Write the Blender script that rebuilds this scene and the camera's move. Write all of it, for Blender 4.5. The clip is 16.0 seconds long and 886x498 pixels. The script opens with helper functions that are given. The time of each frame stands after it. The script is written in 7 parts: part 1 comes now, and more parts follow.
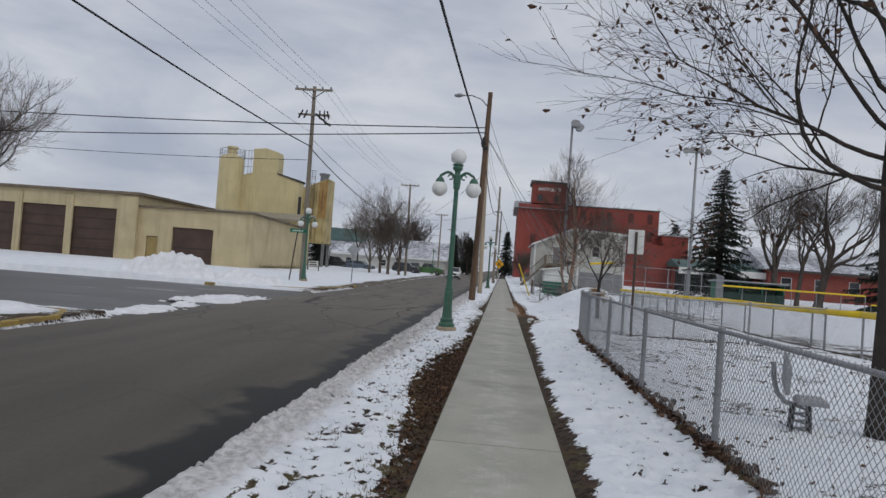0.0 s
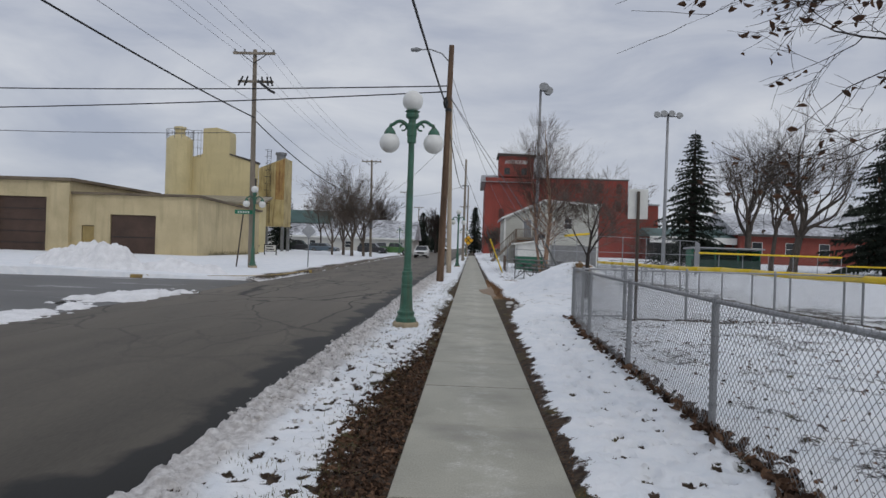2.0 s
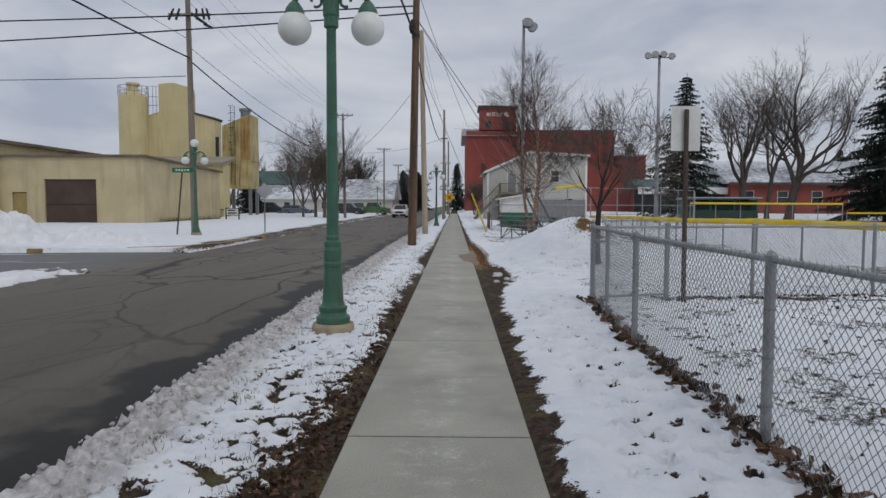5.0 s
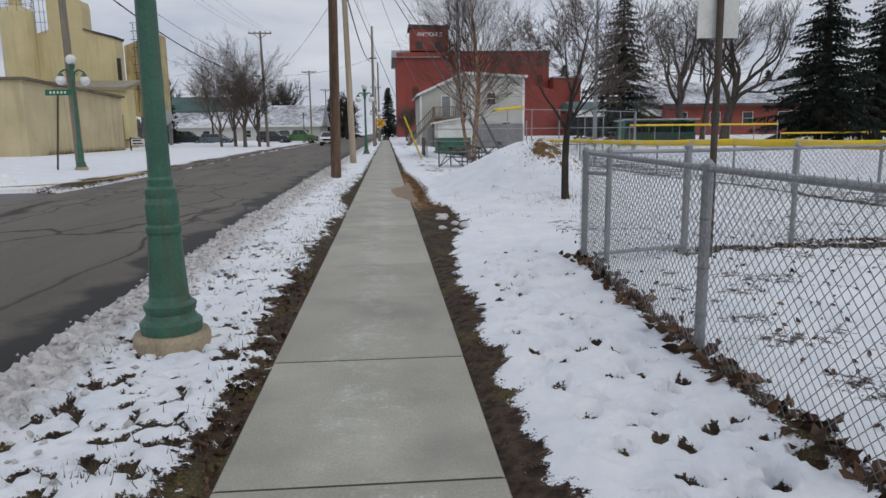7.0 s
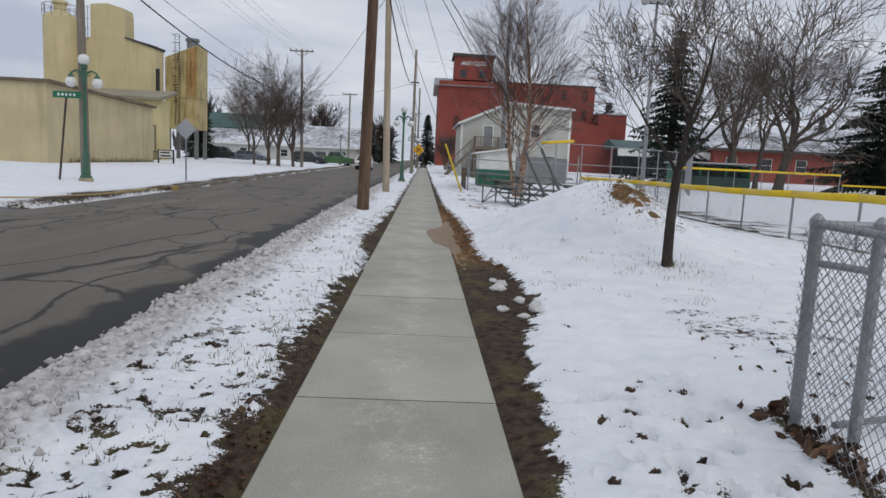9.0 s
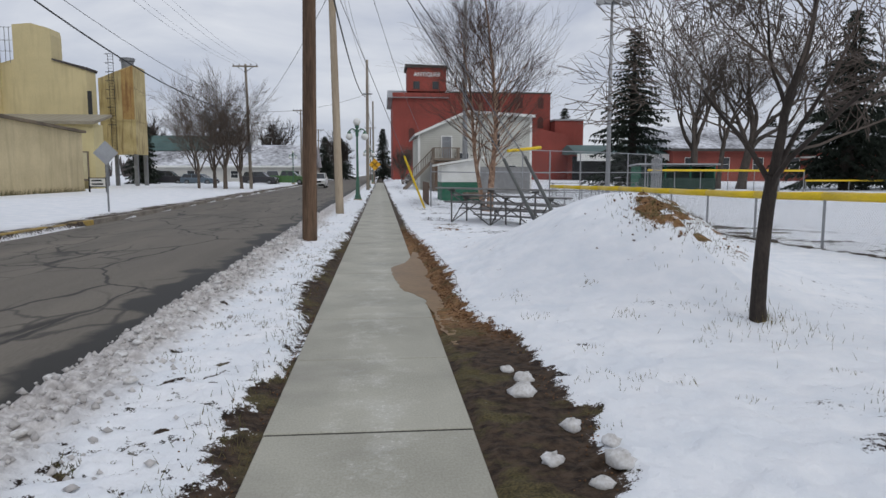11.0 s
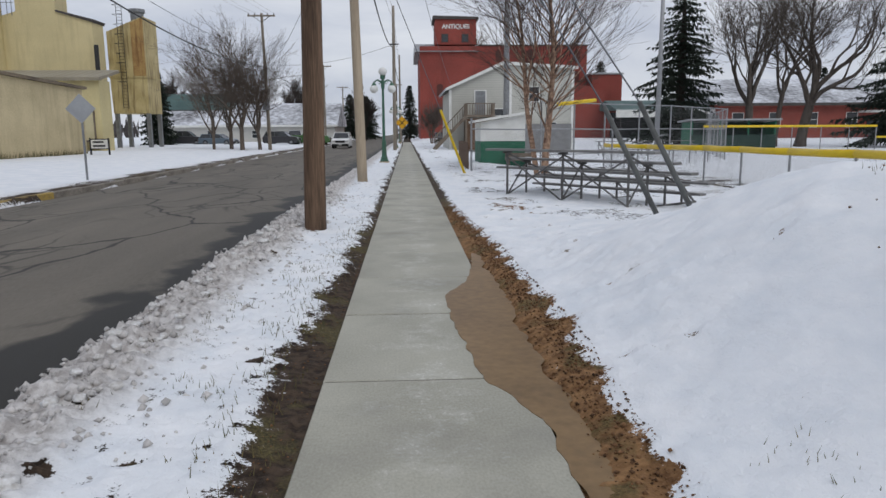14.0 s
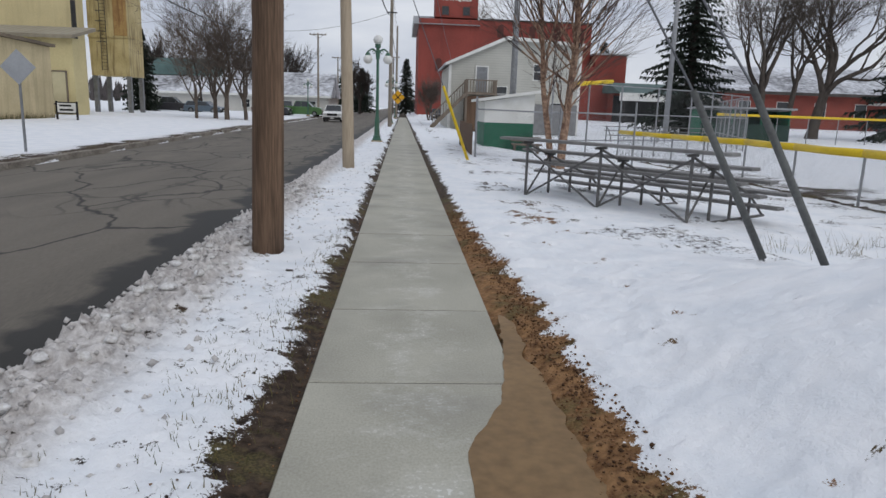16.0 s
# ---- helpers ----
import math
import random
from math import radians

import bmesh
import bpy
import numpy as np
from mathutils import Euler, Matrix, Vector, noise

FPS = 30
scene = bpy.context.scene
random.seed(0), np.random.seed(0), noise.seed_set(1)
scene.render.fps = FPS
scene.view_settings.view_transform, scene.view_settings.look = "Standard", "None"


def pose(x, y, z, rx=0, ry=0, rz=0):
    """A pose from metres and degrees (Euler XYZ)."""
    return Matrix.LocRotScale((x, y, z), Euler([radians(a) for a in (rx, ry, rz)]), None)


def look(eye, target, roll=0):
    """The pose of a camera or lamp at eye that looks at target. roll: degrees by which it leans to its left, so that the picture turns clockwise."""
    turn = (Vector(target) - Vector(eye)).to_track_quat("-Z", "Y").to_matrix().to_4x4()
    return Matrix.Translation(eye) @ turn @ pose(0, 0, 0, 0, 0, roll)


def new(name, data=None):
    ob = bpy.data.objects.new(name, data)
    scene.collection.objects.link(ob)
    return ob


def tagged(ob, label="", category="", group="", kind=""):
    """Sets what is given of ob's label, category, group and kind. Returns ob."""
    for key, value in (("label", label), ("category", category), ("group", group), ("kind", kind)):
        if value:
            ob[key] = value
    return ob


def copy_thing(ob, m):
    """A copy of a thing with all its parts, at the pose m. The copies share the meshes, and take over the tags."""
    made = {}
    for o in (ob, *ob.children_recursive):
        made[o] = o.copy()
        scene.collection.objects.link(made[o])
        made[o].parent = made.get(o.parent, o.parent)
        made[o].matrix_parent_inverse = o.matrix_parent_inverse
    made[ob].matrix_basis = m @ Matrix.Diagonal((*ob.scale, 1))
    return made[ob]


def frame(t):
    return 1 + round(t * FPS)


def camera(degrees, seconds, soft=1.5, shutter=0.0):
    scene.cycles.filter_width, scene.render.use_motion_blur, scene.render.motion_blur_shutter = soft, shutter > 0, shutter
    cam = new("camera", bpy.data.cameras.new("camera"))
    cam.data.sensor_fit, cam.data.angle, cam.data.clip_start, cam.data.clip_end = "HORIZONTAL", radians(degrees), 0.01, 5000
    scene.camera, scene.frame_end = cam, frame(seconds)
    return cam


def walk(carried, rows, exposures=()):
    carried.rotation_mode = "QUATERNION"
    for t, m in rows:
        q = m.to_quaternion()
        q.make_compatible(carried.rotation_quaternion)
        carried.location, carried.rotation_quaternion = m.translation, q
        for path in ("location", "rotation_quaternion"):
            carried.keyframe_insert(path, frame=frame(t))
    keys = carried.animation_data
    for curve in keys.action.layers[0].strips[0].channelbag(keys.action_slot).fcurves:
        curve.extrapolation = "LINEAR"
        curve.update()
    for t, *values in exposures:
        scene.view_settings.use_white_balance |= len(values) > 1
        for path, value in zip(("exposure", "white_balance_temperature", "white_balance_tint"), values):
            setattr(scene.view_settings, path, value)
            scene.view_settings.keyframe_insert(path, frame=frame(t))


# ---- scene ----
cam = camera(66.0, 16.0)
PATH = [
    (0, (-0.053, 4.388, 1.627), (-0.23, 6.38, 1.678), 4.3),
    (0.5, (0.015, 5.229, 1.653), (-0.073, 7.225, 1.745), 1.4),
    (1, (-0.056, 6.199, 1.676), (-0.124, 8.196, 1.752), 3.2),
    (1.5, (-0.025, 7.245, 1.653), (-0.11, 9.241, 1.751), 0.1),
    (2, (-0.128, 8.285, 1.608), (-0.21, 10.283, 1.601), 1.9),
    (2.5, (-0.107, 9.217, 1.606), (-0.151, 11.215, 1.55), -0.2),
    (3, (-0.148, 10.065, 1.613), (-0.246, 12.06, 1.522), 0.3),
    (3.5, (-0.001, 10.807, 1.607), (-0.04, 12.804, 1.505), 1.2),
    (6, (0.102, 15.143, 1.492), (0.063, 17.131, 1.278), -0.1),
    (6.5, (0.099, 15.96, 1.481), (0.053, 17.934, 1.169), 1.0),
    (7, (0.144, 16.787, 1.446), (0.301, 18.752, 1.107), -0.7),
    (7.5, (0.141, 17.734, 1.418), (0.164, 19.698, 1.042), 2.1),
    (8, (0.248, 18.586, 1.441), (0.392, 20.55, 1.092), -1.1),
    (8.5, (0.128, 19.456, 1.449), (0.175, 21.435, 1.165), 2.8),
    (11, (0.078, 23.574, 1.49), (0.259, 25.554, 1.272), -0.0),
    (11.5, (0.108, 24.477, 1.483), (0.167, 26.468, 1.3), 2.8),
    (12, (0.137, 25.24, 1.491), (0.339, 27.214, 1.244), 0.2),
    (12.5, (0.093, 25.958, 1.517), (0.174, 27.937, 1.241), 1.5),
    (13, (0.07, 26.705, 1.51), (0.219, 28.68, 1.234), -0.3),
    (13.5, (-0.025, 27.556, 1.491), (0.058, 29.53, 1.183), 0.5),
    (14, (-0.091, 28.394, 1.457), (0.011, 30.363, 1.122), -0.4),
    (14.5, (-0.095, 29.238, 1.504), (0.015, 31.209, 1.185), -0.1),
    (15, (-0.176, 30.084, 1.492), (-0.058, 32.051, 1.147), 0.4),
    (15.5, (-0.209, 30.892, 1.5), (-0.061, 32.857, 1.158), -1.1),
    (16, (-0.1, 31.52, 1.565), (0.028, 33.475, 1.163), 1.9),
]
walk(cam, [(t, look(eye, target, roll)) for t, eye, target, roll in PATH],
     [(0, -0.2), (3.7, -0.2), (5.9, -0.22), (6.5, -0.2), (7, -0.06), (8.7, 0.02), (11, 0.02), (16, 0.05)])

# ---- light ----
world = bpy.data.worlds.new("overcast_sky")
scene.world = world
world.use_nodes = True
wn, wl = world.node_tree.nodes, world.node_tree.links
wn.clear()
w_out = wn.new("ShaderNodeOutputWorld")
w_bg = wn.new("ShaderNodeBackground")
w_sky = wn.new("ShaderNodeTexSky")
w_sky.sky_type = "NISHITA"
w_sky.sun_disc = False
w_sky.sun_elevation = radians(28)
w_sky.sun_rotation = radians(150)
w_tc = wn.new("ShaderNodeTexCoord")
w_map = wn.new("ShaderNodeMapping")
w_map.inputs["Scale"].default_value = (1.6, 1.6, 5.0)
w_noise = wn.new("ShaderNodeTexNoise")
w_noise.inputs["Scale"].default_value = 2.2
w_noise.inputs["Detail"].default_value = 7
w_noise.inputs["Roughness"].default_value = 0.55
w_noise.inputs["Distortion"].default_value = 0.4
w_ramp = wn.new("ShaderNodeValToRGB")
w_ramp.color_ramp.elements[0].position, w_ramp.color_ramp.elements[0].color = 0.33, (5.1, 5.6, 6.9, 1)
w_ramp.color_ramp.elements[1].position, w_ramp.color_ramp.elements[1].color = 0.68, (8.3, 8.6, 9.3, 1)
w_mix = wn.new("ShaderNodeMix")
w_mix.data_type = "RGBA"
w_mix.inputs["Factor"].default_value = 0.93
w_bg.inputs["Strength"].default_value = 0.085
wl.new(w_tc.outputs["Generated"], w_map.inputs["Vector"])
wl.new(w_map.outputs["Vector"], w_noise.inputs["Vector"])
wl.new(w_noise.outputs["Fac"], w_ramp.inputs["Fac"])
wl.new(w_sky.outputs["Color"], w_mix.inputs["A"])
wl.new(w_ramp.outputs["Color"], w_mix.inputs["B"])
wl.new(w_mix.outputs["Result"], w_bg.inputs["Color"])
wl.new(w_bg.outputs["Background"], w_out.inputs["Surface"])

sun_data = bpy.data.lights.new("sun", "SUN")
sun_data.energy, sun_data.angle, sun_data.color = 0.7, radians(40), (1.0, 0.97, 0.92)
sun = new("sun", sun_data)
sun.matrix_world = look((0, 0, 40), (-20, 34, 0))

# ---- materials ----
def material(name, base, dark=None, rough=0.7, metal=0.0, scale=3.0, fine=40.0, bump=0.15, spread=0.5, rand=0.0, stretch=(1, 1, 1),
             bump_dist=0.01, spec=0.3):
    """A surface with large stains, fine grain and relief, in object space metres."""
    m = bpy.data.materials.new(name)
    m.use_nodes = True
    n, l = m.node_tree.nodes, m.node_tree.links
    bs = n["Principled BSDF"]
    bs.inputs["Roughness"].default_value, bs.inputs["Metallic"].default_value = rough, metal
    bs.inputs["Specular IOR Level"].default_value = spec
    dark = dark or tuple(c * 0.6 for c in base)
    tc = n.new("ShaderNodeTexCoord")
    mp = n.new("ShaderNodeMapping")
    mp.inputs["Scale"].default_value = stretch
    l.new(tc.outputs["Object"], mp.inputs["Vector"])
    big, small = n.new("ShaderNodeTexNoise"), n.new("ShaderNodeTexNoise")
    big.inputs["Scale"].default_value, big.inputs["Detail"].default_value = scale, 6
    small.inputs["Scale"].default_value, small.inputs["Detail"].default_value = fine, 4
    for t in (big, small):
        l.new(mp.outputs["Vector"], t.inputs["Vector"])
    add = n.new("ShaderNodeMath")
    add.operation = "MULTIPLY_ADD"
    add.inputs[1].default_value, add.inputs[2].default_value = 0.45, 0.0
    l.new(small.outputs["Fac"], add.inputs[0])
    summ = n.new("ShaderNodeMath")
    summ.operation = "MULTIPLY_ADD"
    summ.inputs[1].default_value = 0.55
    l.new(big.outputs["Fac"], summ.inputs[0])
    l.new(add.outputs[0], summ.inputs[2])
    rp = n.new("ShaderNodeValToRGB")
    rp.color_ramp.elements[0].position, rp.color_ramp.elements[0].color = 0.5 - spread * 0.25, (*dark, 1)
    rp.color_ramp.elements[1].position, rp.color_ramp.elements[1].color = 0.5 + spread * 0.25, (*base, 1)
    l.new(summ.outputs[0], rp.inputs["Fac"])
    col = rp.outputs["Color"]
    if rand:
        oi, hs, mr = n.new("ShaderNodeObjectInfo"), n.new("ShaderNodeHueSaturation"), n.new("ShaderNodeMapRange")
        mr.inputs["To Min"].default_value, mr.inputs["To Max"].default_value = 1 - rand, 1 + rand
        l.new(oi.outputs["Random"], mr.inputs["Value"])
        l.new(mr.outputs["Result"], hs.inputs["Value"])
        l.new(col, hs.inputs["Color"])
        col = hs.outputs["Color"]
    l.new(col, bs.inputs["Base Color"])
    bp = n.new("ShaderNodeBump")
    bp.inputs["Strength"].default_value, bp.inputs["Distance"].default_value = bump, bump_dist
    l.new(summ.outputs[0], bp.inputs["Height"])
    l.new(bp.outputs["Normal"], bs.inputs["Normal"])
    return m


def banded(m, axis, per_metre, strength, dist, lap_shade=0.0):
    """Adds even relief bands (siding, corrugation) across an axis to a material, on request with shade painted in their
    low parts.
    """
    n, l = m.node_tree.nodes, m.node_tree.links
    bs = n["Principled BSDF"]
    tc = n.new("ShaderNodeTexCoord")
    wv = n.new("ShaderNodeTexWave")
    wv.bands_direction = axis
    wv.wave_profile = "SAW" if axis == "Z" else "SIN"
    wv.inputs["Scale"].default_value = per_metre * (math.pi / 10)
    l.new(tc.outputs["Object"], wv.inputs["Vector"])
    bp = n.new("ShaderNodeBump")
    bp.inputs["Strength"].default_value, bp.inputs["Distance"].default_value = strength, dist
    l.new(wv.outputs["Fac"], bp.inputs["Height"])
    old = bs.inputs["Normal"].links[0].from_socket
    l.new(old, bp.inputs["Normal"])
    l.new(bp.outputs["Normal"], bs.inputs["Normal"])
    # shade of the recess, multiplied into the base colour where the band is low
    if lap_shade:
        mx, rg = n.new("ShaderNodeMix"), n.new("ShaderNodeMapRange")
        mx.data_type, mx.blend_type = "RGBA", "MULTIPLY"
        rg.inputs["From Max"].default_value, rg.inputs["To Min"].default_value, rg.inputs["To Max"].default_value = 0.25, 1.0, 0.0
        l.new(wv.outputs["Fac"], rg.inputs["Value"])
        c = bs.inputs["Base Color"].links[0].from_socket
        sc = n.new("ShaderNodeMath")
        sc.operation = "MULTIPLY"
        sc.inputs[1].default_value = lap_shade
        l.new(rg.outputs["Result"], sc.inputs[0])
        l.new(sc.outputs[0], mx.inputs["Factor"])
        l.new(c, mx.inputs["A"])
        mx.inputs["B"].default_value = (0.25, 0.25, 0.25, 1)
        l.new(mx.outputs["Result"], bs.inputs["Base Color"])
    return m


def streaked(m, colour, amount, scale=0.7):
    """Adds vertical run stains of a colour to a material."""
    n, l = m.node_tree.nodes, m.node_tree.links
    bs = n["Principled BSDF"]
    tc, mp, ns, rp, mx = (n.new("ShaderNode" + k) for k in ("TexCoord", "Mapping", "TexNoise", "ValToRGB", "Mix"))
    mp.inputs["Scale"].default_value = (1.6 * scale, 1.6 * scale, 0.16 * scale)
    ns.inputs["Scale"].default_value, ns.inputs["Detail"].default_value = 2.0, 6
    rp.color_ramp.elements[0].position, rp.color_ramp.elements[1].position = 0.5, 0.72
    rp.color_ramp.elements[1].color = (amount, amount, amount, 1)
    mx.data_type = "RGBA"
    l.new(tc.outputs["Object"], mp.inputs["Vector"])
    l.new(mp.outputs["Vector"], ns.inputs["Vector"])
    l.new(ns.outputs["Fac"], rp.inputs["Fac"])
    l.new(rp.outputs["Color"], mx.inputs["Factor"])
    l.new(bs.inputs["Base Color"].links[0].from_socket, mx.inputs["A"])
    mx.inputs["B"].default_value = (*colour, 1)
    l.new(mx.outputs["Result"], bs.inputs["Base Color"])
    return m


def bricked(m, mortar, amount):
    """Adds brick courses on upright faces."""
    n, l = m.node_tree.nodes, m.node_tree.links
    bs = n["Principled BSDF"]
    tc, sep, add, cmb, br, mx = (n.new("ShaderNode" + k) for k in ("TexCoord", "SeparateXYZ", "Math", "CombineXYZ", "TexBrick", "Mix"))
    l.new(tc.outputs["Object"], sep.inputs[0])
    l.new(sep.outputs["X"], add.inputs[0])
    l.new(sep.outputs["Y"], add.inputs[1])
    l.new(add.outputs[0], cmb.inputs["X"])
    l.new(sep.outputs["Z"], cmb.inputs["Y"])
    l.new(cmb.outputs[0], br.inputs["Vector"])
    br.inputs["Scale"].default_value = 1.0
    br.inputs["Brick Width"].default_value, br.inputs["Row Height"].default_value, br.inputs["Mortar Size"].default_value = 0.22, 0.075, 0.008
    mx.data_type = "RGBA"
    sc = n.new("ShaderNodeMath")
    sc.operation = "MULTIPLY"
    sc.inputs[1].default_value = amount
    l.new(br.outputs["Fac"], sc.inputs[0])
    l.new(sc.outputs[0], mx.inputs["Factor"])
    l.new(bs.inputs["Base Color"].links[0].from_socket, mx.inputs["A"])
    mx.inputs["B"].default_value = (*mortar, 1)
    l.new(mx.outputs["Result"], bs.inputs["Base Color"])
    return m


def streaked_walk(m):
    """Pale salt and lime bloom worn along the middle of the slabs, with small dark specks."""
    n, l = m.node_tree.nodes, m.node_tree.links
    bs = n["Principled BSDF"]
    geo, sep, ab, rg, ns, mul, rp, mx = (n.new("ShaderNode" + k) for k in ("NewGeometry", "SeparateXYZ", "Math", "MapRange", "TexNoise", "Math", "ValToRGB", "Mix"))
    l.new(geo.outputs["Position"], sep.inputs[0])
    ab.operation = "ABSOLUTE"
    l.new(sep.outputs["X"], ab.inputs[0])
    rg.inputs["From Min"].default_value, rg.inputs["From Max"].default_value = 0.1, 0.5
    rg.inputs["To Min"].default_value, rg.inputs["To Max"].default_value = 1.0, 0.75
    l.new(ab.outputs[0], rg.inputs["Value"])
    ns.inputs["Scale"].default_value, ns.inputs["Detail"].default_value, ns.inputs["Roughness"].default_value = 3.5, 9, 0.75
    l.new(geo.outputs["Position"], ns.inputs["Vector"])
    mul.operation = "MULTIPLY"
    l.new(ns.outputs["Fac"], mul.inputs[0])
    l.new(rg.outputs["Result"], mul.inputs[1])
    rp.color_ramp.elements[0].position, rp.color_ramp.elements[1].position = 0.47, 0.66
    rp.color_ramp.elements[1].color = (0.55, 0.55, 0.55, 1)
    l.new(mul.outputs[0], rp.inputs["Fac"])
    mx.data_type = "RGBA"
    l.new(rp.outputs["Color"], mx.inputs["Factor"])
    l.new(bs.inputs["Base Color"].links[0].from_socket, mx.inputs["A"])
    mx.inputs["B"].default_value = (0.57, 0.565, 0.51, 1)
    # salt grains and scuffs, in clusters
    sn, sr, ml, mx2, dn, dr, mx3 = (n.new("ShaderNode" + k) for k in ("TexNoise", "ValToRGB", "Math", "Mix", "TexNoise", "ValToRGB", "Mix"))
    sn.inputs["Scale"].default_value, sn.inputs["Detail"].default_value = 42, 3
    l.new(geo.outputs["Position"], sn.inputs["Vector"])
    sr.color_ramp.elements[0].position, sr.color_ramp.elements[1].position = 0.57, 0.63
    l.new(sn.outputs["Fac"], sr.inputs["Fac"])
    ml.operation = "MULTIPLY"
    l.new(sr.outputs["Color"], ml.inputs[0])
    l.new(rp.outputs["Color"], ml.inputs[1])
    mx2.data_type = "RGBA"
    l.new(ml.outputs[0], mx2.inputs["Factor"])
    l.new(mx.outputs["Result"], mx2.inputs["A"])
    mx2.inputs["B"].default_value = (0.85, 0.85, 0.82, 1)
    dn.inputs["Scale"].default_value, dn.inputs["Detail"].default_value = 1.1, 8
    l.new(geo.outputs["Position"], dn.inputs["Vector"])
    dr.color_ramp.elements[0].position, dr.color_ramp.elements[1].position = 0.52, 0.72
    dr.color_ramp.elements[1].color = (0.6, 0.6, 0.6, 1)
    l.new(dn.outputs["Fac"], dr.inputs["Fac"])
    mx3.data_type = "RGBA"
    l.new(dr.outputs["Color"], mx3.inputs["Factor"])
    l.new(mx2.outputs["Result"], mx3.inputs["A"])
    mx3.inputs["B"].default_value = (0.225, 0.215, 0.185, 1)
    l.new(mx3.outputs["Result"], bs.inputs["Base Color"])
    return m


M_CONCRETE = streaked_walk(material("sidewalk_concrete", (0.455, 0.44, 0.365), (0.305, 0.295, 0.242), 0.6, scale=1.3, fine=80, bump=0.35, bump_dist=0.004, rand=0.06, spread=0.6))
M_KERB = material("kerb_concrete", (0.36, 0.33, 0.28), (0.14, 0.12, 0.10), 0.85, scale=2.5, fine=30, bump=0.4, spread=0.6)
M_KERB_Y = material("kerb_yellow", (0.52, 0.36, 0.08), (0.22, 0.17, 0.10), 0.8, scale=2.5, fine=30, bump=0.4, spread=0.5)
M_YELLOW_WALL = streaked(material("yellow_painted_block", (0.61, 0.51, 0.315), (0.45, 0.375, 0.225), 0.8, scale=0.6, fine=14, bump=0.15), (0.24, 0.20, 0.12), 0.35)
M_YELLOW_METAL = streaked(material("yellow_painted_metal", (0.66, 0.56, 0.315), (0.54, 0.46, 0.255), 0.6, scale=0.5, fine=10, bump=0.1), (0.30, 0.24, 0.13), 0.25)
M_HOPPER = streaked(banded(material("hopper_sheet", (0.60, 0.50, 0.26), (0.42, 0.33, 0.15), 0.6, scale=0.9, fine=12, bump=0.1), "X", 4.0, 0.5, 0.03), (0.12, 0.07, 0.03), 0.75, 1.1)
M_HOPPER_RUST = streaked(banded(material("hopper_rust", (0.50, 0.34, 0.13), (0.28, 0.15, 0.06), 0.7, scale=0.9, fine=12, bump=0.1), "X", 4.0, 0.5, 0.03), (0.16, 0.07, 0.03), 0.8, 1.1)
M_DOOR_BROWN = banded(material("brown_steel_door", (0.098, 0.062, 0.047), (0.062, 0.04, 0.031), 0.55, scale=0.8, fine=20, bump=0.1), "Z", 1.9, 0.5, 0.03)
M_RED_BRICK = streaked(bricked(material("red_brick", (0.315, 0.07, 0.054), (0.205, 0.046, 0.037), 0.85, scale=0.25, fine=5, bump=0.15), (0.28, 0.13, 0.10), 0.35), (0.16, 0.045, 0.035), 0.4, 0.35)
M_SCHOOL_BRICK = bricked(material("school_brick", (0.30, 0.075, 0.055), (0.2, 0.05, 0.04), 0.85, scale=0.4, fine=6, bump=0.15), (0.26, 0.15, 0.12), 0.4)
# the shade line at each board lap is painted into the siding colour
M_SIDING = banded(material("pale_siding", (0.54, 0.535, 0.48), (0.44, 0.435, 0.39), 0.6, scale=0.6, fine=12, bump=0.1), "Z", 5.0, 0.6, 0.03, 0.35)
M_WHITE = material("white_paint", (0.78, 0.78, 0.75), (0.64, 0.64, 0.6), 0.55, scale=2, fine=30, bump=0.08)
M_ROOF_GREY = material("grey_roof_metal", (0.42, 0.43, 0.44), (0.28, 0.29, 0.30), 0.5, 0.3, scale=0.4, fine=8, bump=0.1)
M_ROOF_SNOW = material("snowy_roof", (0.72, 0.74, 0.78), (0.17, 0.17, 0.18), 0.8, scale=0.16, fine=1.4, bump=0.2, spread=0.45)
M_ROOF_TEAL = material("teal_roof", (0.10, 0.165, 0.155), (0.06, 0.10, 0.095), 0.6, scale=0.4, fine=8)
M_ROOF_TRIM = material("brown_roof_trim", (0.22, 0.175, 0.12), (0.10, 0.08, 0.06), 0.7, scale=0.8, fine=10)
M_ROOF_DARK = material("dark_roof", (0.10, 0.09, 0.085), (0.05, 0.045, 0.04), 0.8, scale=0.8, fine=10)
M_POLE = streaked(material("weathered_pole_wood", (0.20, 0.128, 0.083), (0.07, 0.045, 0.03), 0.85, scale=6, fine=60, bump=0.7, stretch=(1, 1, 0.06), bump_dist=0.012), (0.06, 0.035, 0.022), 0.6, 3)
M_POLE_PALE = material("pale_pole_wood", (0.46, 0.38, 0.28), (0.29, 0.23, 0.165), 0.85, scale=6, fine=60, bump=0.5, stretch=(1, 1, 0.06), bump_dist=0.01)
M_POLE_GREY = material("grey_pole_wood", (0.30, 0.26, 0.21), (0.17, 0.145, 0.115), 0.85, scale=6, fine=60, bump=0.5, stretch=(1, 1, 0.06))
M_GALV = material("galvanised_steel", (0.37, 0.375, 0.385), (0.24, 0.245, 0.25), 0.5, 0.6, scale=9, fine=80, bump=0.1)
M_WIRE = material("fence_wire", (0.30, 0.305, 0.31), (0.19, 0.195, 0.2), 0.5, 0.6, scale=9, fine=80, bump=0.0)
M_STEEL_GREY = material("grey_steel", (0.27, 0.28, 0.29), (0.18, 0.185, 0.19), 0.5, 0.5, scale=4, fine=40, bump=0.1)
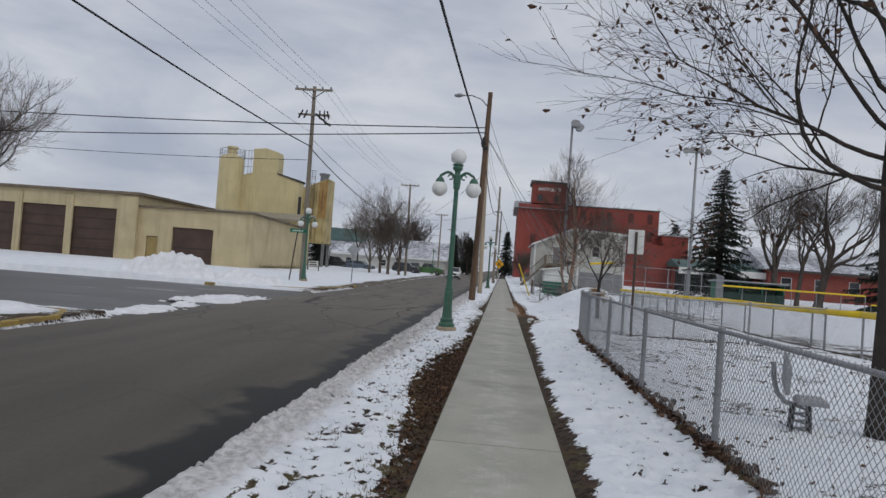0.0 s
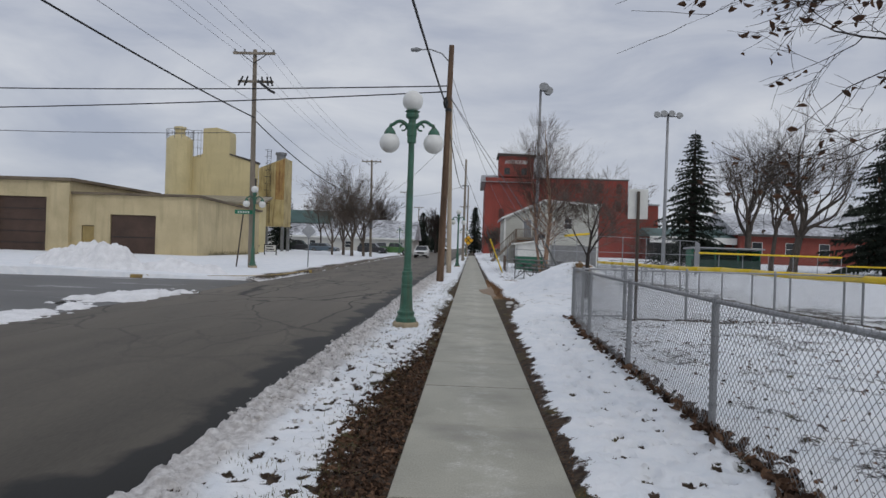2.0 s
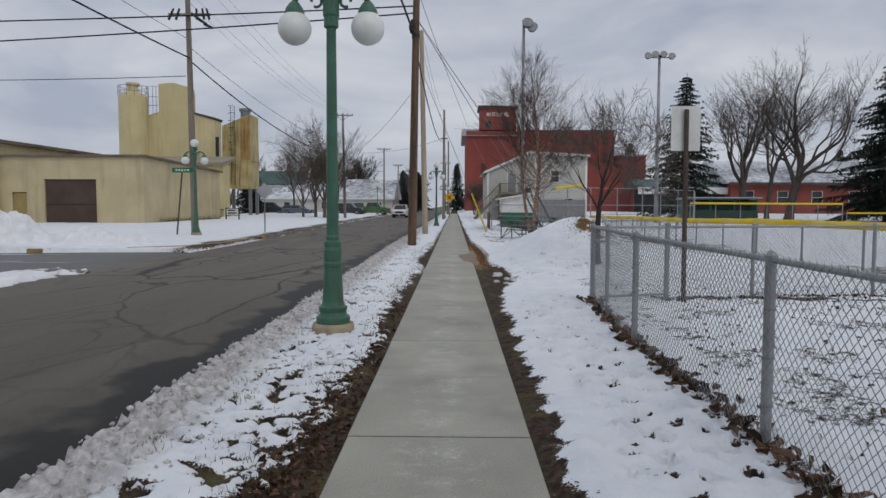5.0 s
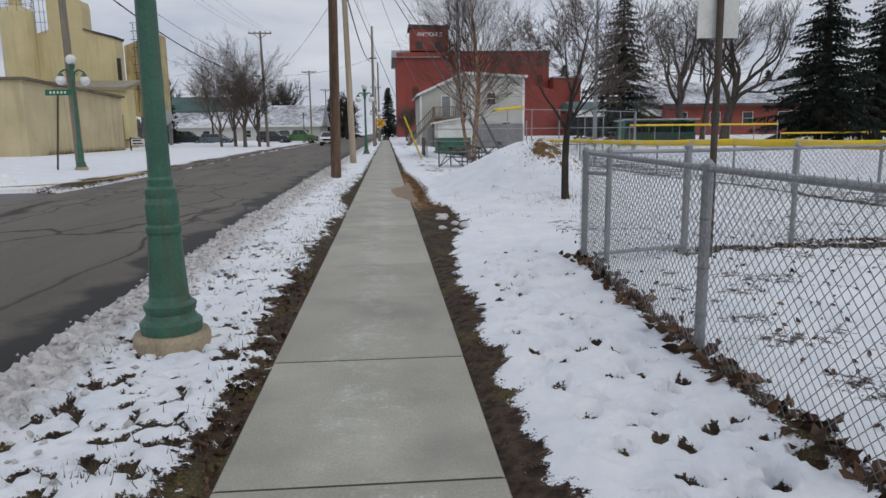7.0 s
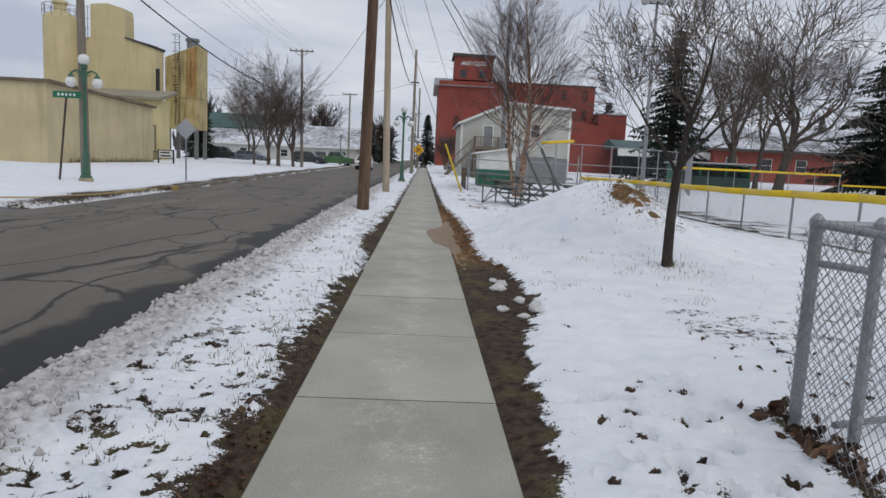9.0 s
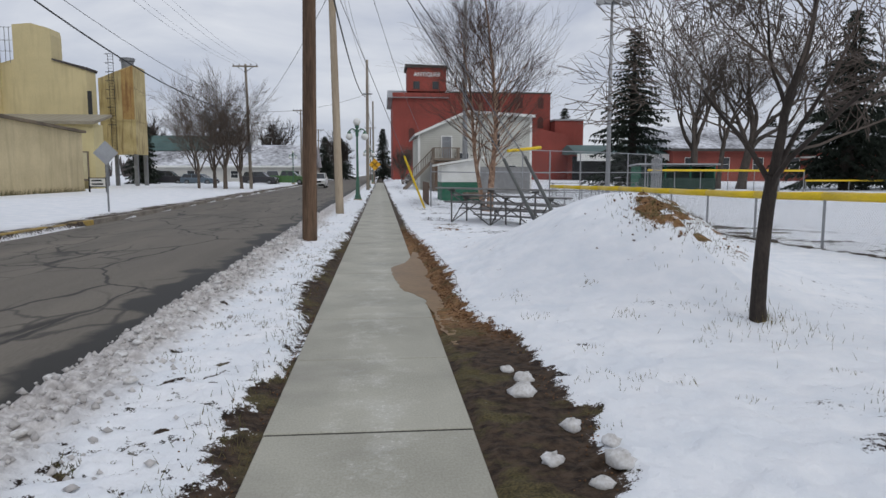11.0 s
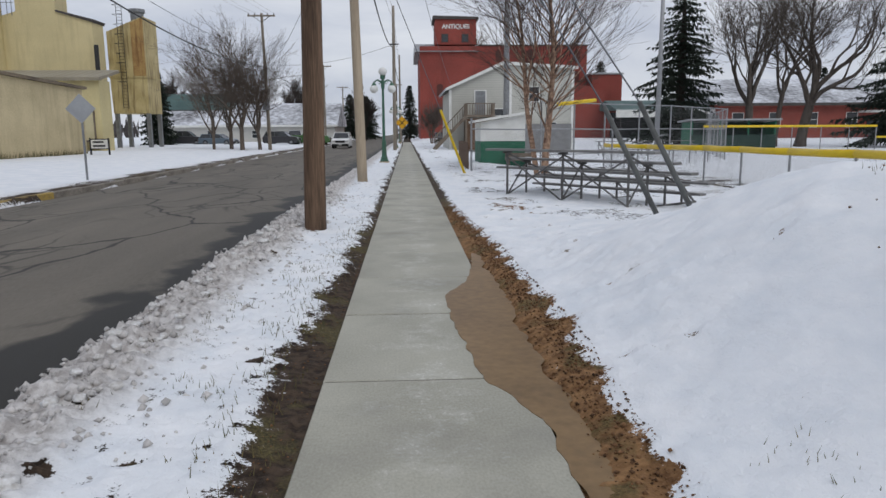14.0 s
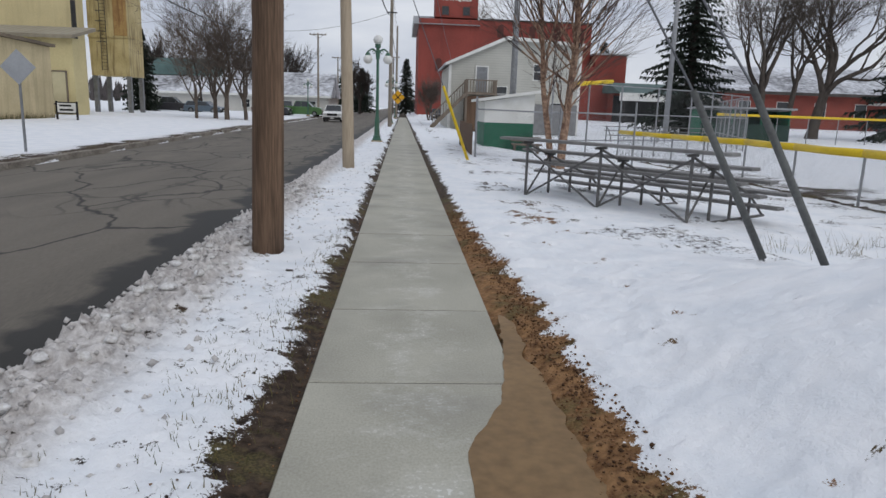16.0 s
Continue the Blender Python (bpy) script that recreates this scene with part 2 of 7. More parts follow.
M_BLEACHER_STEEL = material("weathered_bleacher_steel", (0.17, 0.165, 0.16), (0.09, 0.087, 0.085), 0.55, 0.4, scale=4, fine=40, bump=0.1)
M_ALU = material("bleacher_aluminium", (0.27, 0.265, 0.255), (0.16, 0.155, 0.15), 0.5, 0.55, scale=3, fine=40, bump=0.1)
M_DARK = material("dark_metal", (0.05, 0.05, 0.05), (0.03, 0.03, 0.03), 0.5, 0.2, scale=5, fine=40, bump=0.1)
M_SIGNPOST = material("brown_sign_post", (0.09, 0.07, 0.055), (0.055, 0.042, 0.033), 0.7, scale=5, fine=40)
M_CABLE = material("black_cable", (0.025, 0.025, 0.027), None, 0.6, bump=0.0)
M_CABLE_THIN = material("grey_wire", (0.16, 0.165, 0.18), None, 0.6, bump=0.0)
M_LAMP_GREEN = streaked(material("lamp_green_paint", (0.068, 0.17, 0.118), (0.045, 0.115, 0.08), 0.42, scale=5, fine=60, bump=0.15, bump_dist=0.004), (0.10, 0.07, 0.04), 0.5, 4)
M_GLOBE = material("frosted_globe", (0.80, 0.80, 0.77), (0.72, 0.72, 0.69), 0.25, scale=3, fine=20, bump=0.0, spec=0.5)
M_PLINTH = material("plinth_concrete", (0.45, 0.37, 0.25), (0.27, 0.22, 0.15), 0.9, scale=6, fine=50, bump=0.5)
M_YELLOW_CAP = material("yellow_fence_cap", (0.80, 0.56, 0.02), (0.62, 0.43, 0.02), 0.45, scale=1.5, fine=20, bump=0.1)
M_GREEN_PAINT = material("green_shed_paint", (0.03, 0.15, 0.09), (0.02, 0.11, 0.065), 0.6, scale=2, fine=20)
M_DUGOUT = material("dark_green_dugout", (0.025, 0.055, 0.042), (0.015, 0.035, 0.028), 0.7, scale=2, fine=20)
M_WOOD_GREY = material("weathered_deck_wood", (0.22, 0.18, 0.14), (0.12, 0.095, 0.075), 0.85, scale=3, fine=40, stretch=(1, 1, 0.2))
M_WOOD_BROWN = material("brown_fence_wood", (0.16, 0.10, 0.065), (0.085, 0.053, 0.035), 0.85, scale=3, fine=40, stretch=(1, 1, 0.2))
M_GLASS = material("dark_window_glass", (0.05, 0.055, 0.06), (0.03, 0.033, 0.036), 0.12, scale=1, fine=5, bump=0.0, spec=0.5)
M_BARK = material("grey_bark", (0.155, 0.125, 0.10), (0.07, 0.055, 0.045), 0.9, scale=7, fine=60, bump=0.6, stretch=(1, 1, 0.3))
M_BARK_DARK = material("dark_bark", (0.06, 0.048, 0.04), (0.028, 0.023, 0.02), 0.9, scale=9, fine=70, bump=0.6, stretch=(1, 1, 0.3))
M_TWIG = material("winter_twigs", (0.15, 0.12, 0.10), (0.085, 0.068, 0.058), 0.9, scale=2, fine=20, bump=0.0)
M_TWIG_DARK = material("reddish_birch_twigs", (0.10, 0.068, 0.055), (0.055, 0.038, 0.032), 0.9, scale=2, fine=20, bump=0.0)
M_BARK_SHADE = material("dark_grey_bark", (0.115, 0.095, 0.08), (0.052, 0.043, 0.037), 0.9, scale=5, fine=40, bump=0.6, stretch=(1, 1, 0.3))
M_BIRCH = material("river_birch_bark", (0.40, 0.27, 0.185), (0.15, 0.085, 0.06), 0.9, scale=6, fine=30, bump=0.7, stretch=(1, 1, 1.6), spread=0.35)
M_NEEDLE = material("spruce_needles", (0.034, 0.046, 0.032), (0.012, 0.018, 0.013), 0.85, scale=0.8, fine=8, bump=0.0)
M_LEAF = material("dry_brown_leaves", (0.12, 0.062, 0.034), (0.045, 0.026, 0.018), 0.85, scale=5, fine=40, bump=0.0)


def per_island(m, low, high):
    """Lets each separate leaf of a mesh take its own tone."""
    n, l = m.node_tree.nodes, m.node_tree.links
    bs = n["Principled BSDF"]
    geo, hs, mr = (n.new("ShaderNode" + k) for k in ("NewGeometry", "HueSaturation", "MapRange"))
    mr.inputs["To Min"].default_value, mr.inputs["To Max"].default_value = low, high
    l.new(geo.outputs["Random Per Island"], mr.inputs["Value"])
    l.new(mr.outputs["Result"], hs.inputs["Value"])
    l.new(bs.inputs["Base Color"].links[0].from_socket, hs.inputs["Color"])
    l.new(hs.outputs["Color"], bs.inputs["Base Color"])
    return m


M_LITTER = per_island(material("fallen_leaves", (0.155, 0.088, 0.052), (0.062, 0.037, 0.025), 0.85, scale=5, fine=40, bump=0.0), 0.2, 1.45)
M_CRUMB = per_island(material("soil_crumbs", (0.20, 0.105, 0.05), (0.10, 0.055, 0.03), 0.95, scale=8, fine=60, bump=0.3), 0.35, 1.5)
M_SNOW_CRUMB = per_island(material("snow_crumbs", (0.61, 0.585, 0.565), (0.47, 0.45, 0.435), 0.8, scale=8, fine=60, bump=0.4), 0.75, 1.15)
M_GRASS = material("dead_grass", (0.19, 0.15, 0.065), (0.06, 0.068, 0.028), 0.9, scale=3, fine=30, bump=0.0)
M_SNOW_LUMP = material("ploughed_snow", (0.78, 0.78, 0.78), (0.52, 0.50, 0.47), 0.75, scale=5, fine=50, bump=0.5, bump_dist=0.02)
M_SNOW_HEAP = material("fresh_ploughed_snow", (0.88, 0.88, 0.89), (0.70, 0.70, 0.71), 0.75, scale=3, fine=30, bump=0.5, bump_dist=0.03)
M_CAR_WHITE = material("white_car_paint", (0.80, 0.80, 0.79), (0.75, 0.75, 0.74), 0.25, scale=2, fine=10, bump=0.0, spec=0.6)
M_CAR_DARK = material("dark_car_paint", (0.035, 0.035, 0.04), (0.025, 0.025, 0.03), 0.3, scale=2, fine=10, bump=0.0, spec=0.6)
M_CAR_BLUE = material("blue_grey_car_paint", (0.10, 0.14, 0.18), (0.08, 0.11, 0.14), 0.3, scale=2, fine=10, bump=0.0, spec=0.6)
M_CAR_SILVER = material("silver_car_paint", (0.45, 0.46, 0.47), (0.4, 0.4, 0.41), 0.3, 0.3, scale=2, fine=10, bump=0.0, spec=0.6)
M_CAR_GREEN = material("green_car_paint", (0.07, 0.17, 0.05), (0.05, 0.12, 0.035), 0.3, scale=2, fine=10, bump=0.0, spec=0.6)
M_RUBBER = material("tyre_rubber", (0.025, 0.025, 0.025), (0.018, 0.018, 0.018), 0.85, scale=9, fine=60)
M_SIGN_YELLOW = material("warning_sign_yellow", (0.80, 0.42, 0.02), (0.7, 0.36, 0.02), 0.5, scale=4, fine=30, bump=0.0)
M_SIGN_WHITE = material("sign_white", (0.72, 0.72, 0.68), (0.60, 0.60, 0.57), 0.5, scale=3, fine=30, bump=0.0)
M_SIGN_BACK = material("bare_sign_aluminium", (0.40, 0.41, 0.42), (0.33, 0.34, 0.35), 0.5, 0.4, scale=3, fine=30, bump=0.0)
M_SIGN_GREEN = material("street_sign_green", (0.02, 0.17, 0.09), (0.015, 0.13, 0.07), 0.5, scale=3, fine=30, bump=0.0)
M_BLACK = material("black_paint", (0.02, 0.02, 0.02), (0.014, 0.014, 0.014), 0.6, bump=0.0)
M_LAMP_LENS = material("car_lamp_lens", (0.6, 0.6, 0.6), (0.5, 0.5, 0.5), 0.15, scale=4, bump=0.0, spec=0.6)
M_SEAT = material("grey_plastic_seat", (0.36, 0.36, 0.37), (0.26, 0.26, 0.27), 0.55, scale=4, fine=40)
M_FAR_WOODS = material("far_bare_woods", (0.12, 0.105, 0.10), (0.05, 0.045, 0.045), 0.95, scale=0.3, fine=2, bump=0.0)


def ground_material():
    """Snow over soil and leaf litter: the cover per vertex says where snow lies, noise frays its edge."""
    m = bpy.data.materials.new("snow_and_soil")
    m.use_nodes = True
    n, l = m.node_tree.nodes, m.node_tree.links
    bs = n["Principled BSDF"]
    at = n.new("ShaderNodeAttribute")
    at.attribute_name = "cover"
    sep = n.new("ShaderNodeSeparateColor")
    l.new(at.outputs["Color"], sep.inputs[0])
    tc = n.new("ShaderNodeTexCoord")

    def noise_tex(scale, detail=6, rough=0.6):
        t = n.new("ShaderNodeTexNoise")
        t.inputs["Scale"].default_value, t.inputs["Detail"].default_value, t.inputs["Roughness"].default_value = scale, detail, rough
        l.new(tc.outputs["Object"], t.inputs["Vector"])
        return t.outputs["Fac"]

    def ramp(src, a, b, ca, cb):
        r = n.new("ShaderNodeValToRGB")
        r.color_ramp.elements[0].position, r.color_ramp.elements[0].color = a, (*ca, 1)
        r.color_ramp.elements[1].position, r.color_ramp.elements[1].color = b, (*cb, 1)
        l.new(src, r.inputs["Fac"])
        return r.outputs["Color"]

    def mix(f, a, b):
        x = n.new("ShaderNodeMix")
        x.data_type = "RGBA"
        l.new(f, x.inputs["Factor"])
        for s, v in (("A", a), ("B", b)):
            l.new(v, x.inputs[s])
        return x.outputs["Result"]

    def math2(op, a, b):
        x = n.new("ShaderNodeMath")
        x.operation = op
        for i, v in enumerate((a, b)):
            if isinstance(v, (int, float)):
                x.inputs[i].default_value = v
            else:
                l.new(v, x.inputs[i])
        return x.outputs[0]

    n1, n2, n3, n4 = noise_tex(2.2), noise_tex(14), noise_tex(70, 3), noise_tex(0.5)
    snow = ramp(n1, 0.32, 0.68, (0.77, 0.805, 0.845), (0.90, 0.91, 0.925))
    dirty = ramp(n2, 0.38, 0.62, (0.42, 0.39, 0.37), (0.72, 0.695, 0.675))
    snow = mix(sep.outputs["Green"], snow, dirty)
    soil = ramp(n2, 0.35, 0.62, (0.02, 0.014, 0.010), (0.082, 0.056, 0.038))
    clay = ramp(n2, 0.35, 0.65, (0.14, 0.07, 0.03), (0.33, 0.185, 0.085))
    soil = mix(sep.outputs["Blue"], soil, clay)
    grass = ramp(n3, 0.4, 0.6, (0.05, 0.045, 0.02), (0.15, 0.125, 0.05))
    soil = mix(ramp(n1, 0.52, 0.6, (0, 0, 0), (0.7, 0.7, 0.7)), soil, grass)
    jitter = math2("ADD", math2("MULTIPLY", math2("SUBTRACT", n2, 0.5), 1.5), math2("MULTIPLY", math2("SUBTRACT", n3, 0.5), 1.0))
    cov = math2("ADD", sep.outputs["Red"], jitter)
    edge = n.new("ShaderNodeMapRange")
    edge.inputs["From Min"].default_value, edge.inputs["From Max"].default_value = 0.44, 0.56
    l.new(cov, edge.inputs["Value"])
    l.new(mix(edge.outputs["Result"], soil, snow), bs.inputs["Base Color"])
    bs.inputs["Roughness"].default_value = 0.75
    bs.inputs["Specular IOR Level"].default_value = 0.15
    bp = n.new("ShaderNodeBump")
    bp.inputs["Strength"].default_value, bp.inputs["Distance"].default_value = 0.7, 0.045
    l.new(math2("ADD", math2("MULTIPLY", n2, 0.6), math2("MULTIPLY", n3, math2("ADD", 0.2, math2("MULTIPLY", sep.outputs["Green"], 0.3)))), bp.inputs["Height"])
    l.new(bp.outputs["Normal"], bs.inputs["Normal"])
    return m


def road_material():
    """Old asphalt: pale worn wheel tracks, tar and open cracks, damp darker verge."""
    m = material("worn_asphalt", (0.142, 0.126, 0.103), (0.078, 0.07, 0.059), 0.6, scale=0.8, fine=70, bump=0.35, bump_dist=0.008, spread=0.75, stretch=(1.5, 0.14, 1), spec=0.16)
    n, l = m.node_tree.nodes, m.node_tree.links
    bs = n["Principled BSDF"]
    tc, mp, ns, vm, vo, rg, mx = (n.new("ShaderNode" + k) for k in ("TexCoord", "Mapping", "TexNoise", "VectorMath", "TexVoronoi", "MapRange", "Mix"))
    mp.inputs["Scale"].default_value = (0.42, 0.2, 1)
    l.new(tc.outputs["Object"], mp.inputs["Vector"])
    ns.inputs["Scale"].default_value, ns.inputs["Detail"].default_value = 1.6, 6
    l.new(mp.outputs["Vector"], ns.inputs["Vector"])
    vm.operation = "MULTIPLY_ADD"
    vm.inputs[1].default_value = (0.55, 0.55, 0)
    l.new(ns.outputs["Color"], vm.inputs[0])
    l.new(mp.outputs["Vector"], vm.inputs[2])
    vo.feature = "DISTANCE_TO_EDGE"
    vo.inputs["Scale"].default_value = 1.0
    l.new(vm.outputs[0], vo.inputs["Vector"])
    rg.inputs["From Min"].default_value, rg.inputs["From Max"].default_value = 0.004, 0.015
    rg.inputs["To Min"].default_value, rg.inputs["To Max"].default_value = 0.92, 0.0
    l.new(vo.outputs["Distance"], rg.inputs["Value"])
    # the near stretch has hardly cracked
    ys, old, ck = (n.new("ShaderNode" + k) for k in ("SeparateXYZ", "MapRange", "Math"))
    l.new(tc.outputs["Object"], ys.inputs[0])
    old.inputs["From Min"].default_value, old.inputs["From Max"].default_value = 17.0, 27.0
    old.inputs["To Min"].default_value, old.inputs["To Max"].default_value = 0.12, 1.0
    l.new(ys.outputs["Y"], old.inputs["Value"])
    ck.operation = "MULTIPLY"
    l.new(rg.outputs["Result"], ck.inputs[0])
    l.new(old.outputs["Result"], ck.inputs[1])
    mx.data_type = "RGBA"
    l.new(ck.outputs[0], mx.inputs["Factor"])
    l.new(bs.inputs["Base Color"].links[0].from_socket, mx.inputs["A"])
    mx.inputs["B"].default_value = (0.022, 0.021, 0.02, 1)
    # finer crazing in patches
    vo2, rg2, nz, pm, ml, mx2 = (n.new("ShaderNode" + k) for k in ("TexVoronoi", "MapRange", "TexNoise", "ValToRGB", "Math", "Mix"))
    vo2.feature = "DISTANCE_TO_EDGE"
    vo2.inputs["Scale"].default_value = 3.4
    l.new(vm.outputs[0], vo2.inputs["Vector"])
    rg2.inputs["From Min"].default_value, rg2.inputs["From Max"].default_value = 0.01, 0.05
    rg2.inputs["To Min"].default_value, rg2.inputs["To Max"].default_value = 0.75, 0.0
    l.new(vo2.outputs["Distance"], rg2.inputs["Value"])
    nz.inputs["Scale"].default_value, nz.inputs["Detail"].default_value = 0.9, 3
    l.new(mp.outputs["Vector"], nz.inputs["Vector"])
    pm.color_ramp.elements[0].position, pm.color_ramp.elements[1].position = 0.47, 0.58
    l.new(nz.outputs["Fac"], pm.inputs["Fac"])
    ml.operation = "MULTIPLY"
    l.new(rg2.outputs["Result"], ml.inputs[0])
    l.new(pm.outputs["Color"], ml.inputs[1])
    mx2.data_type = "RGBA"
    ck2 = n.new("ShaderNodeMath")
    ck2.operation = "MULTIPLY"
    l.new(ml.outputs[0], ck2.inputs[0])
    l.new(old.outputs["Result"], ck2.inputs[1])
    l.new(ck2.outputs[0], mx2.inputs["Factor"])
    l.new(mx.outputs["Result"], mx2.inputs["A"])
    mx2.inputs["B"].default_value = (0.03, 0.028, 0.026, 1)
    # meltwater stain that runs along the snowy verge
    sp, dn, ad, wr, mx3, rr = (n.new("ShaderNode" + k) for k in ("SeparateXYZ", "TexNoise", "Math", "MapRange", "Mix", "MapRange"))
    l.new(tc.outputs["Object"], sp.inputs[0])
    dn.inputs["Scale"].default_value, dn.inputs["Detail"].default_value = 0.9, 6
    l.new(tc.outputs["Object"], dn.inputs["Vector"])
    ad.operation = "MULTIPLY_ADD"
    ad.inputs[1].default_value = 1.9
    l.new(dn.outputs["Fac"], ad.inputs[0])
    l.new(sp.outputs["X"], ad.inputs[2])
    wr.inputs["From Min"].default_value, wr.inputs["From Max"].default_value = -2.0, -1.8
    l.new(ad.outputs[0], wr.inputs["Value"])
    mx3.data_type = "RGBA"
    l.new(wr.outputs["Result"], mx3.inputs["Factor"])
    l.new(mx2.outputs["Result"], mx3.inputs["A"])
    mx3.inputs["B"].default_value = (0.026, 0.025, 0.023, 1)
    # asphalt colour scaled along y, from 0.84 near to 1.42 farther off
    newer, hs = n.new("ShaderNodeMapRange"), n.new("ShaderNodeHueSaturation")
    newer.inputs["To Min"].default_value, newer.inputs["To Max"].default_value = 0.84, 1.42
    newer.inputs["From Min"].default_value, newer.inputs["From Max"].default_value = 12.0, 30.0
    l.new(ys.outputs["Y"], newer.inputs["Value"])
    l.new(newer.outputs["Result"], hs.inputs["Value"])
    l.new(mx3.outputs["Result"], hs.inputs["Color"])
    l.new(hs.outputs["Color"], bs.inputs["Base Color"])
    rr.inputs["To Min"].default_value, rr.inputs["To Max"].default_value = 0.68, 0.6
    l.new(wr.outputs["Result"], rr.inputs["Value"])
    l.new(rr.outputs["Result"], bs.inputs["Roughness"])
    return m


M_JOINT = material("joint_dirt", (0.075, 0.07, 0.06), (0.04, 0.037, 0.032), 0.9, scale=8, fine=60, bump=0.3)
M_GROUND = ground_material()
M_ROAD = road_material()


def slushed(m, amount):
    """Adds torn strips of trodden slush to a road surface."""
    n, l = m.node_tree.nodes, m.node_tree.links
    bs = n["Principled BSDF"]
    tc, mp, ns, rp, mx = (n.new("ShaderNode" + k) for k in ("TexCoord", "Mapping", "TexNoise", "ValToRGB", "Mix"))
    mp.inputs["Scale"].default_value = (0.16, 0.75, 1)
    ns.inputs["Scale"].default_value, ns.inputs["Detail"].default_value, ns.inputs["Roughness"].default_value = 1.1, 9, 0.68
    rp.color_ramp.elements[0].position, rp.color_ramp.elements[1].position = 0.6, 0.68
    rp.color_ramp.elements[1].color = (amount, amount, amount, 1)
    mx.data_type = "RGBA"
    l.new(tc.outputs["Object"], mp.inputs["Vector"])
    l.new(mp.outputs["Vector"], ns.inputs["Vector"])
    l.new(ns.outputs["Fac"], rp.inputs["Fac"])
    l.new(rp.outputs["Color"], mx.inputs["Factor"])
    l.new(bs.inputs["Base Color"].links[0].from_socket, mx.inputs["A"])
    mx.inputs["B"].default_value = (0.62, 0.62, 0.63, 1)
    l.new(mx.outputs["Result"], bs.inputs["Base Color"])
    return m


M_SIDE_ROAD = slushed(material("patched_asphalt", (0.115, 0.11, 0.103), (0.05, 0.049, 0.047), 0.45, scale=0.5, fine=60, bump=0.35, spread=0.7, stretch=(0.5, 1, 1)), 0.85)
M_PUDDLE = material("muddy_water", (0.275, 0.178, 0.088), (0.18, 0.115, 0.058), 0.4, scale=1.6, fine=14, bump=0.03, spec=0.14)

# ---- mesh helpers ----
class Shape:
    """Vertices and faces of one mesh."""

    def __init__(self):
        self.v, self.f = [], []

    def box(self, x0, x1, y0, y1, z0, z1):
        b = len(self.v)
        self.v += [(x, y, z) for z in (z0, z1) for y in (y0, y1) for x in (x0, x1)]
        self.f += [tuple(b + i for i in q) for q in ((0, 2, 3, 1), (4, 5, 7, 6), (0, 1, 5, 4), (2, 6, 7, 3), (0, 4, 6, 2), (1, 3, 7, 5))]
        return self

    def slab(self, x0, x1, y0, y1, z0, z1, c):
        """A box whose upper edges are chamfered by c."""
        b = len(self.v)
        for z, e in ((z0, 0), (z1 - c, 0), (z1, c)):
            self.v += [(x0 + e, y0 + e, z), (x1 - e, y0 + e, z), (x1 - e, y1 - e, z), (x0 + e, y1 - e, z)]
        for k in (0, 4):
            self.f += [(b + k + i, b + k + (i + 1) % 4, b + k + 4 + (i + 1) % 4, b + k + 4 + i) for i in range(4)]
        self.f += [(b + 8, b + 9, b + 10, b + 11), (b + 3, b + 2, b + 1, b)]
        return self

    def prism(self, outline, y0, y1):
        """An outline in x, z drawn out from y0 to y1."""
        b, n = len(self.v), len(outline)
        self.v += [(x, y0, z) for x, z in outline] + [(x, y1, z) for x, z in outline]
        self.f += [tuple(range(b, b + n)), tuple(range(b + 2 * n - 1, b + n - 1, -1))]
        self.f += [(b + i, b + n + i, b + n + (i + 1) % n, b + (i + 1) % n) for i in range(n)]
        return self

    def prism_x(self, outline, x0, x1):
        """An outline in y, z drawn out from x0 to x1."""
        b, n = len(self.v), len(outline)
        self.v += [(x0, y, z) for y, z in outline] + [(x1, y, z) for y, z in outline]
        self.f += [tuple(range(b, b + n)), tuple(range(b + 2 * n - 1, b + n - 1, -1))]
        self.f += [(b + i, b + n + i, b + n + (i + 1) % n, b + (i + 1) % n) for i in range(n)]
        return self

    def tube(self, pts, radii, sides=8, caps=True):
        pts = [Vector(p) for p in pts]
        if not isinstance(radii, (list, tuple)):
            radii = [radii] * len(pts)
        b, n = len(self.v), len(pts)
        up = None
        for i, p in enumerate(pts):
            d = (pts[min(i + 1, n - 1)] - pts[max(i - 1, 0)]).normalized()
            if up is None:
                up = d.orthogonal().normalized()
            else:
                up = up - d * up.dot(d)
                up = up.normalized() if up.length > 1e-5 else d.orthogonal().normalized()
            w = d.cross(up)
            for k in range(sides):
                a = 2 * math.pi * k / sides
                self.v.append(tuple(p + (up * math.cos(a) + w * math.sin(a)) * radii[i]))
        for i in range(n - 1):
            for k in range(sides):
                q = b + i * sides
                self.f.append((q + k, q + (k + 1) % sides, q + sides + (k + 1) % sides, q + sides + k))
        if caps:
            self.f.append(tuple(range(b + sides - 1, b - 1, -1)))
            self.f.append(tuple(range(b + (n - 1) * sides, b + n * sides)))
        return self

    def _turn(self, profile, sides, at):
        b = len(self.v)
        for r, z in profile:
            self.v += [(at[0] + r * math.cos(2 * math.pi * k / sides), at[1] + r * math.sin(2 * math.pi * k / sides), z) for k in range(sides)]
        for i in range(len(profile) - 1):
            q = b + i * sides
            self.f += [(q + k, q + (k + 1) % sides, q + sides + (k + 1) % sides, q + sides + k) for k in range(sides)]
        self.f.append(tuple(range(b + sides - 1, b - 1, -1)))
        q = b + (len(profile) - 1) * sides
        self.f.append(tuple(range(q, q + sides)))
        return self

    def ball(self, c, r, sides=20, rings=12):
        prof = [(max(1e-4, r * math.sin(math.pi * i / rings)), c[2] - r * math.cos(math.pi * i / rings)) for i in range(rings + 1)]
        return self._turn(prof, sides, (c[0], c[1]))

    def mesh(self, name, mat, smooth=False):
        me = bpy.data.meshes.new(name)
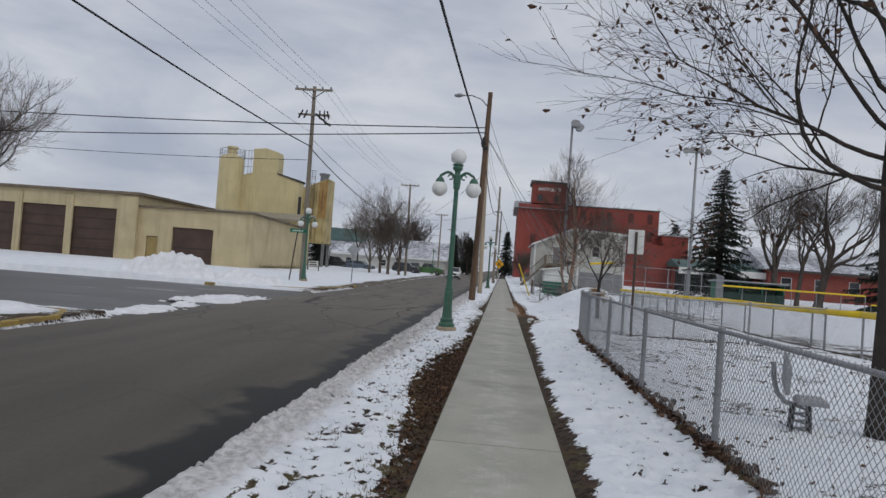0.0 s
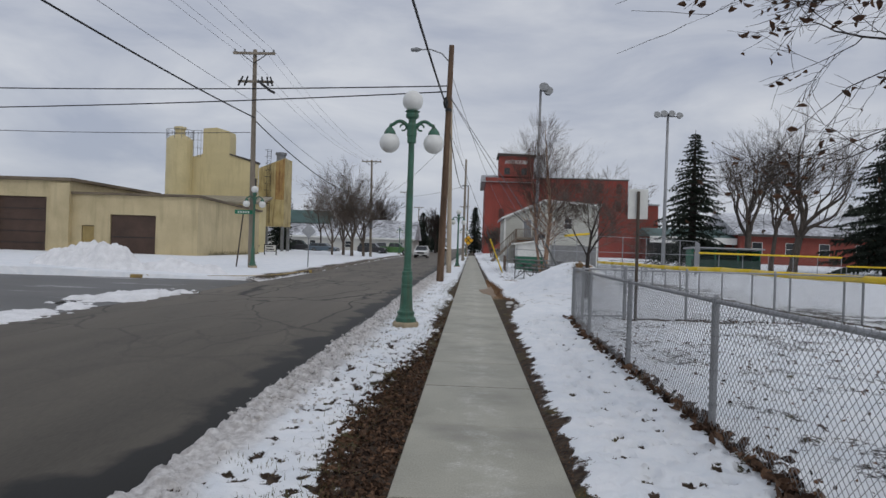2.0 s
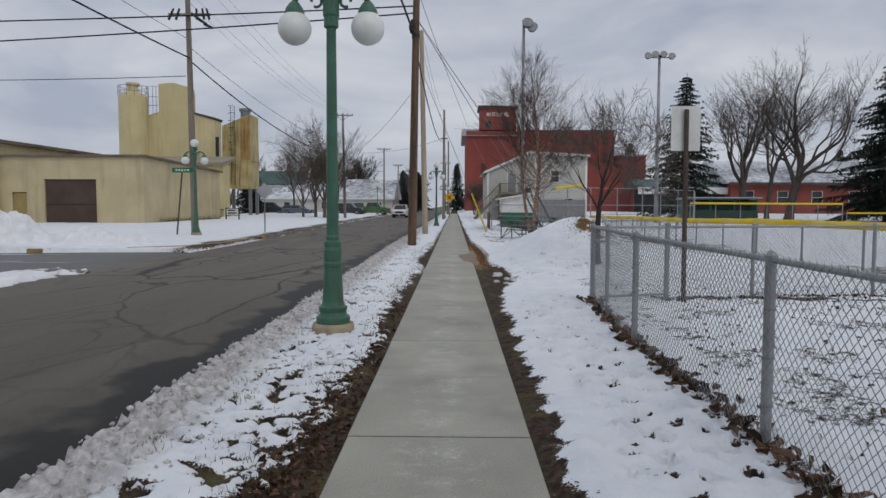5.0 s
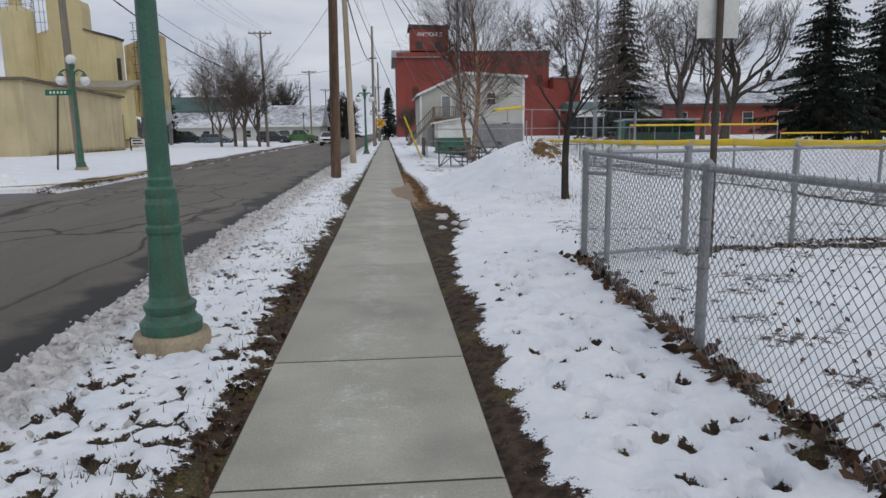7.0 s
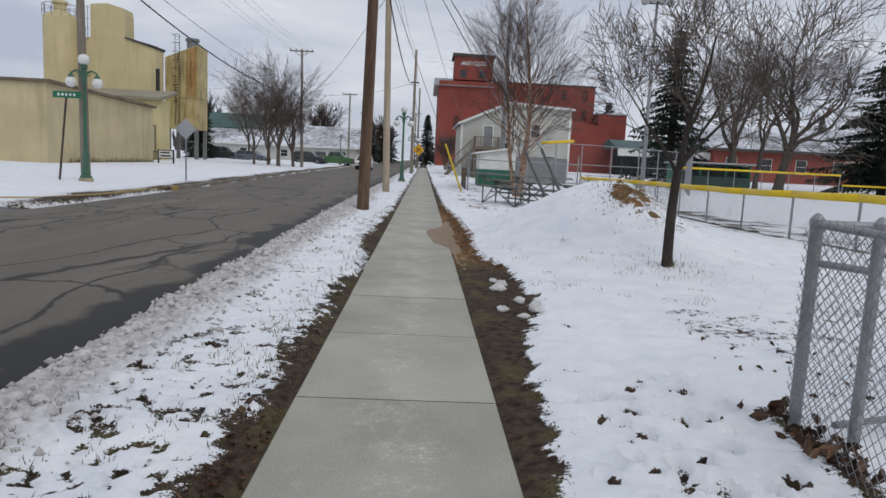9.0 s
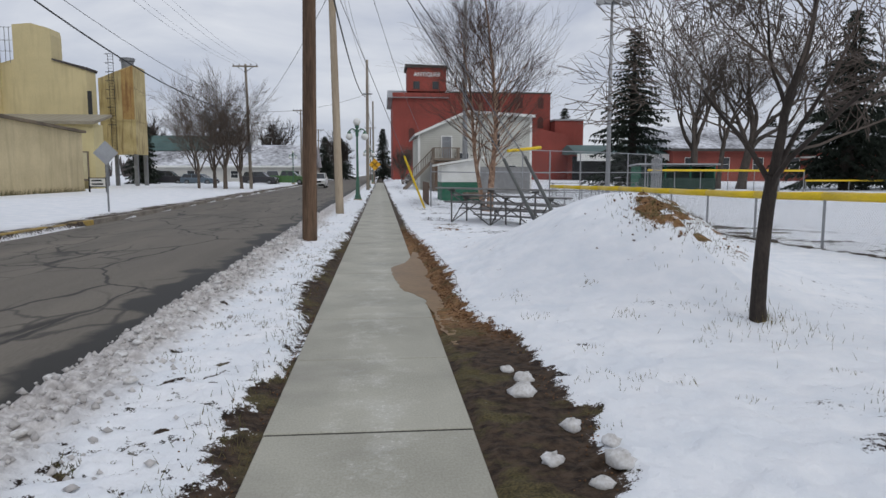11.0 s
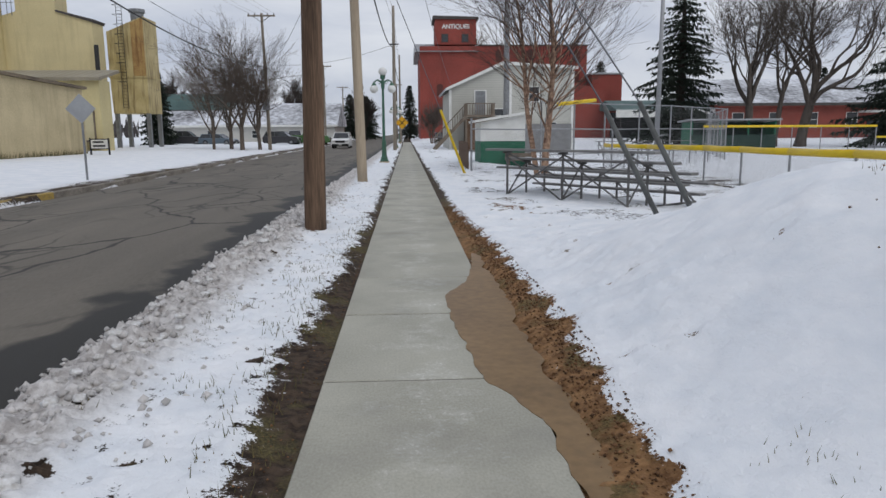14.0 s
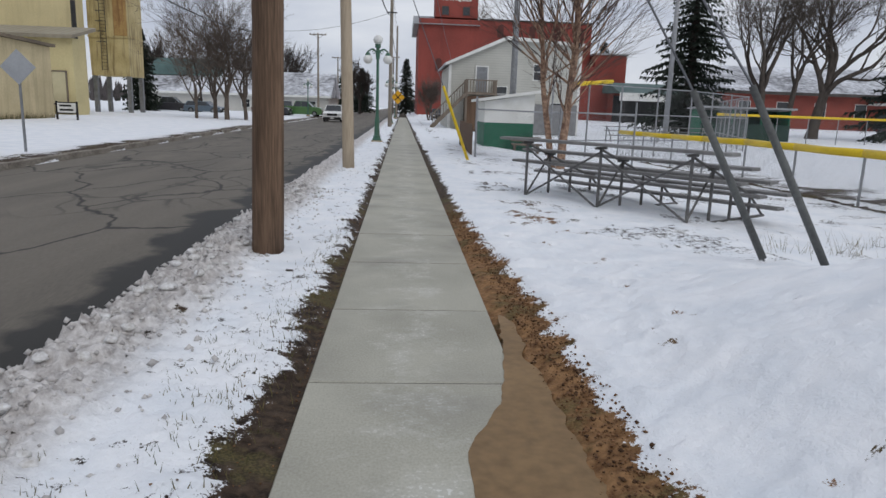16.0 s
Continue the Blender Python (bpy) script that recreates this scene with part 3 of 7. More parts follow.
        me.from_pydata(self.v, [], self.f)
        me.materials.append(mat)
        if smooth:
            me.polygons.foreach_set("use_smooth", [True] * len(me.polygons))
        me.update()
        return me


def part(name, shape, mat, parent=None, label="", smooth=False, m=None):
    """Links a shape as one mesh object, under its thing where one is given."""
    ob = new(name, shape.mesh(name, mat, smooth))
    if parent:
        ob.parent = parent
    if m is not None:
        ob.matrix_basis = m
    if label:
        ob["label"] = label
    return ob


def piece(name, me, parent, m):
    ob = new(name, me)
    ob.parent = parent
    ob.matrix_basis = m
    return ob


def thing(name, label, category, m=None, group="", kind=""):
    """An empty at the base of a thing, which carries its parts."""
    ob = new(name)
    ob.empty_display_size = 0.2
    if m is not None:
        ob.matrix_basis = m
    return tagged(ob, label, category, group, kind)


def hash2(ix, iy, seed):
    h = (ix.astype(np.int64) * 374761393 + iy.astype(np.int64) * 668265263 + seed * 974634777) & 0x7FFFFFFF
    h = ((h ^ (h >> 13)) * 1274126177) & 0x7FFFFFFF
    return ((h ^ (h >> 16)) & 0xFFFF) / 65535.0


def vnoise(x, y, seed=0):
    ix, iy = np.floor(x), np.floor(y)
    fx, fy = x - ix, y - iy
    fx, fy = fx * fx * (3 - 2 * fx), fy * fy * (3 - 2 * fy)
    a, b = hash2(ix, iy, seed), hash2(ix + 1, iy, seed)
    c, d = hash2(ix, iy + 1, seed), hash2(ix + 1, iy + 1, seed)
    return a + (b - a) * fx + (c - a) * fy + (a - b - c + d) * fx * fy


def fbm(x, y, seed=0, octaves=4):
    s, a, t = 0.0, 1.0, 0.0
    for i in range(octaves):
        s = s + a * vnoise(x * 2 ** i, y * 2 ** i, seed + i)
        t, a = t + a, a * 0.5
    return s / t


def step(a, b, x):
    u = np.clip((x - a) / (b - a), 0, 1)
    return u * u * (3 - 2 * u)

# ---- ground ----
def road_left(y):
    """x of the far edge of the road."""
    y = np.asarray(y, float)
    return -8.95 - np.interp(y, [45, 75, 168, 900], [0, 1.0, 2.6, 8.0])


def mud_left(y):
    return np.interp(y, [4, 9, 11, 13.5, 16, 18.3, 20, 22.5, 26, 28, 29.7, 31, 32.1, 34.4, 35.2, 37, 39, 60], [-0.72, -0.75, -0.85, -1.08, -1.08, -0.82, -0.71, -0.79, -0.82, -0.75, -0.68, -0.77, -0.9, -0.84, -0.78, -0.8, -0.74, -0.68]) + 0.16 * (fbm(y * 0.9, y * 0 + 3, 5) - 0.5)


def mud_right(y):
    return np.interp(y, [4, 11, 14, 19, 23, 25.6, 27.5, 29.4, 30.1, 31, 33, 36.7, 39, 42, 60], [0.8, 0.77, 0.73, 0.79, 0.85, 0.98, 1.36, 1.33, 1.08, 0.99, 1.02, 0.98, 0.88, 0.8, 0.74]) + 0.1 * (fbm(y * 1.4, y * 0 + 9, 6) - 0.5)


def slope_right(x, y):
    """The ball field lies a little lower than the street."""
    d = np.interp(y, [20, 39, 64, 100, 135, 200], [0, -0.2, -0.45, -0.4, 0.0, 0.4])
    return d * step(2.5, 8.0, x) + np.interp(y, [110, 160], [0, 0.5]) * step(1.0, 3.0, x)


def mound(x, y):
    r = ((x - 3.9) / 1.85) ** 2 + ((y - 33.6) / 2.9) ** 2
    r = np.where(x > 3.9, ((x - 3.9) / 1.2) ** 2 + ((y - 33.6) / 2.6) ** 2, r)
    return step(0.8, 2.0, x) * 1.14 * np.exp(-r) + 0.22 * np.exp(-r) * (fbm(x * 1.5, y * 1.5, 31) - 0.5)


def land(x, y):
    """Height, snow cover, dirt in the snow and clay share of the ground."""
    f1, f2, f3 = fbm(x * 1.1, y * 1.1, 11), fbm(x * 5, y * 5, 12), fbm(x * 14, y * 14, 13, 3)
    z = np.zeros_like(x)
    cover, dirty, clay = np.full_like(x, 1.25), np.zeros_like(x), np.zeros_like(x)
    left = road_left(y)
    # far side of the street
    west = x < left
    z = np.where(west, 0.05 + 0.22 * step(-10, -20, x) + 0.05 * (f1 - 0.5) + 0.03 * (f2 - 0.5), z)
    cover = np.where(west, 1.2 - 1.0 * step(left - 1.3, left - 0.15, x) * (0.25 + 1.0 * f1 + 0.5 * f2) - 0.25 * (f1 > 0.58), cover)
    dirty = np.where(west, 0.7 * step(left - 1.5, left, x), dirty)
    side = west & (y > 19.2) & (y < 36.3 - 0.14 * np.clip(-9 - x, 0, 12))
    z = np.where(side, -0.22, z)
    # roadway and walk
    roadway = (x >= left) & (x < -2.42)
    z = np.where(roadway, -0.26, z)
    walkway = (x > -0.58) & (x < 0.58)
    # verge between road and walk
    verge = (x >= -2.42) & (x <= -0.58)
    e = mud_left(y) + 0.42 * (f2 - 0.5)
    cv = step(e + 0.18, e - 0.2, x)
    patchy = np.interp(y, [4, 12, 18, 20, 23, 26, 30, 40], [0.6, 0.6, 0.72, 0.8, 0.6, 0.42, 0.3, 0.36])
    cv = cv * (1.1 - 1.35 * patchy * step(0.47, 0.6, f1 * 0.12 + f2 * 0.28 + f3 * 0.6))
    bank = np.interp(y, [4, 15, 24, 30, 38, 60], [0.22, 0.36, 0.38, 0.55, 0.75, 0.45])
    slush = step(-1.2 - 0.6 * (1 - np.clip(bank, 0, 1)) + 0.5 * (f1 - 0.5), -1.75 - 0.2 * (1 - np.clip(bank, 0, 1)), x)
    lump = np.abs(f3 - 0.5) * 0.30 + (f2 - 0.40) * 0.22
    hv = -0.015 + 0.035 * f1 + np.clip(cv, 0, 1) * (0.04 + 0.045 * f1 + 0.05 * (f2 - 0.5)) + slush * bank * (0.03 + lump)
    hv = hv + (1 - np.clip(cv, 0, 1)) * 0.03 * (f3 - 0.5)
    hv = np.where(x > -0.70, np.minimum(hv, -0.012), hv)
    kerb_edge = -2.2 + 0.16 * (f2 - 0.5)
    hv = hv + (-0.20 - hv) * step(kerb_edge + 0.05, kerb_edge - 0.09, x)
    z = np.where(verge, hv, z)
    cover = np.where(verge, np.where(slush > 0.4, np.maximum(cv, 0.82), cv), cover)
    dirty = np.where(verge, slush * (0.72 + 0.45 * bank), dirty)
    # snow field beside the walk
    east = x >= 0.58
    er = mud_right(y) + 0.26 * (f2 - 0.5)
    ce = step(er - 0.09, er + 0.13, x)
    m = mound(x, y)
    patch = (0.85 * np.exp(-((x - 3.85) / 0.36) ** 2 - ((y - 32.4) / 0.55) ** 2) + 0.4 * np.exp(-((x - 4.2) / 0.5) ** 2 - ((y - 31.9) / 0.7) ** 2)) * (0.2 + 1.6 * step(0.35, 0.65, f2))
    basin = step(30.7, 31.7, y) * step(37.6, 36.4, y)
    ze = 0.012 + 0.035 * (f2 - 0.5) - 0.03 * step(0.72, 0.6, x) * (1 - basin) + basin * (-0.06 + 0.095 * step(0.64, 0.92, x)) + ce * (0.06 + 0.05 * (f1 - 0.5) + 0.04 * (f2 - 0.5)) + slope_right(x, y) + m
    ze = ze + 0.03 * (f3 - 0.5) * (1 - ce)
    ze = np.where((x < 0.66) & (ze < 0.2), np.minimum(ze, -0.012), ze) + 0.035 * (f3 - 0.5) * ce * (1 - 0.7 * np.clip(m * 3, 0, 1))
    thin = step(np.interp(y, [36, 39], [2.1, 1.0]), np.interp(y, [36, 39], [2.6, 1.7]), x) * np.interp(y, [4, 22, 26, 30, 36, 40, 46, 60], [0.78, 0.74, 0.66, 0.5, 0.35, 0.72, 0.75, 0.55]) * (1 - step(0.1, 0.45, m)) * step(15.5, 13.0, x)
    co = ce * (1.14 - 0.85 * thin * step(0.42, 0.66, f1 * 0.6 + f2 * 0.4) - 0.2 * step(0.5, 0.7, f2) * (x < 2.1))
    co = co - 0.75 * np.exp(-((x - np.interp(y, [11, 14, 18, 20.75, 23.9], [2.08, 2.03, 2.03, 2.06, 2.24]) - 0.08 * (f1 - 0.5)) / 0.13) ** 2) * (y < 24.2) * (0.6 + 0.9 * f2)
    co = co - 1.5 * patch * (0.35 + 1.1 * f2)
    co = np.where((np.abs(y - 24.35) < 0.12) & (x > 3.2) & (x < 9.4), co - 0.6, co)
    out = np.interp(y, [8, 13, 18, 23.5, 29, 40, 51, 63], [12.5, 11.2, 10.2, 9.6, 9.4, 9.5, 9.9, 10.0])
    co = np.where(y < 64, co - 1.3 * np.exp(-((x - out + 0.05) / 0.16) ** 2) * (0.35 + 0.9 * f2) - 0.3 * step(out, out + 0.6, x) * step(out + 3.2, out + 1.2, x) * (0.5 + f1), co)
    z = np.where(east, ze, z)
    cover = np.where(east, co, cover)
    clay = np.where(east, np.clip(step(29.0, 30.8, y) * step(44, 40, y) * (x < 2.2) + (m > 0.4), 0, 1), clay)
    z = np.where(walkway, -0.16, z)
    cover = np.where(walkway, 0.0, cover)
    return z, cover, dirty, clay


def lines(*spans):
    out = []
    for a, b, d in spans:
        out += list(np.arange(a, b - d * 0.01, d))
    return np.array(out + [spans[-1][1]])


GX = lines((-900, -100, 100), (-100, -30, 5), (-30, -12.0, 0.75), (-12.0, -8.8, 0.16), (-8.8, -2.5, 1.26), (-2.5, -0.52, 0.03), (-0.52, 0.52, 0.26), (0.52, 2.2, 0.024), (2.2, 2.4, 0.05), (2.4, 7.6, 0.085), (7.6, 9.1, 0.3), (9.1, 10.2, 0.1), (10.2, 16, 0.29), (16, 60, 2.2), (60, 900, 70))
GY = lines((-120, 2, 10), (2, 9, 0.08), (9, 42, 0.03), (42, 62, 0.16), (62, 120, 0.8), (120, 200, 5), (200, 1600, 100))
gx, gy = np.meshgrid(GX, GY)
gz, g_cover, g_dirty, g_clay = land(gx, gy)


def tread(cx, cy, ang, depth, length=0.15, width=0.055, bare=1.35):
    """Presses a footprint into the snow."""
    i0, i1 = np.searchsorted(GX, (cx - 0.3, cx + 0.3))
    j0, j1 = np.searchsorted(GY, (cy - 0.3, cy + 0.3))
    sx, sy = gx[j0:j1, i0:i1] - cx, gy[j0:j1, i0:i1] - cy
    u, w = sx * math.cos(ang) + sy * math.sin(ang), -sx * math.sin(ang) + sy * math.cos(ang)
    d = (u / length) ** 2 + (w / width) ** 2
    pit = np.exp(-d ** 3)
    gz[j0:j1, i0:i1] -= depth * pit - 0.25 * depth * np.exp(-((d - 2.2) / 0.8) ** 2)
    g_cover[j0:j1, i0:i1] -= bare * pit ** 2 * (0.4 + vnoise(gx[j0:j1, i0:i1] * 9, gy[j0:j1, i0:i1] * 9, 3))


rnd = random.Random(4)
for x0, y0, n, pace in ((1.2, 6.0, 86, 0.215), (1.48, 6.1, 78, 0.235), (1.76, 6.2, 84, 0.22)):
    for k in range(n):
        tread(x0 + 0.09 * (-1) ** k + 0.1 * math.sin(k * 0.23 + x0) + rnd.uniform(-0.05, 0.05), y0 + k * pace + rnd.uniform(-0.08, 0.08), 1.57 + rnd.uniform(-0.5, 0.5), rnd.uniform(0.05, 0.085), rnd.uniform(0.06, 0.09), rnd.uniform(0.045, 0.06), rnd.choice((0.9, 1.7, 2.4)))
for k in range(260):
    tread(rnd.uniform(0.98, 2.0), rnd.uniform(6, 25), rnd.uniform(0, 3), rnd.uniform(0.02, 0.05), rnd.uniform(0.045, 0.07), rnd.uniform(0.035, 0.05), rnd.choice((0.0, 0.3, 1.4)))
for k in range(60):
    tread(rnd.uniform(-1.9, -1.0), rnd.uniform(6, 40), rnd.uniform(0, 3), rnd.uniform(0.01, 0.03), 0.10, 0.06, 0.6)
for k in range(150):
    tread(rnd.uniform(1.2, 7.0), rnd.uniform(24.5, 41), rnd.uniform(0, 3), rnd.uniform(0.012, 0.035), rnd.uniform(0.06, 0.13), 0.06, 0.45)

gm = bpy.data.meshes.new("ground")
nx, ny = len(GX), len(GY)
idx = np.arange(nx * ny).reshape(ny, nx)
quads = np.stack([idx[:-1, :-1], idx[:-1, 1:], idx[1:, 1:], idx[1:, :-1]], -1).reshape(-1, 4)
gm.vertices.add(nx * ny)
gm.vertices.foreach_set("co", np.stack([gx, gy, gz], -1).astype(np.float32).ravel())
gm.loops.add(quads.size)
gm.loops.foreach_set("vertex_index", quads.astype(np.int32).ravel())
gm.polygons.add(len(quads))
gm.polygons.foreach_set("loop_start", np.arange(0, quads.size, 4, dtype=np.int32))
gm.polygons.foreach_set("use_smooth", np.ones(len(quads), dtype=bool))
gm.update(calc_edges=True)
ca = gm.color_attributes.new("cover", "FLOAT_COLOR", "POINT")
ca.data.foreach_set("color", np.stack([np.clip(g_cover, 0, 1.5), g_dirty, g_clay, np.ones_like(gx)], -1).astype(np.float32).ravel())
gm.materials.append(M_GROUND)
ground = tagged(new("ground", gm), "snow-covered ground with bare muddy soil edges and footprints", "ground", kind="structure")


def land_z(x, y):
    return float(gz[min(len(GY) - 1, int(np.searchsorted(GY, y))), min(len(GX) - 1, int(np.searchsorted(GX, x)))])


def road_surface():
    ys = lines((-120, 0, 10), (0, 60, 0.5), (60, 200, 5), (200, 1600, 100))
    us = np.linspace(0, 1, 25)
    s = Shape()
    for y in ys:
        l = float(road_left(y)) - 0.02
        for u in us:
            x = l + (-2.22 - l) * u
            s.v.append((x, y, -0.11 + 0.07 * math.sin(math.pi * u) + 0.012 * float(vnoise(np.array(x * 0.8), np.array(y * 0.5), 8)) - 0.02 * (u > 0.97)))
    n = len(us)
    s.f = [(j * n + i, j * n + i + 1, (j + 1) * n + i + 1, (j + 1) * n + i) for j in range(len(ys) - 1) for i in range(n - 1)]
    return tagged(part("road", s, M_ROAD, smooth=True), "worn grey asphalt street with cracks", "road", kind="structure")


road = road_surface()


def side_street():
    s = Shape()
    ys = np.linspace(18.6, 36.8, 24)
    xs = [-8.4, -9.0, -9.6, -10.5, -12, -14, -17, -22, -30, -45, -90]
    for y in ys:
        for x in xs:
            s.v.append((x, y, -0.105 + 0.01 * float(vnoise(np.array(x * 0.5), np.array(y * 0.5), 21)) + (0.03 if x < -9.3 else -0.03 if x > -8.7 else 0.0)))
    n = len(xs)
    s.f = [(j * n + i, (j + 1) * n + i, (j + 1) * n + i + 1, j * n + i + 1) for j in range(len(ys) - 1) for i in range(n - 1)]
    return tagged(part("side_road", s, M_SIDE_ROAD, smooth=True), "dark wet asphalt side street", "road", kind="structure")


side_street()


def kerb_run(pts, mat, label):
    """Kerb stones about a metre and a half long laid along a line."""
    t = thing("kerb", label, "kerb", kind="structure")
    stones = []
    for (x0, y0), (x1, y1) in zip(pts, pts[1:]):
        n = max(1, round(math.hypot(x1 - x0, y1 - y0) / 1.6))
        for k in range(n):
            stones.append((x0 + (x1 - x0) * (k + 0.5) / n, y0 + (y1 - y0) * (k + 0.5) / n, math.hypot(x1 - x0, y1 - y0) / n, math.atan2(y1 - y0, x1 - x0)))
    me = Shape().slab(-0.5, 0.5, -0.08, 0.08, -0.15, 0.15, 0.02).mesh("kerb_stone", mat)
    for x, y, ln, a in stones:
        piece("kerb_stone", me, t, Matrix.Translation((x, y, -0.09 + rnd.uniform(-0.012, 0.012))) @ Matrix.Rotation(a, 4, "Z") @ Matrix.Diagonal((ln - 0.012, 1, 1, 1)))


kerb_run([(-8.98, 15.2), (-9.0, 17.6), (-9.6, 18.7), (-11.4, 19.0)], M_KERB_Y, "worn yellow-painted concrete kerb at the corner")
kerb_run([(-8.96, -12), (-8.97, 3), (-8.98, 15.1)], M_KERB, "dirty concrete kerb along the street")
kerb_run([(-14, 35.6), (-11.2, 36.6), (-9.5, 38.0), (-9.03, 40), (-9.03, 46)], M_KERB_Y, "worn yellow-painted concrete kerb at the corner")
kerb_run([(-9.03, 46.1), (-9.5, 60), (-10.05, 75), (-10.9, 120)], M_KERB, "dirty concrete kerb along the street")

# walk: one slab after another, joints open between them
JOINTS = [10.81, 12.62, 14.46, 16.2, 17.82, 19.45, 21.05, 22.74, 24.3, 25.86, 27.43, 29.0, 30.58, 32.3, 33.82, 35.25, 36.72, 38.4]
JOINTS = [10.81 - 1.7 * k for k in range(12, 0, -1)] + JOINTS + [38.4 + 1.62 * k for k in range(1, 66)]
pavement = thing("pavement", "pale concrete sidewalk of square-cut slabs, damp in places", "sidewalk", kind="structure")
filler_me = Shape().box(-0.6, 0.6, -0.011, 0.011, -0.1, -0.006).mesh("joint_filler", M_JOINT)
slab_me = Shape().slab(-0.61, 0.61, -0.5, 0.5, -0.11, 0.0, 0.006).mesh("slab", M_CONCRETE)
for a, b in zip(JOINTS, JOINTS[1:]):
    piece("slab", slab_me, pavement, Matrix.Translation((0, (a + b) / 2, rnd.uniform(-0.003, 0.003))) @ Matrix.Rotation(rnd.uniform(-0.002, 0.002), 4, "Z") @ Matrix.Diagonal((1, b - a - 0.02, 1, 1)))
    piece("joint_filler", filler_me, pavement, Matrix.Translation((0, b, 0)))


def wet_sheet(name, outline, z, mat, label, category):
    """A thin sheet with a wavy edge lying on the ground."""
    s = Shape()
    n = len(outline)
    s.v = [(x, y, z) for x, y in outline] + [(x, y, z - 0.004) for x, y in outline]
    s.f = [tuple(range(n))] + [(i, i + n, (i + 1) % n + n, (i + 1) % n) for i in range(n)]
    return tagged(part(name, s, mat), label, category)


ys_p = np.linspace(29.4, 36.6, 150)
edge_w = 0.045 * (fbm(ys_p * 9, ys_p * 0 + 2, 44, 3) - 0.5) + np.interp(ys_p, [29.4, 30.2, 31.2, 31.6, 32.0, 32.2, 32.7, 33.4, 34.1, 34.6, 35.0, 35.5, 36.0, 36.6], [0.7, 0.64, 0.61, 0.58, 0.5, 0.38, 0.33, 0.25, 0.22, 0.29, 0.46, 0.56, 0.63, 0.68]) + 0.07 * (fbm(ys_p * 2.5, ys_p * 0, 41) - 0.5)
edge_e = np.interp(ys_p, [29.4, 30.4, 31.5, 33, 35, 36, 36.6], [0.72, 0.84, 0.8, 0.76, 0.79, 0.76, 0.7]) + 0.2 * (fbm(ys_p * 3, ys_p * 0 + 5, 42) - 0.5)
wet_sheet("mud_puddle", [(float(a), float(y)) for a, y in zip(edge_e, ys_p)] + [(float(a), float(y)) for a, y in zip(edge_w[::-1], ys_p[::-1])], 0.0055, M_PUDDLE,
          "brown muddy puddle washed over the sidewalk edge", "puddle")



def snow_heap(name, cx, cy, lx, ly, h, seed, label, rot=0.0):
    """A lumpy heap of ploughed snow."""
    s = Shape()
    n = 72
    for j in range(n):
        for i in range(n):
            u, w = -1.15 + 2.3 * i / (n - 1), -1.15 + 2.3 * j / (n - 1)
            px, py = np.array(u * lx * 0.9), np.array(w * ly * 0.9)
            r = math.hypot(u, w) + (0.9 if h < 0.3 else 0.55) * (float(fbm(px * 0.9 + 3, py * 0.9, seed)) - 0.5) + (1.3 if h < 0.3 else 0.18) * (float(fbm(px * 3.2, py * 3.2, seed + 9, 3)) - 0.5)
            k = max(0.0, 1 - max(0.0, r) ** 2.2)
            z = h * k * (0.55 + 0.9 * float(fbm(px * 1.1, py * 1.1 + 7, seed + 2))) + 0.42 * k ** 0.5 * h * (abs(float(fbm(px * 2.2, py * 2.2, seed + 4, 4)) - 0.5) * 2 - 0.25)
            s.v.append((u * lx, w * ly, z if k > 0 else -0.12))
    s.f = [(j * n + i, j * n + i + 1, (j + 1) * n + i + 1, (j + 1) * n + i) for j in range(n - 1) for i in range(n - 1)]
    m = Matrix.Translation((cx, cy, 0)) @ Matrix.Rotation(rot, 4, "Z")
    ob = part(name, s, M_SNOW_HEAP, smooth=True, m=m)
    return tagged(ob, label, "snow pile")


snow_heap("snow_bank", -16.8, 37.8, 2.7, 1.3, 1.25, 50, "heap of white ploughed snow at the street corner")
snow_heap("snow_bank", -13.4, 38.5, 2.2, 1.0, 0.6, 54, "low tail of a ploughed snow heap")
snow_heap("snow_ridge", -9.6, 27.3, 0.9, 2.6, 0.16, 58, "flat ridge of grey slush in the side street mouth").location.z = -0.1
snow_heap("snow_ridge", -9.3, 21.6, 0.6, 2.4, 0.12, 60, "flat ridge of grey slush along the corner").location.z = -0.1
snow_heap("snow_ridge", -12.5, 18.4, 3.0, 0.7, 0.12, 62, "low band of snow along the side street").location.z = 0.02

# ---- buildings across the street ----
def leaf_window(parent, x, y, z0, w, h, facing="y", frame_mat=None):
    """A window with frame and pane set on a wall that faces -y, or +x."""
    fm = frame_mat or M_WHITE
    t = 0.07
    fr = Shape()
    if facing == "y":
        fr.box(x - w / 2, x - w / 2 + t, y - 0.06, y + 0.04, z0, z0 + h).box(x + w / 2 - t, x + w / 2, y - 0.06, y + 0.04, z0, z0 + h)
        fr.box(x - w / 2 + t, x + w / 2 - t, y - 0.06, y + 0.04, z0 + h - t, z0 + h).box(x - w / 2 - 0.04, x + w / 2 + 0.04, y - 0.10, y + 0.04, z0 - t, z0)
        fr.box(x - w / 2 + t, x + w / 2 - t, y - 0.05, y + 0.03, z0 + h / 2 - 0.025, z0 + h / 2 + 0.025)
        pn = Shape().box(x - w / 2 + t, x + w / 2 - t, y - 0.02, y + 0.02, z0, z0 + h - t)
    win = part("window", fr, fm, parent)
    part("pane", pn, M_GLASS, win)
    return win


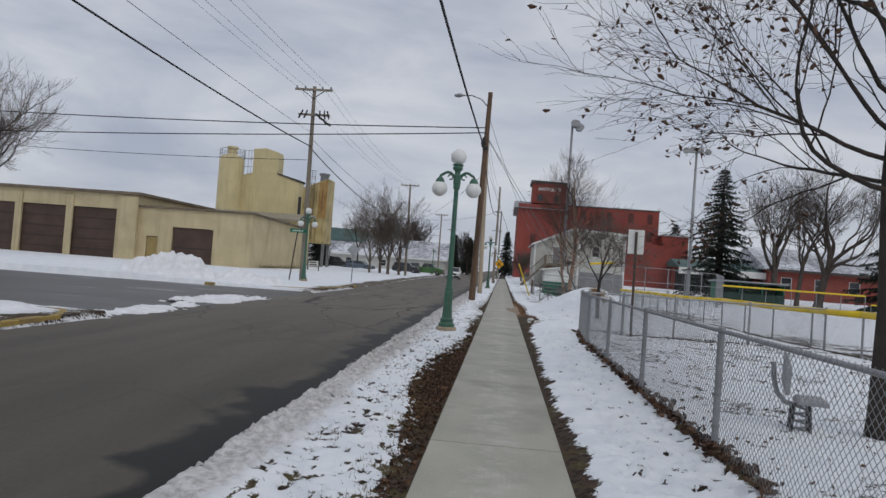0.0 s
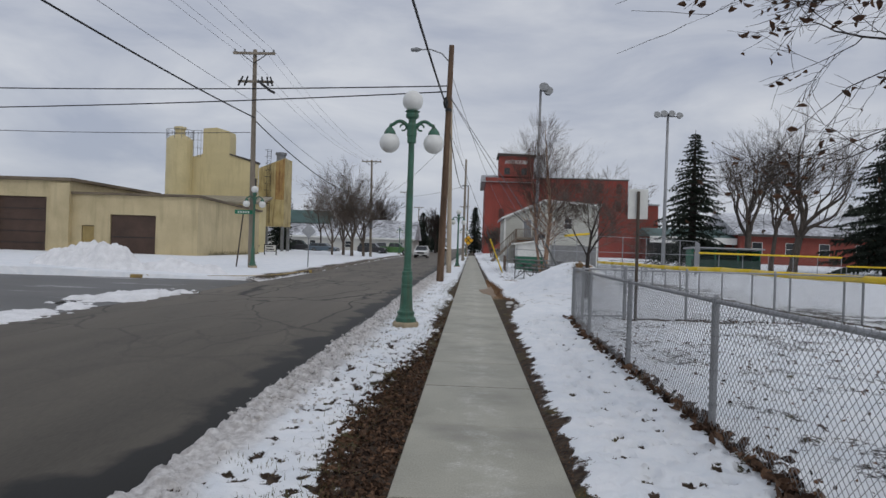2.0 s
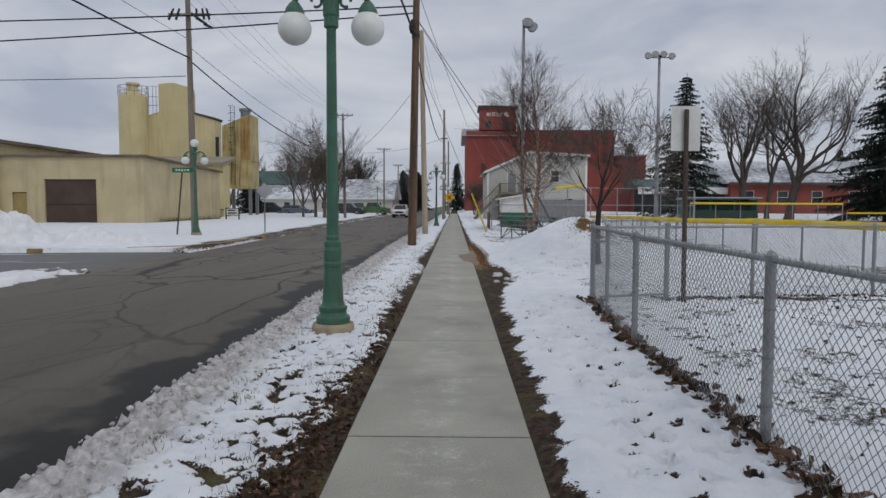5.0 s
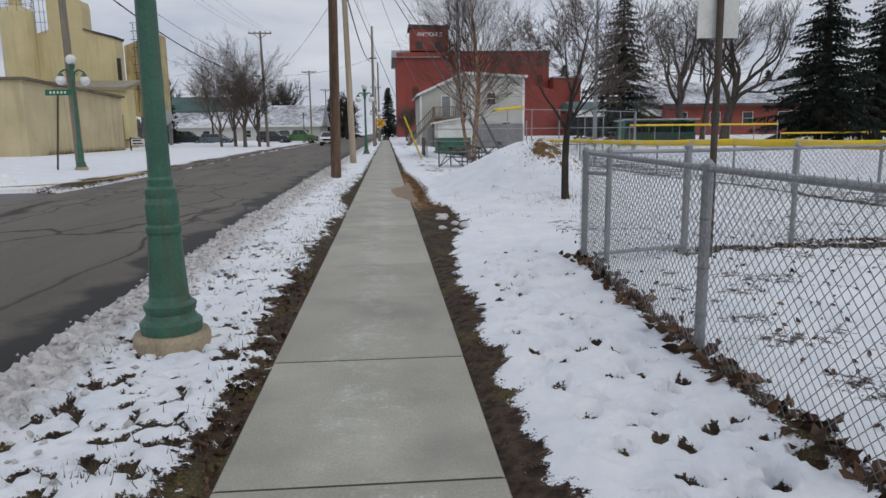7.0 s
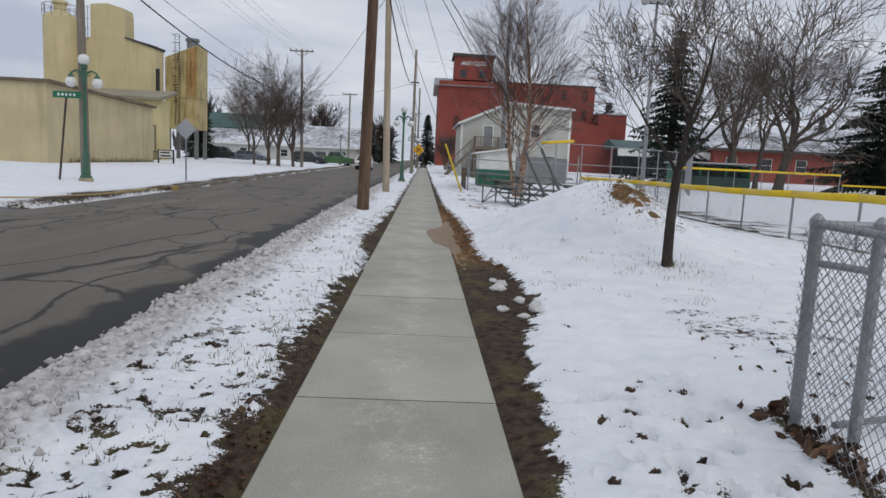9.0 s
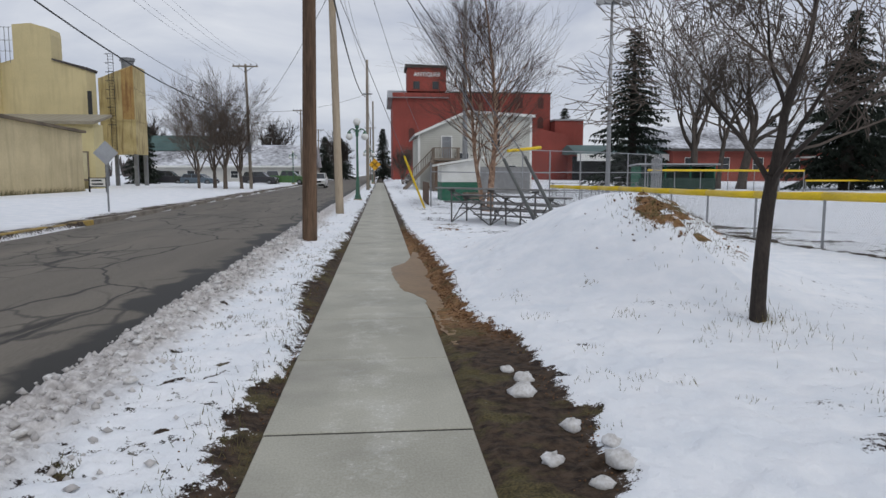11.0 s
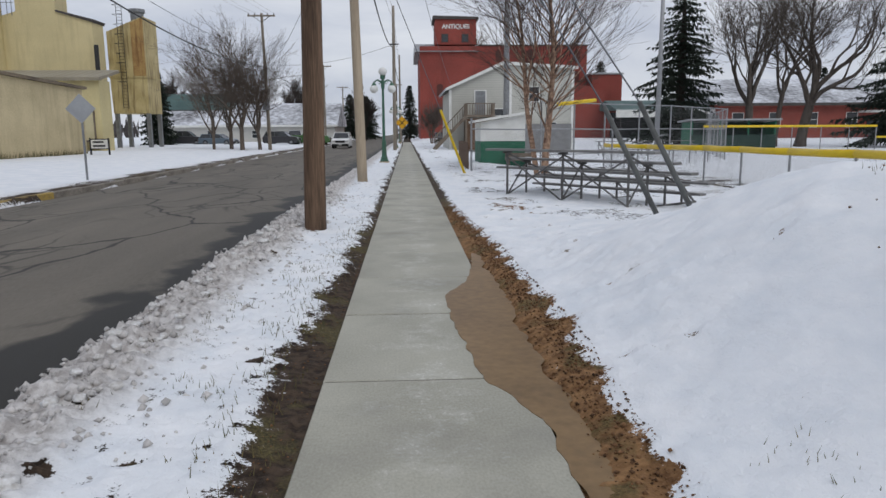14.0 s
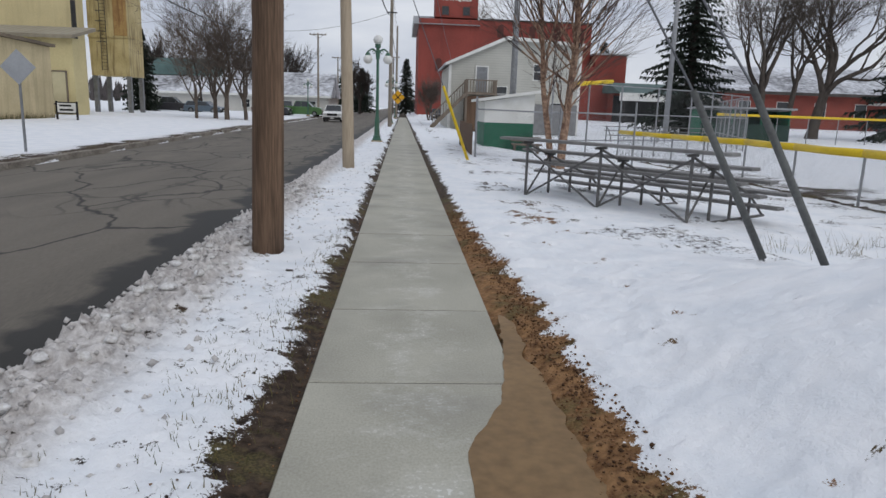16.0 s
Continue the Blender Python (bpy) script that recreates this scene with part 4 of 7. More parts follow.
def yellow_works():
    b = thing("workshop_building", "yellow-painted block workshop with brown roll-up doors", "building")
    # low garage wing, with openings through its front wall
    part("front_wall", Shape().prism([(-31.2, -0.3), (-30.35, -0.3), (-30.35, 2.35), (-29.35, 2.35), (-29.35, -0.3), (-28.1, -0.3), (-28.1, 3.25), (-24.5, 3.25), (-24.5, -0.3), (-21.2, -0.3), (-21.2, 4.75), (-31.2, 4.75)], 60, 60.35), M_YELLOW_WALL, b)
    part("side_wall", Shape().prism_x([(60.35, -0.3), (75.2, -0.3), (75.2, 4.42), (60.35, 4.75)], -21.55, -21.2), M_YELLOW_WALL, b)
    part("rear_wall", Shape().box(-31.2, -21.55, 74.9, 75.2, -0.3, 4.4), M_YELLOW_WALL, b)
    part("roof", Shape().prism_x([(59.8, 4.76), (75.4, 4.43), (75.4, 4.6), (59.8, 4.93)], -31.2, -20.95), M_ROOF_TRIM, b)
    part("personnel_door", Shape().box(-30.3, -29.4, 60.08, 60.16, -0.2, 2.3), material("ochre_door", (0.36, 0.27, 0.11), (0.27, 0.2, 0.08), 0.6), b, "ochre-painted steel door")
    d = part("garage_door", Shape().box(-28.05, -24.55, 60.12, 60.2, -0.2, 3.22), M_DOOR_BROWN, b, "dark brown roll-up garage door")
    part("door_rail", Shape().box(-28.05, -24.55, 60.09, 60.12, 1.5, 1.56), M_DARK, d)
    # tall wing with three large doors
    outline = [(-60, -0.3)]
    for a, c in ((-51.0, -46.75), (-46.35, -42.05), (-41.6, -37.35), (-37.0, -33.0)):
        outline += [(a, -0.3), (a, 4.45), (c, 4.45), (c, -0.3)]
    part("tall_front_wall", Shape().prism(outline + [(-31.2, -0.3), (-31.2, 5.7), (-60, 5.7)], 59.7, 60.1), M_YELLOW_WALL, b)
    part("tall_side_wall", Shape().box(-31.55, -31.2, 60.1, 74, -0.3, 5.7), M_YELLOW_WALL, b)
    part("tall_rear_wall", Shape().box(-60, -31.2, 74, 74.4, -0.3, 5.7), M_YELLOW_WALL, b)
    part("pilaster", Shape().box(-32.6, -31.1, 59.5, 59.7, -0.3, 5.55), M_YELLOW_WALL, b)
    part("tall_roof", Shape().box(-60.2, -30.9, 59.4, 74.6, 5.71, 5.95), M_ROOF_TRIM, b)
    for a, c in ((-51.0, -46.75), (-46.35, -42.05), (-41.6, -37.35), (-37.0, -33.0)):
        d = part("garage_door", Shape().box(a, c, 59.86, 59.94, -0.2, 4.43), M_DOOR_BROWN, b, "large dark brown sectional garage door")
        s = Shape()
        for k in range(1, 5):
            s.box(a, c, 59.83, 59.86, k * 0.88 - 0.02, k * 0.88 + 0.02)
        part("panel_joints", s, M_DARK, d)
    for x in (-46.55, -41.83, -37.18):
        part("pilaster", Shape().box(x - 0.3, x + 0.3, 59.55, 59.7, -0.3, 5.4), M_YELLOW_WALL, b)


yellow_works()


def mill_tower():
    b = thing("batch_plant", "tall yellow metal batch plant with a raised hump", "industrial building")
    part("tower_wall", Shape().prism([(-37.2, 0), (-27.8, 0), (-27.8, 11.5), (-30.85, 12.25), (-30.85, 14.6), (-30.95, 15.2), (-32.6, 15.65), (-34.3, 15.5), (-34.3, 12.3), (-37.2, 11.4)], 93, 95.2), M_YELLOW_METAL, b)
    part("eave_flashing", Shape().prism([(-27.7, 11.35), (-27.6, 11.6), (-30.8, 12.42), (-30.85, 12.27)], 92.85, 95.3), M_ROOF_DARK, b)
    # round silo on the left, with rail and hopper chute
    part("silo", Shape()._turn([(1.6, 6.5), (1.6, 13.9), (1.3, 14.2), (0.6, 14.5), (0.6, 15.2), (0.75, 15.2), (0.75, 15.5), (0.3, 15.6)], 20, (-37.1, 92.6)), M_YELLOW_METAL, b, "round yellow silo", smooth=False)
    part("silo_cone", Shape()._turn([(0.4, 4.4), (1.6, 6.5)], 20, (-37.1, 92.6)), M_YELLOW_METAL, b)
    rail = Shape()
    for k in range(12):
        a = 2 * math.pi * k / 12
        rail.tube([(-37.1 + 1.6 * math.cos(a), 92.6 + 1.6 * math.sin(a), 13.9), (-37.1 + 1.6 * math.cos(a), 92.6 + 1.6 * math.sin(a), 15.1)], 0.03, 4)
    for z in (14.5, 15.1):
        rail.tube([(-37.1 + 1.6 * math.cos(2 * math.pi * k / 16), 92.6 + 1.6 * math.sin(2 * math.pi * k / 16), z) for k in range(17)], 0.03, 4)
    for x in (-35.4, -34.9, -34.5):
        rail.tube([(x, 92.8, 11.9), (x, 92.8, 15.2)], 0.03, 4)
    for z in (13, 14, 15.2):
        rail.tube([(-35.6, 92.8, z), (-34.3, 92.8, z)], 0.03, 4)
    part("guard_rail", rail, M_STEEL_GREY, b)
    ch = Shape().prism([(-38.0, 6.9), (-37.6, 7.6), (-35.2, 5.8), (-35.5, 5.1)], 91.2, 92.2)
    part("conveyor_chute", ch, M_DARK, b, "dark steel chute")
    legs = Shape()
    for x, y in ((-38.3, 91.6), (-36, 91.6), (-38.3, 93.6)):
        legs.tube([(x, y, 0), (x, y, 7)], 0.1, 6)
    part("silo_legs", legs, M_STEEL_GREY, b)
    # lower hall in front, with a standing-seam roof
    h = Shape().prism_x([(84, -0.2), (86, -0.2), (86, 5.7), (84, 5.7)], -36, -23.85)
    part("hall_wall", h, banded(material("hall_siding", (0.66, 0.57, 0.31), (0.55, 0.47, 0.25), 0.6, scale=0.5, fine=10), "X", 3.0, 0.4, 0.02), b)
    part("hall_roof", Shape().prism_x([(83.5, 5.62), (87.5, 6.5), (87.5, 6.75), (83.5, 5.87)], -36.2, -23.6), banded(material("seam_roof", (0.36, 0.32, 0.24), (0.26, 0.23, 0.17), 0.5, 0.2, scale=0.5), "X", 1.6, 0.7, 0.05), b)
    d = part("hall_door", Shape().box(-25.4, -24.45, 83.92, 84.0, 1.1, 3.3), material("pale_door", (0.62, 0.56, 0.36), (0.55, 0.5, 0.32), 0.5), b, "pale yellow door up a landing")
    part("landing", Shape().box(-25.9, -23.85, 82.6, 84, 0.95, 1.1), M_WOOD_GREY, b)
    part("door_frame", Shape().box(-25.5, -25.4, 83.88, 84, 1.1, 3.4).box(-24.45, -24.35, 83.88, 84, 1.1, 3.4).box(-25.4, -24.45, 83.88, 84, 3.3, 3.4), M_WOOD_GREY, d)
    part("flue", Shape().tube([(-27.2, 92, 5), (-27.2, 92, 9.3)], 0.2, 10), M_DARK, b)


mill_tower()


def feed_hopper():
    b = thing("storage_hopper", "rust-streaked yellow corrugated hopper bin on steel legs", "hopper")
    part("bin", Shape().prism([(-28.4, 3.55), (-25.0, 3.55), (-25.0, 7.0), (-28.5, 7.0)], 97.5, 101), M_HOPPER, b)
    part("upper_bin", Shape().prism([(-28.5, 7.02), (-25.0, 7.02), (-25.0, 12.6), (-26.3, 12.1), (-28.5, 11.2)], 97.5, 101), M_HOPPER, b)
    part("rusted_panel", Shape().prism([(-26.2, 7.1), (-25.05, 7.1), (-25.05, 12.5), (-26.2, 12.0)], 97.42, 97.49), M_HOPPER_RUST, b, "rust-brown sheet panel")
    part("seam_band", Shape().box(-28.56, -24.94, 97.4, 101.06, 6.92, 7.06), M_HOPPER, b)
    part("vent", Shape()._turn([(0.6, 11.8), (0.6, 13.1), (0.75, 13.1), (0.75, 13.4), (0.2, 13.5)], 14, (-25.9, 98.6)), M_STEEL_GREY, b, "round grey vent cap")
    for x, y in ((-28.2, 97.8), (-25.2, 97.8), (-28.2, 100.7), (-25.2, 100.7)):
        part("leg", Shape().box(x - 0.18, x + 0.18, y - 0.18, y + 0.18, -0.1, 3.6), M_STEEL_GREY, b)
    lad = Shape()
    for x in (-27.35, -26.85):
        lad.tube([(x, 97.3, 4.0), (x, 97.3, 13.6)], 0.03, 4)
    for k in range(32):
        lad.tube([(-27.35, 97.3, 4.1 + 0.3 * k), (-26.85, 97.3, 4.1 + 0.3 * k)], 0.02, 4)
    for k in range(9):
        z = 6.5 + 0.88 * k
        lad.tube([(-27.4, 97.3, z), (-27.5, 96.8, z), (-27.1, 96.5, z), (-26.7, 96.8, z), (-26.8, 97.3, z)], 0.025, 4)
    part("ladder", lad, M_DARK, b, "dark caged ladder")
    st = Shape().box(-29.6, -28.5, 95.4, 95.6, 2.9, 3.1).tube([(-29.5, 95.5, 0), (-29.5, 95.5, 3)], 0.1, 6).tube([(-28.6, 95.5, 0), (-28.6, 95.5, 3)], 0.1, 6)
    part("pipe_gate", st, M_WHITE, b, "white-painted pipe frame")


feed_hopper()


def long_store():
    b = thing("store_building", "long low pale building with a snow-dusted roof", "building")
    part("wall", Shape().box(-40, -11.5, 140, 156, -0.3, 2.9), material("pale_block", (0.55, 0.54, 0.50), (0.44, 0.43, 0.40), 0.8, scale=0.4), b)
    part("roof", Shape().prism_x([(139.4, 2.9), (148, 6.6), (156.6, 2.9), (156.6, 2.7), (139.4, 2.7)], -28, -11.0), M_ROOF_SNOW, b)
    part("green_roof", Shape().prism_x([(139.4, 2.9), (148, 6.6), (156.6, 2.9), (156.6, 2.7), (139.4, 2.7)], -40.4, -28), M_ROOF_SNOW, b)
    part("green_ridge", Shape().prism_x([(145.0, 5.5), (148, 8.2), (151, 5.5)], -40, -29), M_ROOF_TEAL, b)
    part("fascia", Shape().box(-40.4, -11.0, 139.3, 139.39, 2.6, 2.9), M_WHITE, b)
    for x in (-36, -31, -24, -18, -14):
        leaf_window(b, x, 140.0, 0.9, 1.3, 1.2)


long_store()


# ---- buildings at the end and beside the field ----
def antiques_mill():
    b = thing("mill_building", "tall red brick mill with a rooftop cupola and white lettering", "building")
    part("wall", Shape().box(2.5, 32.4, 153, 176, 0, 16.6), M_RED_BRICK, b)
    part("parapet_cap", Shape().box(12.9, 32.6, 152.85, 153.2, 16.62, 16.85), M_ROOF_DARK, b)
    part("roof", Shape().prism_x([(152.3, 15.6), (158.5, 17.6), (176.2, 17.4), (176.2, 15.6)], 1.6, 12.9), M_ROOF_GREY, b, "grey metal roof edge")
    part("flat_roof", Shape().box(12.9, 32.4, 153.3, 176, 16.62, 16.8), M_ROOF_SNOW, b)
    c = part("cupola", Shape().box(5.3, 12.6, 154, 161, 17.0, 21.3), M_RED_BRICK, b, "red-painted cupola")
    part("cupola_roof", Shape().prism([(4.9, 21.3), (13.0, 21.3), (13.0, 21.7), (4.9, 21.9)], 153.6, 161.4), M_ROOF_DARK, c)
    cu = bpy.data.curves.new("lettering", "FONT")
    cu.body, cu.size, cu.align_x, cu.extrude = "ANTIQUES", 1.02, "CENTER", 0.02
    cu.offset = 0.03
    tx = new("lettering", cu)
    tx.matrix_basis = Matrix.Translation((8.95, 153.95, 19.75)) @ Matrix.Rotation(radians(90), 4, "X")
    tx.parent = c
    cu.materials.append(M_WHITE)
    for x in (7.0, 10.6):
        w = part("window", Shape().box(x - 0.5, x + 0.5, 153.92, 154.05, 17.4, 18.7), M_GLASS, c)
        part("window_frame", Shape().box(x - 0.6, x - 0.5, 153.88, 154.05, 17.3, 18.8).box(x + 0.5, x + 0.6, 153.88, 154.05, 17.3, 18.8).box(x - 0.5, x + 0.5, 153.88, 154.05, 18.7, 18.8), M_ROOF_DARK, w)
    dark_red = material("painted_shut_window", (0.12, 0.045, 0.035), (0.08, 0.03, 0.025), 0.7)
    for x, z in ((16.5, 13.9), (22.0, 13.9), (26.5, 13.9), (30.5, 13.9), (30.5, 10.2), (26.5, 10.2), (22, 10.2), (6.0, 4.0), (6.0, 8.0), (10.5, 8.0)):
        arch = [(x - 0.55, z), (x + 0.55, z)] + [(x + 0.55 * math.cos(a), z + 1.6 + 0.5 * math.sin(a)) for a in np.linspace(0, math.pi, 9)]
        part("window", Shape().prism(arch, 152.93, 153.05), dark_red, b, "dark arched window")
    part("annex_wall", Shape().box(32.6, 38.0, 150, 172, 0, 11.4), M_RED_BRICK, b)
    part("annex_roof", Shape().box(32.4, 38.2, 149.8, 172, 11.42, 11.7), M_ROOF_GREY, b)
    part("lean_to_wall", Shape().prism([(20, 0), (34, 0), (34, 8.5), (28, 9.8), (20, 8.6)], 146, 149.7), M_RED_BRICK, b)


antiques_mill()


def school():
    b = thing("school_building", "long one-storey red brick school with a grey snowy roof", "building")
    part("wall", Shape().box(49, 130, 135, 150, -0.6, 5.6), M_SCHOOL_BRICK, b)
    part("roof", Shape().prism_x([(133.8, 5.6), (146, 10.2), (158, 5.6)], 48, 131), M_ROOF_SNOW, b)
    part("fascia", Shape().box(48, 131, 133.7, 133.79, 5.3, 5.75), M_ROOF_DARK, b)
    for x in (52, 58, 64, 70.5, 77, 84, 92, 100):
        leaf_window(b, x, 135.0, 2.0, 1.9, 2.3)
    part("porch_roof", Shape().box(71.5, 80, 131, 134.9, 4.2, 4.5), M_WHITE, b, "white porch roof")
    part("entrance", Shape().box(73, 78.5, 134.92, 135.0, 0, 3.0), M_GLASS, b, "dark glazed entrance")
    c = thing("carport_wing", "low building with a teal roof and a dark open carport", "building")
    part("wall", Shape().box(34, 49, 143, 150, -0.4, 5.0), M_SCHOOL_BRICK, c)
    part("roof", Shape().prism_x([(136.5, 4.9), (143, 6.6), (151, 5.0)], 33, 48.9), M_ROOF_TEAL, c)
    part("fascia", Shape().box(33, 48.9, 136.3, 136.49, 3.7, 4.9), M_WHITE, c)
    for x in (34, 39, 44, 48.4):
        part("post", Shape().box(x - 0.15, x + 0.15, 136.8, 137.1, -0.4, 3.8), M_DARK, c)
    # dark sheet before the brick wall, stands in for shade inside the carport
    part("carport_shade_sheet", Shape().box(34, 48.9, 142.8, 142.98, -0.4, 4.6), M_DARK, c)


school()


def siding_house():
    b = thing("siding_house", "white clapboard building with an upper door and outside stair", "house")
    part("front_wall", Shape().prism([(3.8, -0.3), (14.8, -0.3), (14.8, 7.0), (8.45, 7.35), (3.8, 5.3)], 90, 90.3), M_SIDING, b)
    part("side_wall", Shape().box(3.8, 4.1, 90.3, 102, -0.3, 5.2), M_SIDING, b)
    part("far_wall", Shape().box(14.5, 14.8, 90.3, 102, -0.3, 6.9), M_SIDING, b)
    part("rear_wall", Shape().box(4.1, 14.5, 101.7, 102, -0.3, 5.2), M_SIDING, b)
    part("roof", Shape().prism([(3.4, 5.15), (8.45, 7.42), (15.1, 7.05), (15.1, 7.22), (8.45, 7.62), (3.4, 5.35)], 89.6, 102.3), M_ROOF_GREY, b)
    part("barge_board", Shape().prism([(3.4, 5.1), (8.45, 7.32), (15.1, 6.95), (15.1, 7.2), (8.45, 7.6), (3.4, 5.33)], 89.48, 89.58), M_WHITE, b)
    part("corner_board", Shape().box(3.72, 3.95, 89.93, 90.0, -0.3, 5.2), M_WHITE, b)
    part("corner_board", Shape().box(14.65, 14.88, 89.93, 90.0, -0.3, 6.95), M_WHITE, b)
    part("batten", Shape().box(9.1, 9.3, 89.93, 90.0, 0, 7.2), M_WHITE, b)
    d = part("upper_door", Shape().box(6.05, 6.95, 89.9, 89.99, 3.0, 5.1), M_STEEL_GREY, b, "grey door at the upper landing")
    part("door_frame", Shape().box(5.95, 6.05, 89.88, 89.99, 3.0, 5.2).box(6.95, 7.05, 89.88, 89.99, 3.0, 5.2).box(6.05, 6.95, 89.88, 89.99, 5.1, 5.2), M_WHITE, d)
    leaf_window(b, 8.2, 90.0, 2.3, 1.0, 1.3)
    leaf_window(b, 11.3, 90.0, 4.2, 1.0, 1.3)
    leaf_window(b, 12.9, 90.0, 1.2, 1.0, 1.2)
    part("meter_box", Shape().box(9.5, 9.9, 89.7, 90.0, 1.3, 1.9), M_STEEL_GREY, b)
    part("lower_skirt", Shape().box(9.4, 14.7, 89.85, 89.92, -0.3, 2.2), material("grey_block", (0.25, 0.25, 0.25), (0.18, 0.18, 0.18), 0.8), b, "grey block base")
    st = thing("outside_stair", "weathered grey wooden stair with landing and railings", "stairs")
    part("landing", Shape().box(5.0, 7.6, 88.2, 89.85, 2.8, 3.0), M_WOOD_GREY, st)
    for x in (5.1, 7.5):
        for y in (88.3, 89.7):
            part("post", Shape().box(x - 0.08, x + 0.08, y - 0.08, y + 0.08, -0.2, 4.0), M_WOOD_GREY, st)
    for k in range(16):
        part("step", Shape().box(2.3 + 0.17 * k, 2.3 + 0.17 * k + 0.26, 88.25, 89.3, 0.16 + 0.172 * k, 0.2 + 0.172 * k), M_WOOD_GREY, st)
    part("stringer", Shape().prism([(2.2, 0), (2.5, 0), (5.1, 2.7), (5.0, 2.95), (2.2, 0.2)], 88.15, 88.24), M_WOOD_GREY, st)
    rl = Shape().tube([(2.3, 88.2, 1.05), (5.1, 88.2, 3.95), (7.6, 88.2, 3.95)], 0.06, 4)
    part("handrail", rl, M_WOOD_GREY, st)
    for k in range(24):
        x = 2.4 + 0.215 * k
        z = 0.1 + 1.03 * (x - 2.3) if x < 5.0 else 3.0
        part("baluster", Shape().box(x - 0.025, x + 0.025, 88.17, 88.23, z, z + 0.9), M_WOOD_GREY, st)
    part("under_panel", Shape().box(5.2, 7.4, 88.4, 88.45, 0, 2.7), M_WOOD_BROWN, st)


siding_house()


def field_shed():
    b = thing("field_shed", "small green and white painted field shed", "shed")
    w = Shape().prism([(3.45, -0.3), (5.6, -0.3), (5.6, 1.05), (3.45, 1.05)], 61.3, 64)
    part("lower_wall", w, M_GREEN_PAINT, b, "dark green lower wall")
    part("upper_wall", Shape().prism([(3.45, 1.06), (5.6, 1.06), (5.6, 2.3), (3.45, 1.95)], 61.3, 64), M_WHITE, b, "white upper wall")
    part("roof", Shape().prism([(3.15, 1.93), (5.95, 2.38), (5.95, 2.5), (3.15, 2.05)], 61.0, 64.3), M_WHITE, b)
    part("bench", Shape().box(4.6, 5.9, 60.6, 61.0, 0.15, 0.22).box(4.6, 5.9, 61.0, 61.06, 0.3, 0.5).box(4.7, 4.78, 60.65, 61.0, -0.3, 0.15).box(5.7, 5.78, 60.65, 61.0, -0.3, 0.15), M_WOOD_GREY, b)


field_shed()


def dugout():
    b = thing("dugout", "dark green dugout with a grey roof beside the ball field", "dugout")
    part("front_wall", Shape().box(26.6, 34.8, 92, 92.15, -0.6, 1.1), M_DUGOUT, b)
    part("rear_wall", Shape().box(26.6, 34.8, 94.3, 94.45, -0.6, 2.3), M_DUGOUT, b)
    part("end_wall", Shape().box(26.6, 26.75, 92.15, 94.3, -0.6, 2.3), M_GREEN_PAINT, b)
    part("end_wall", Shape().box(34.65, 34.8, 92.15, 94.3, -0.6, 2.3), M_GREEN_PAINT, b)
    part("roof", Shape().prism_x([(91.6, 2.45), (94.7, 2.3), (94.7, 2.45), (91.6, 2.6)], 26.3, 35.1), M_ROOF_GREY, b)
    for x in (26.7, 29.4, 32.1, 34.7):
        part("post", Shape().box(x - 0.06, x + 0.06, 92.0, 92.12, 1.1, 2.42), M_GREEN_PAINT, b)


dugout()

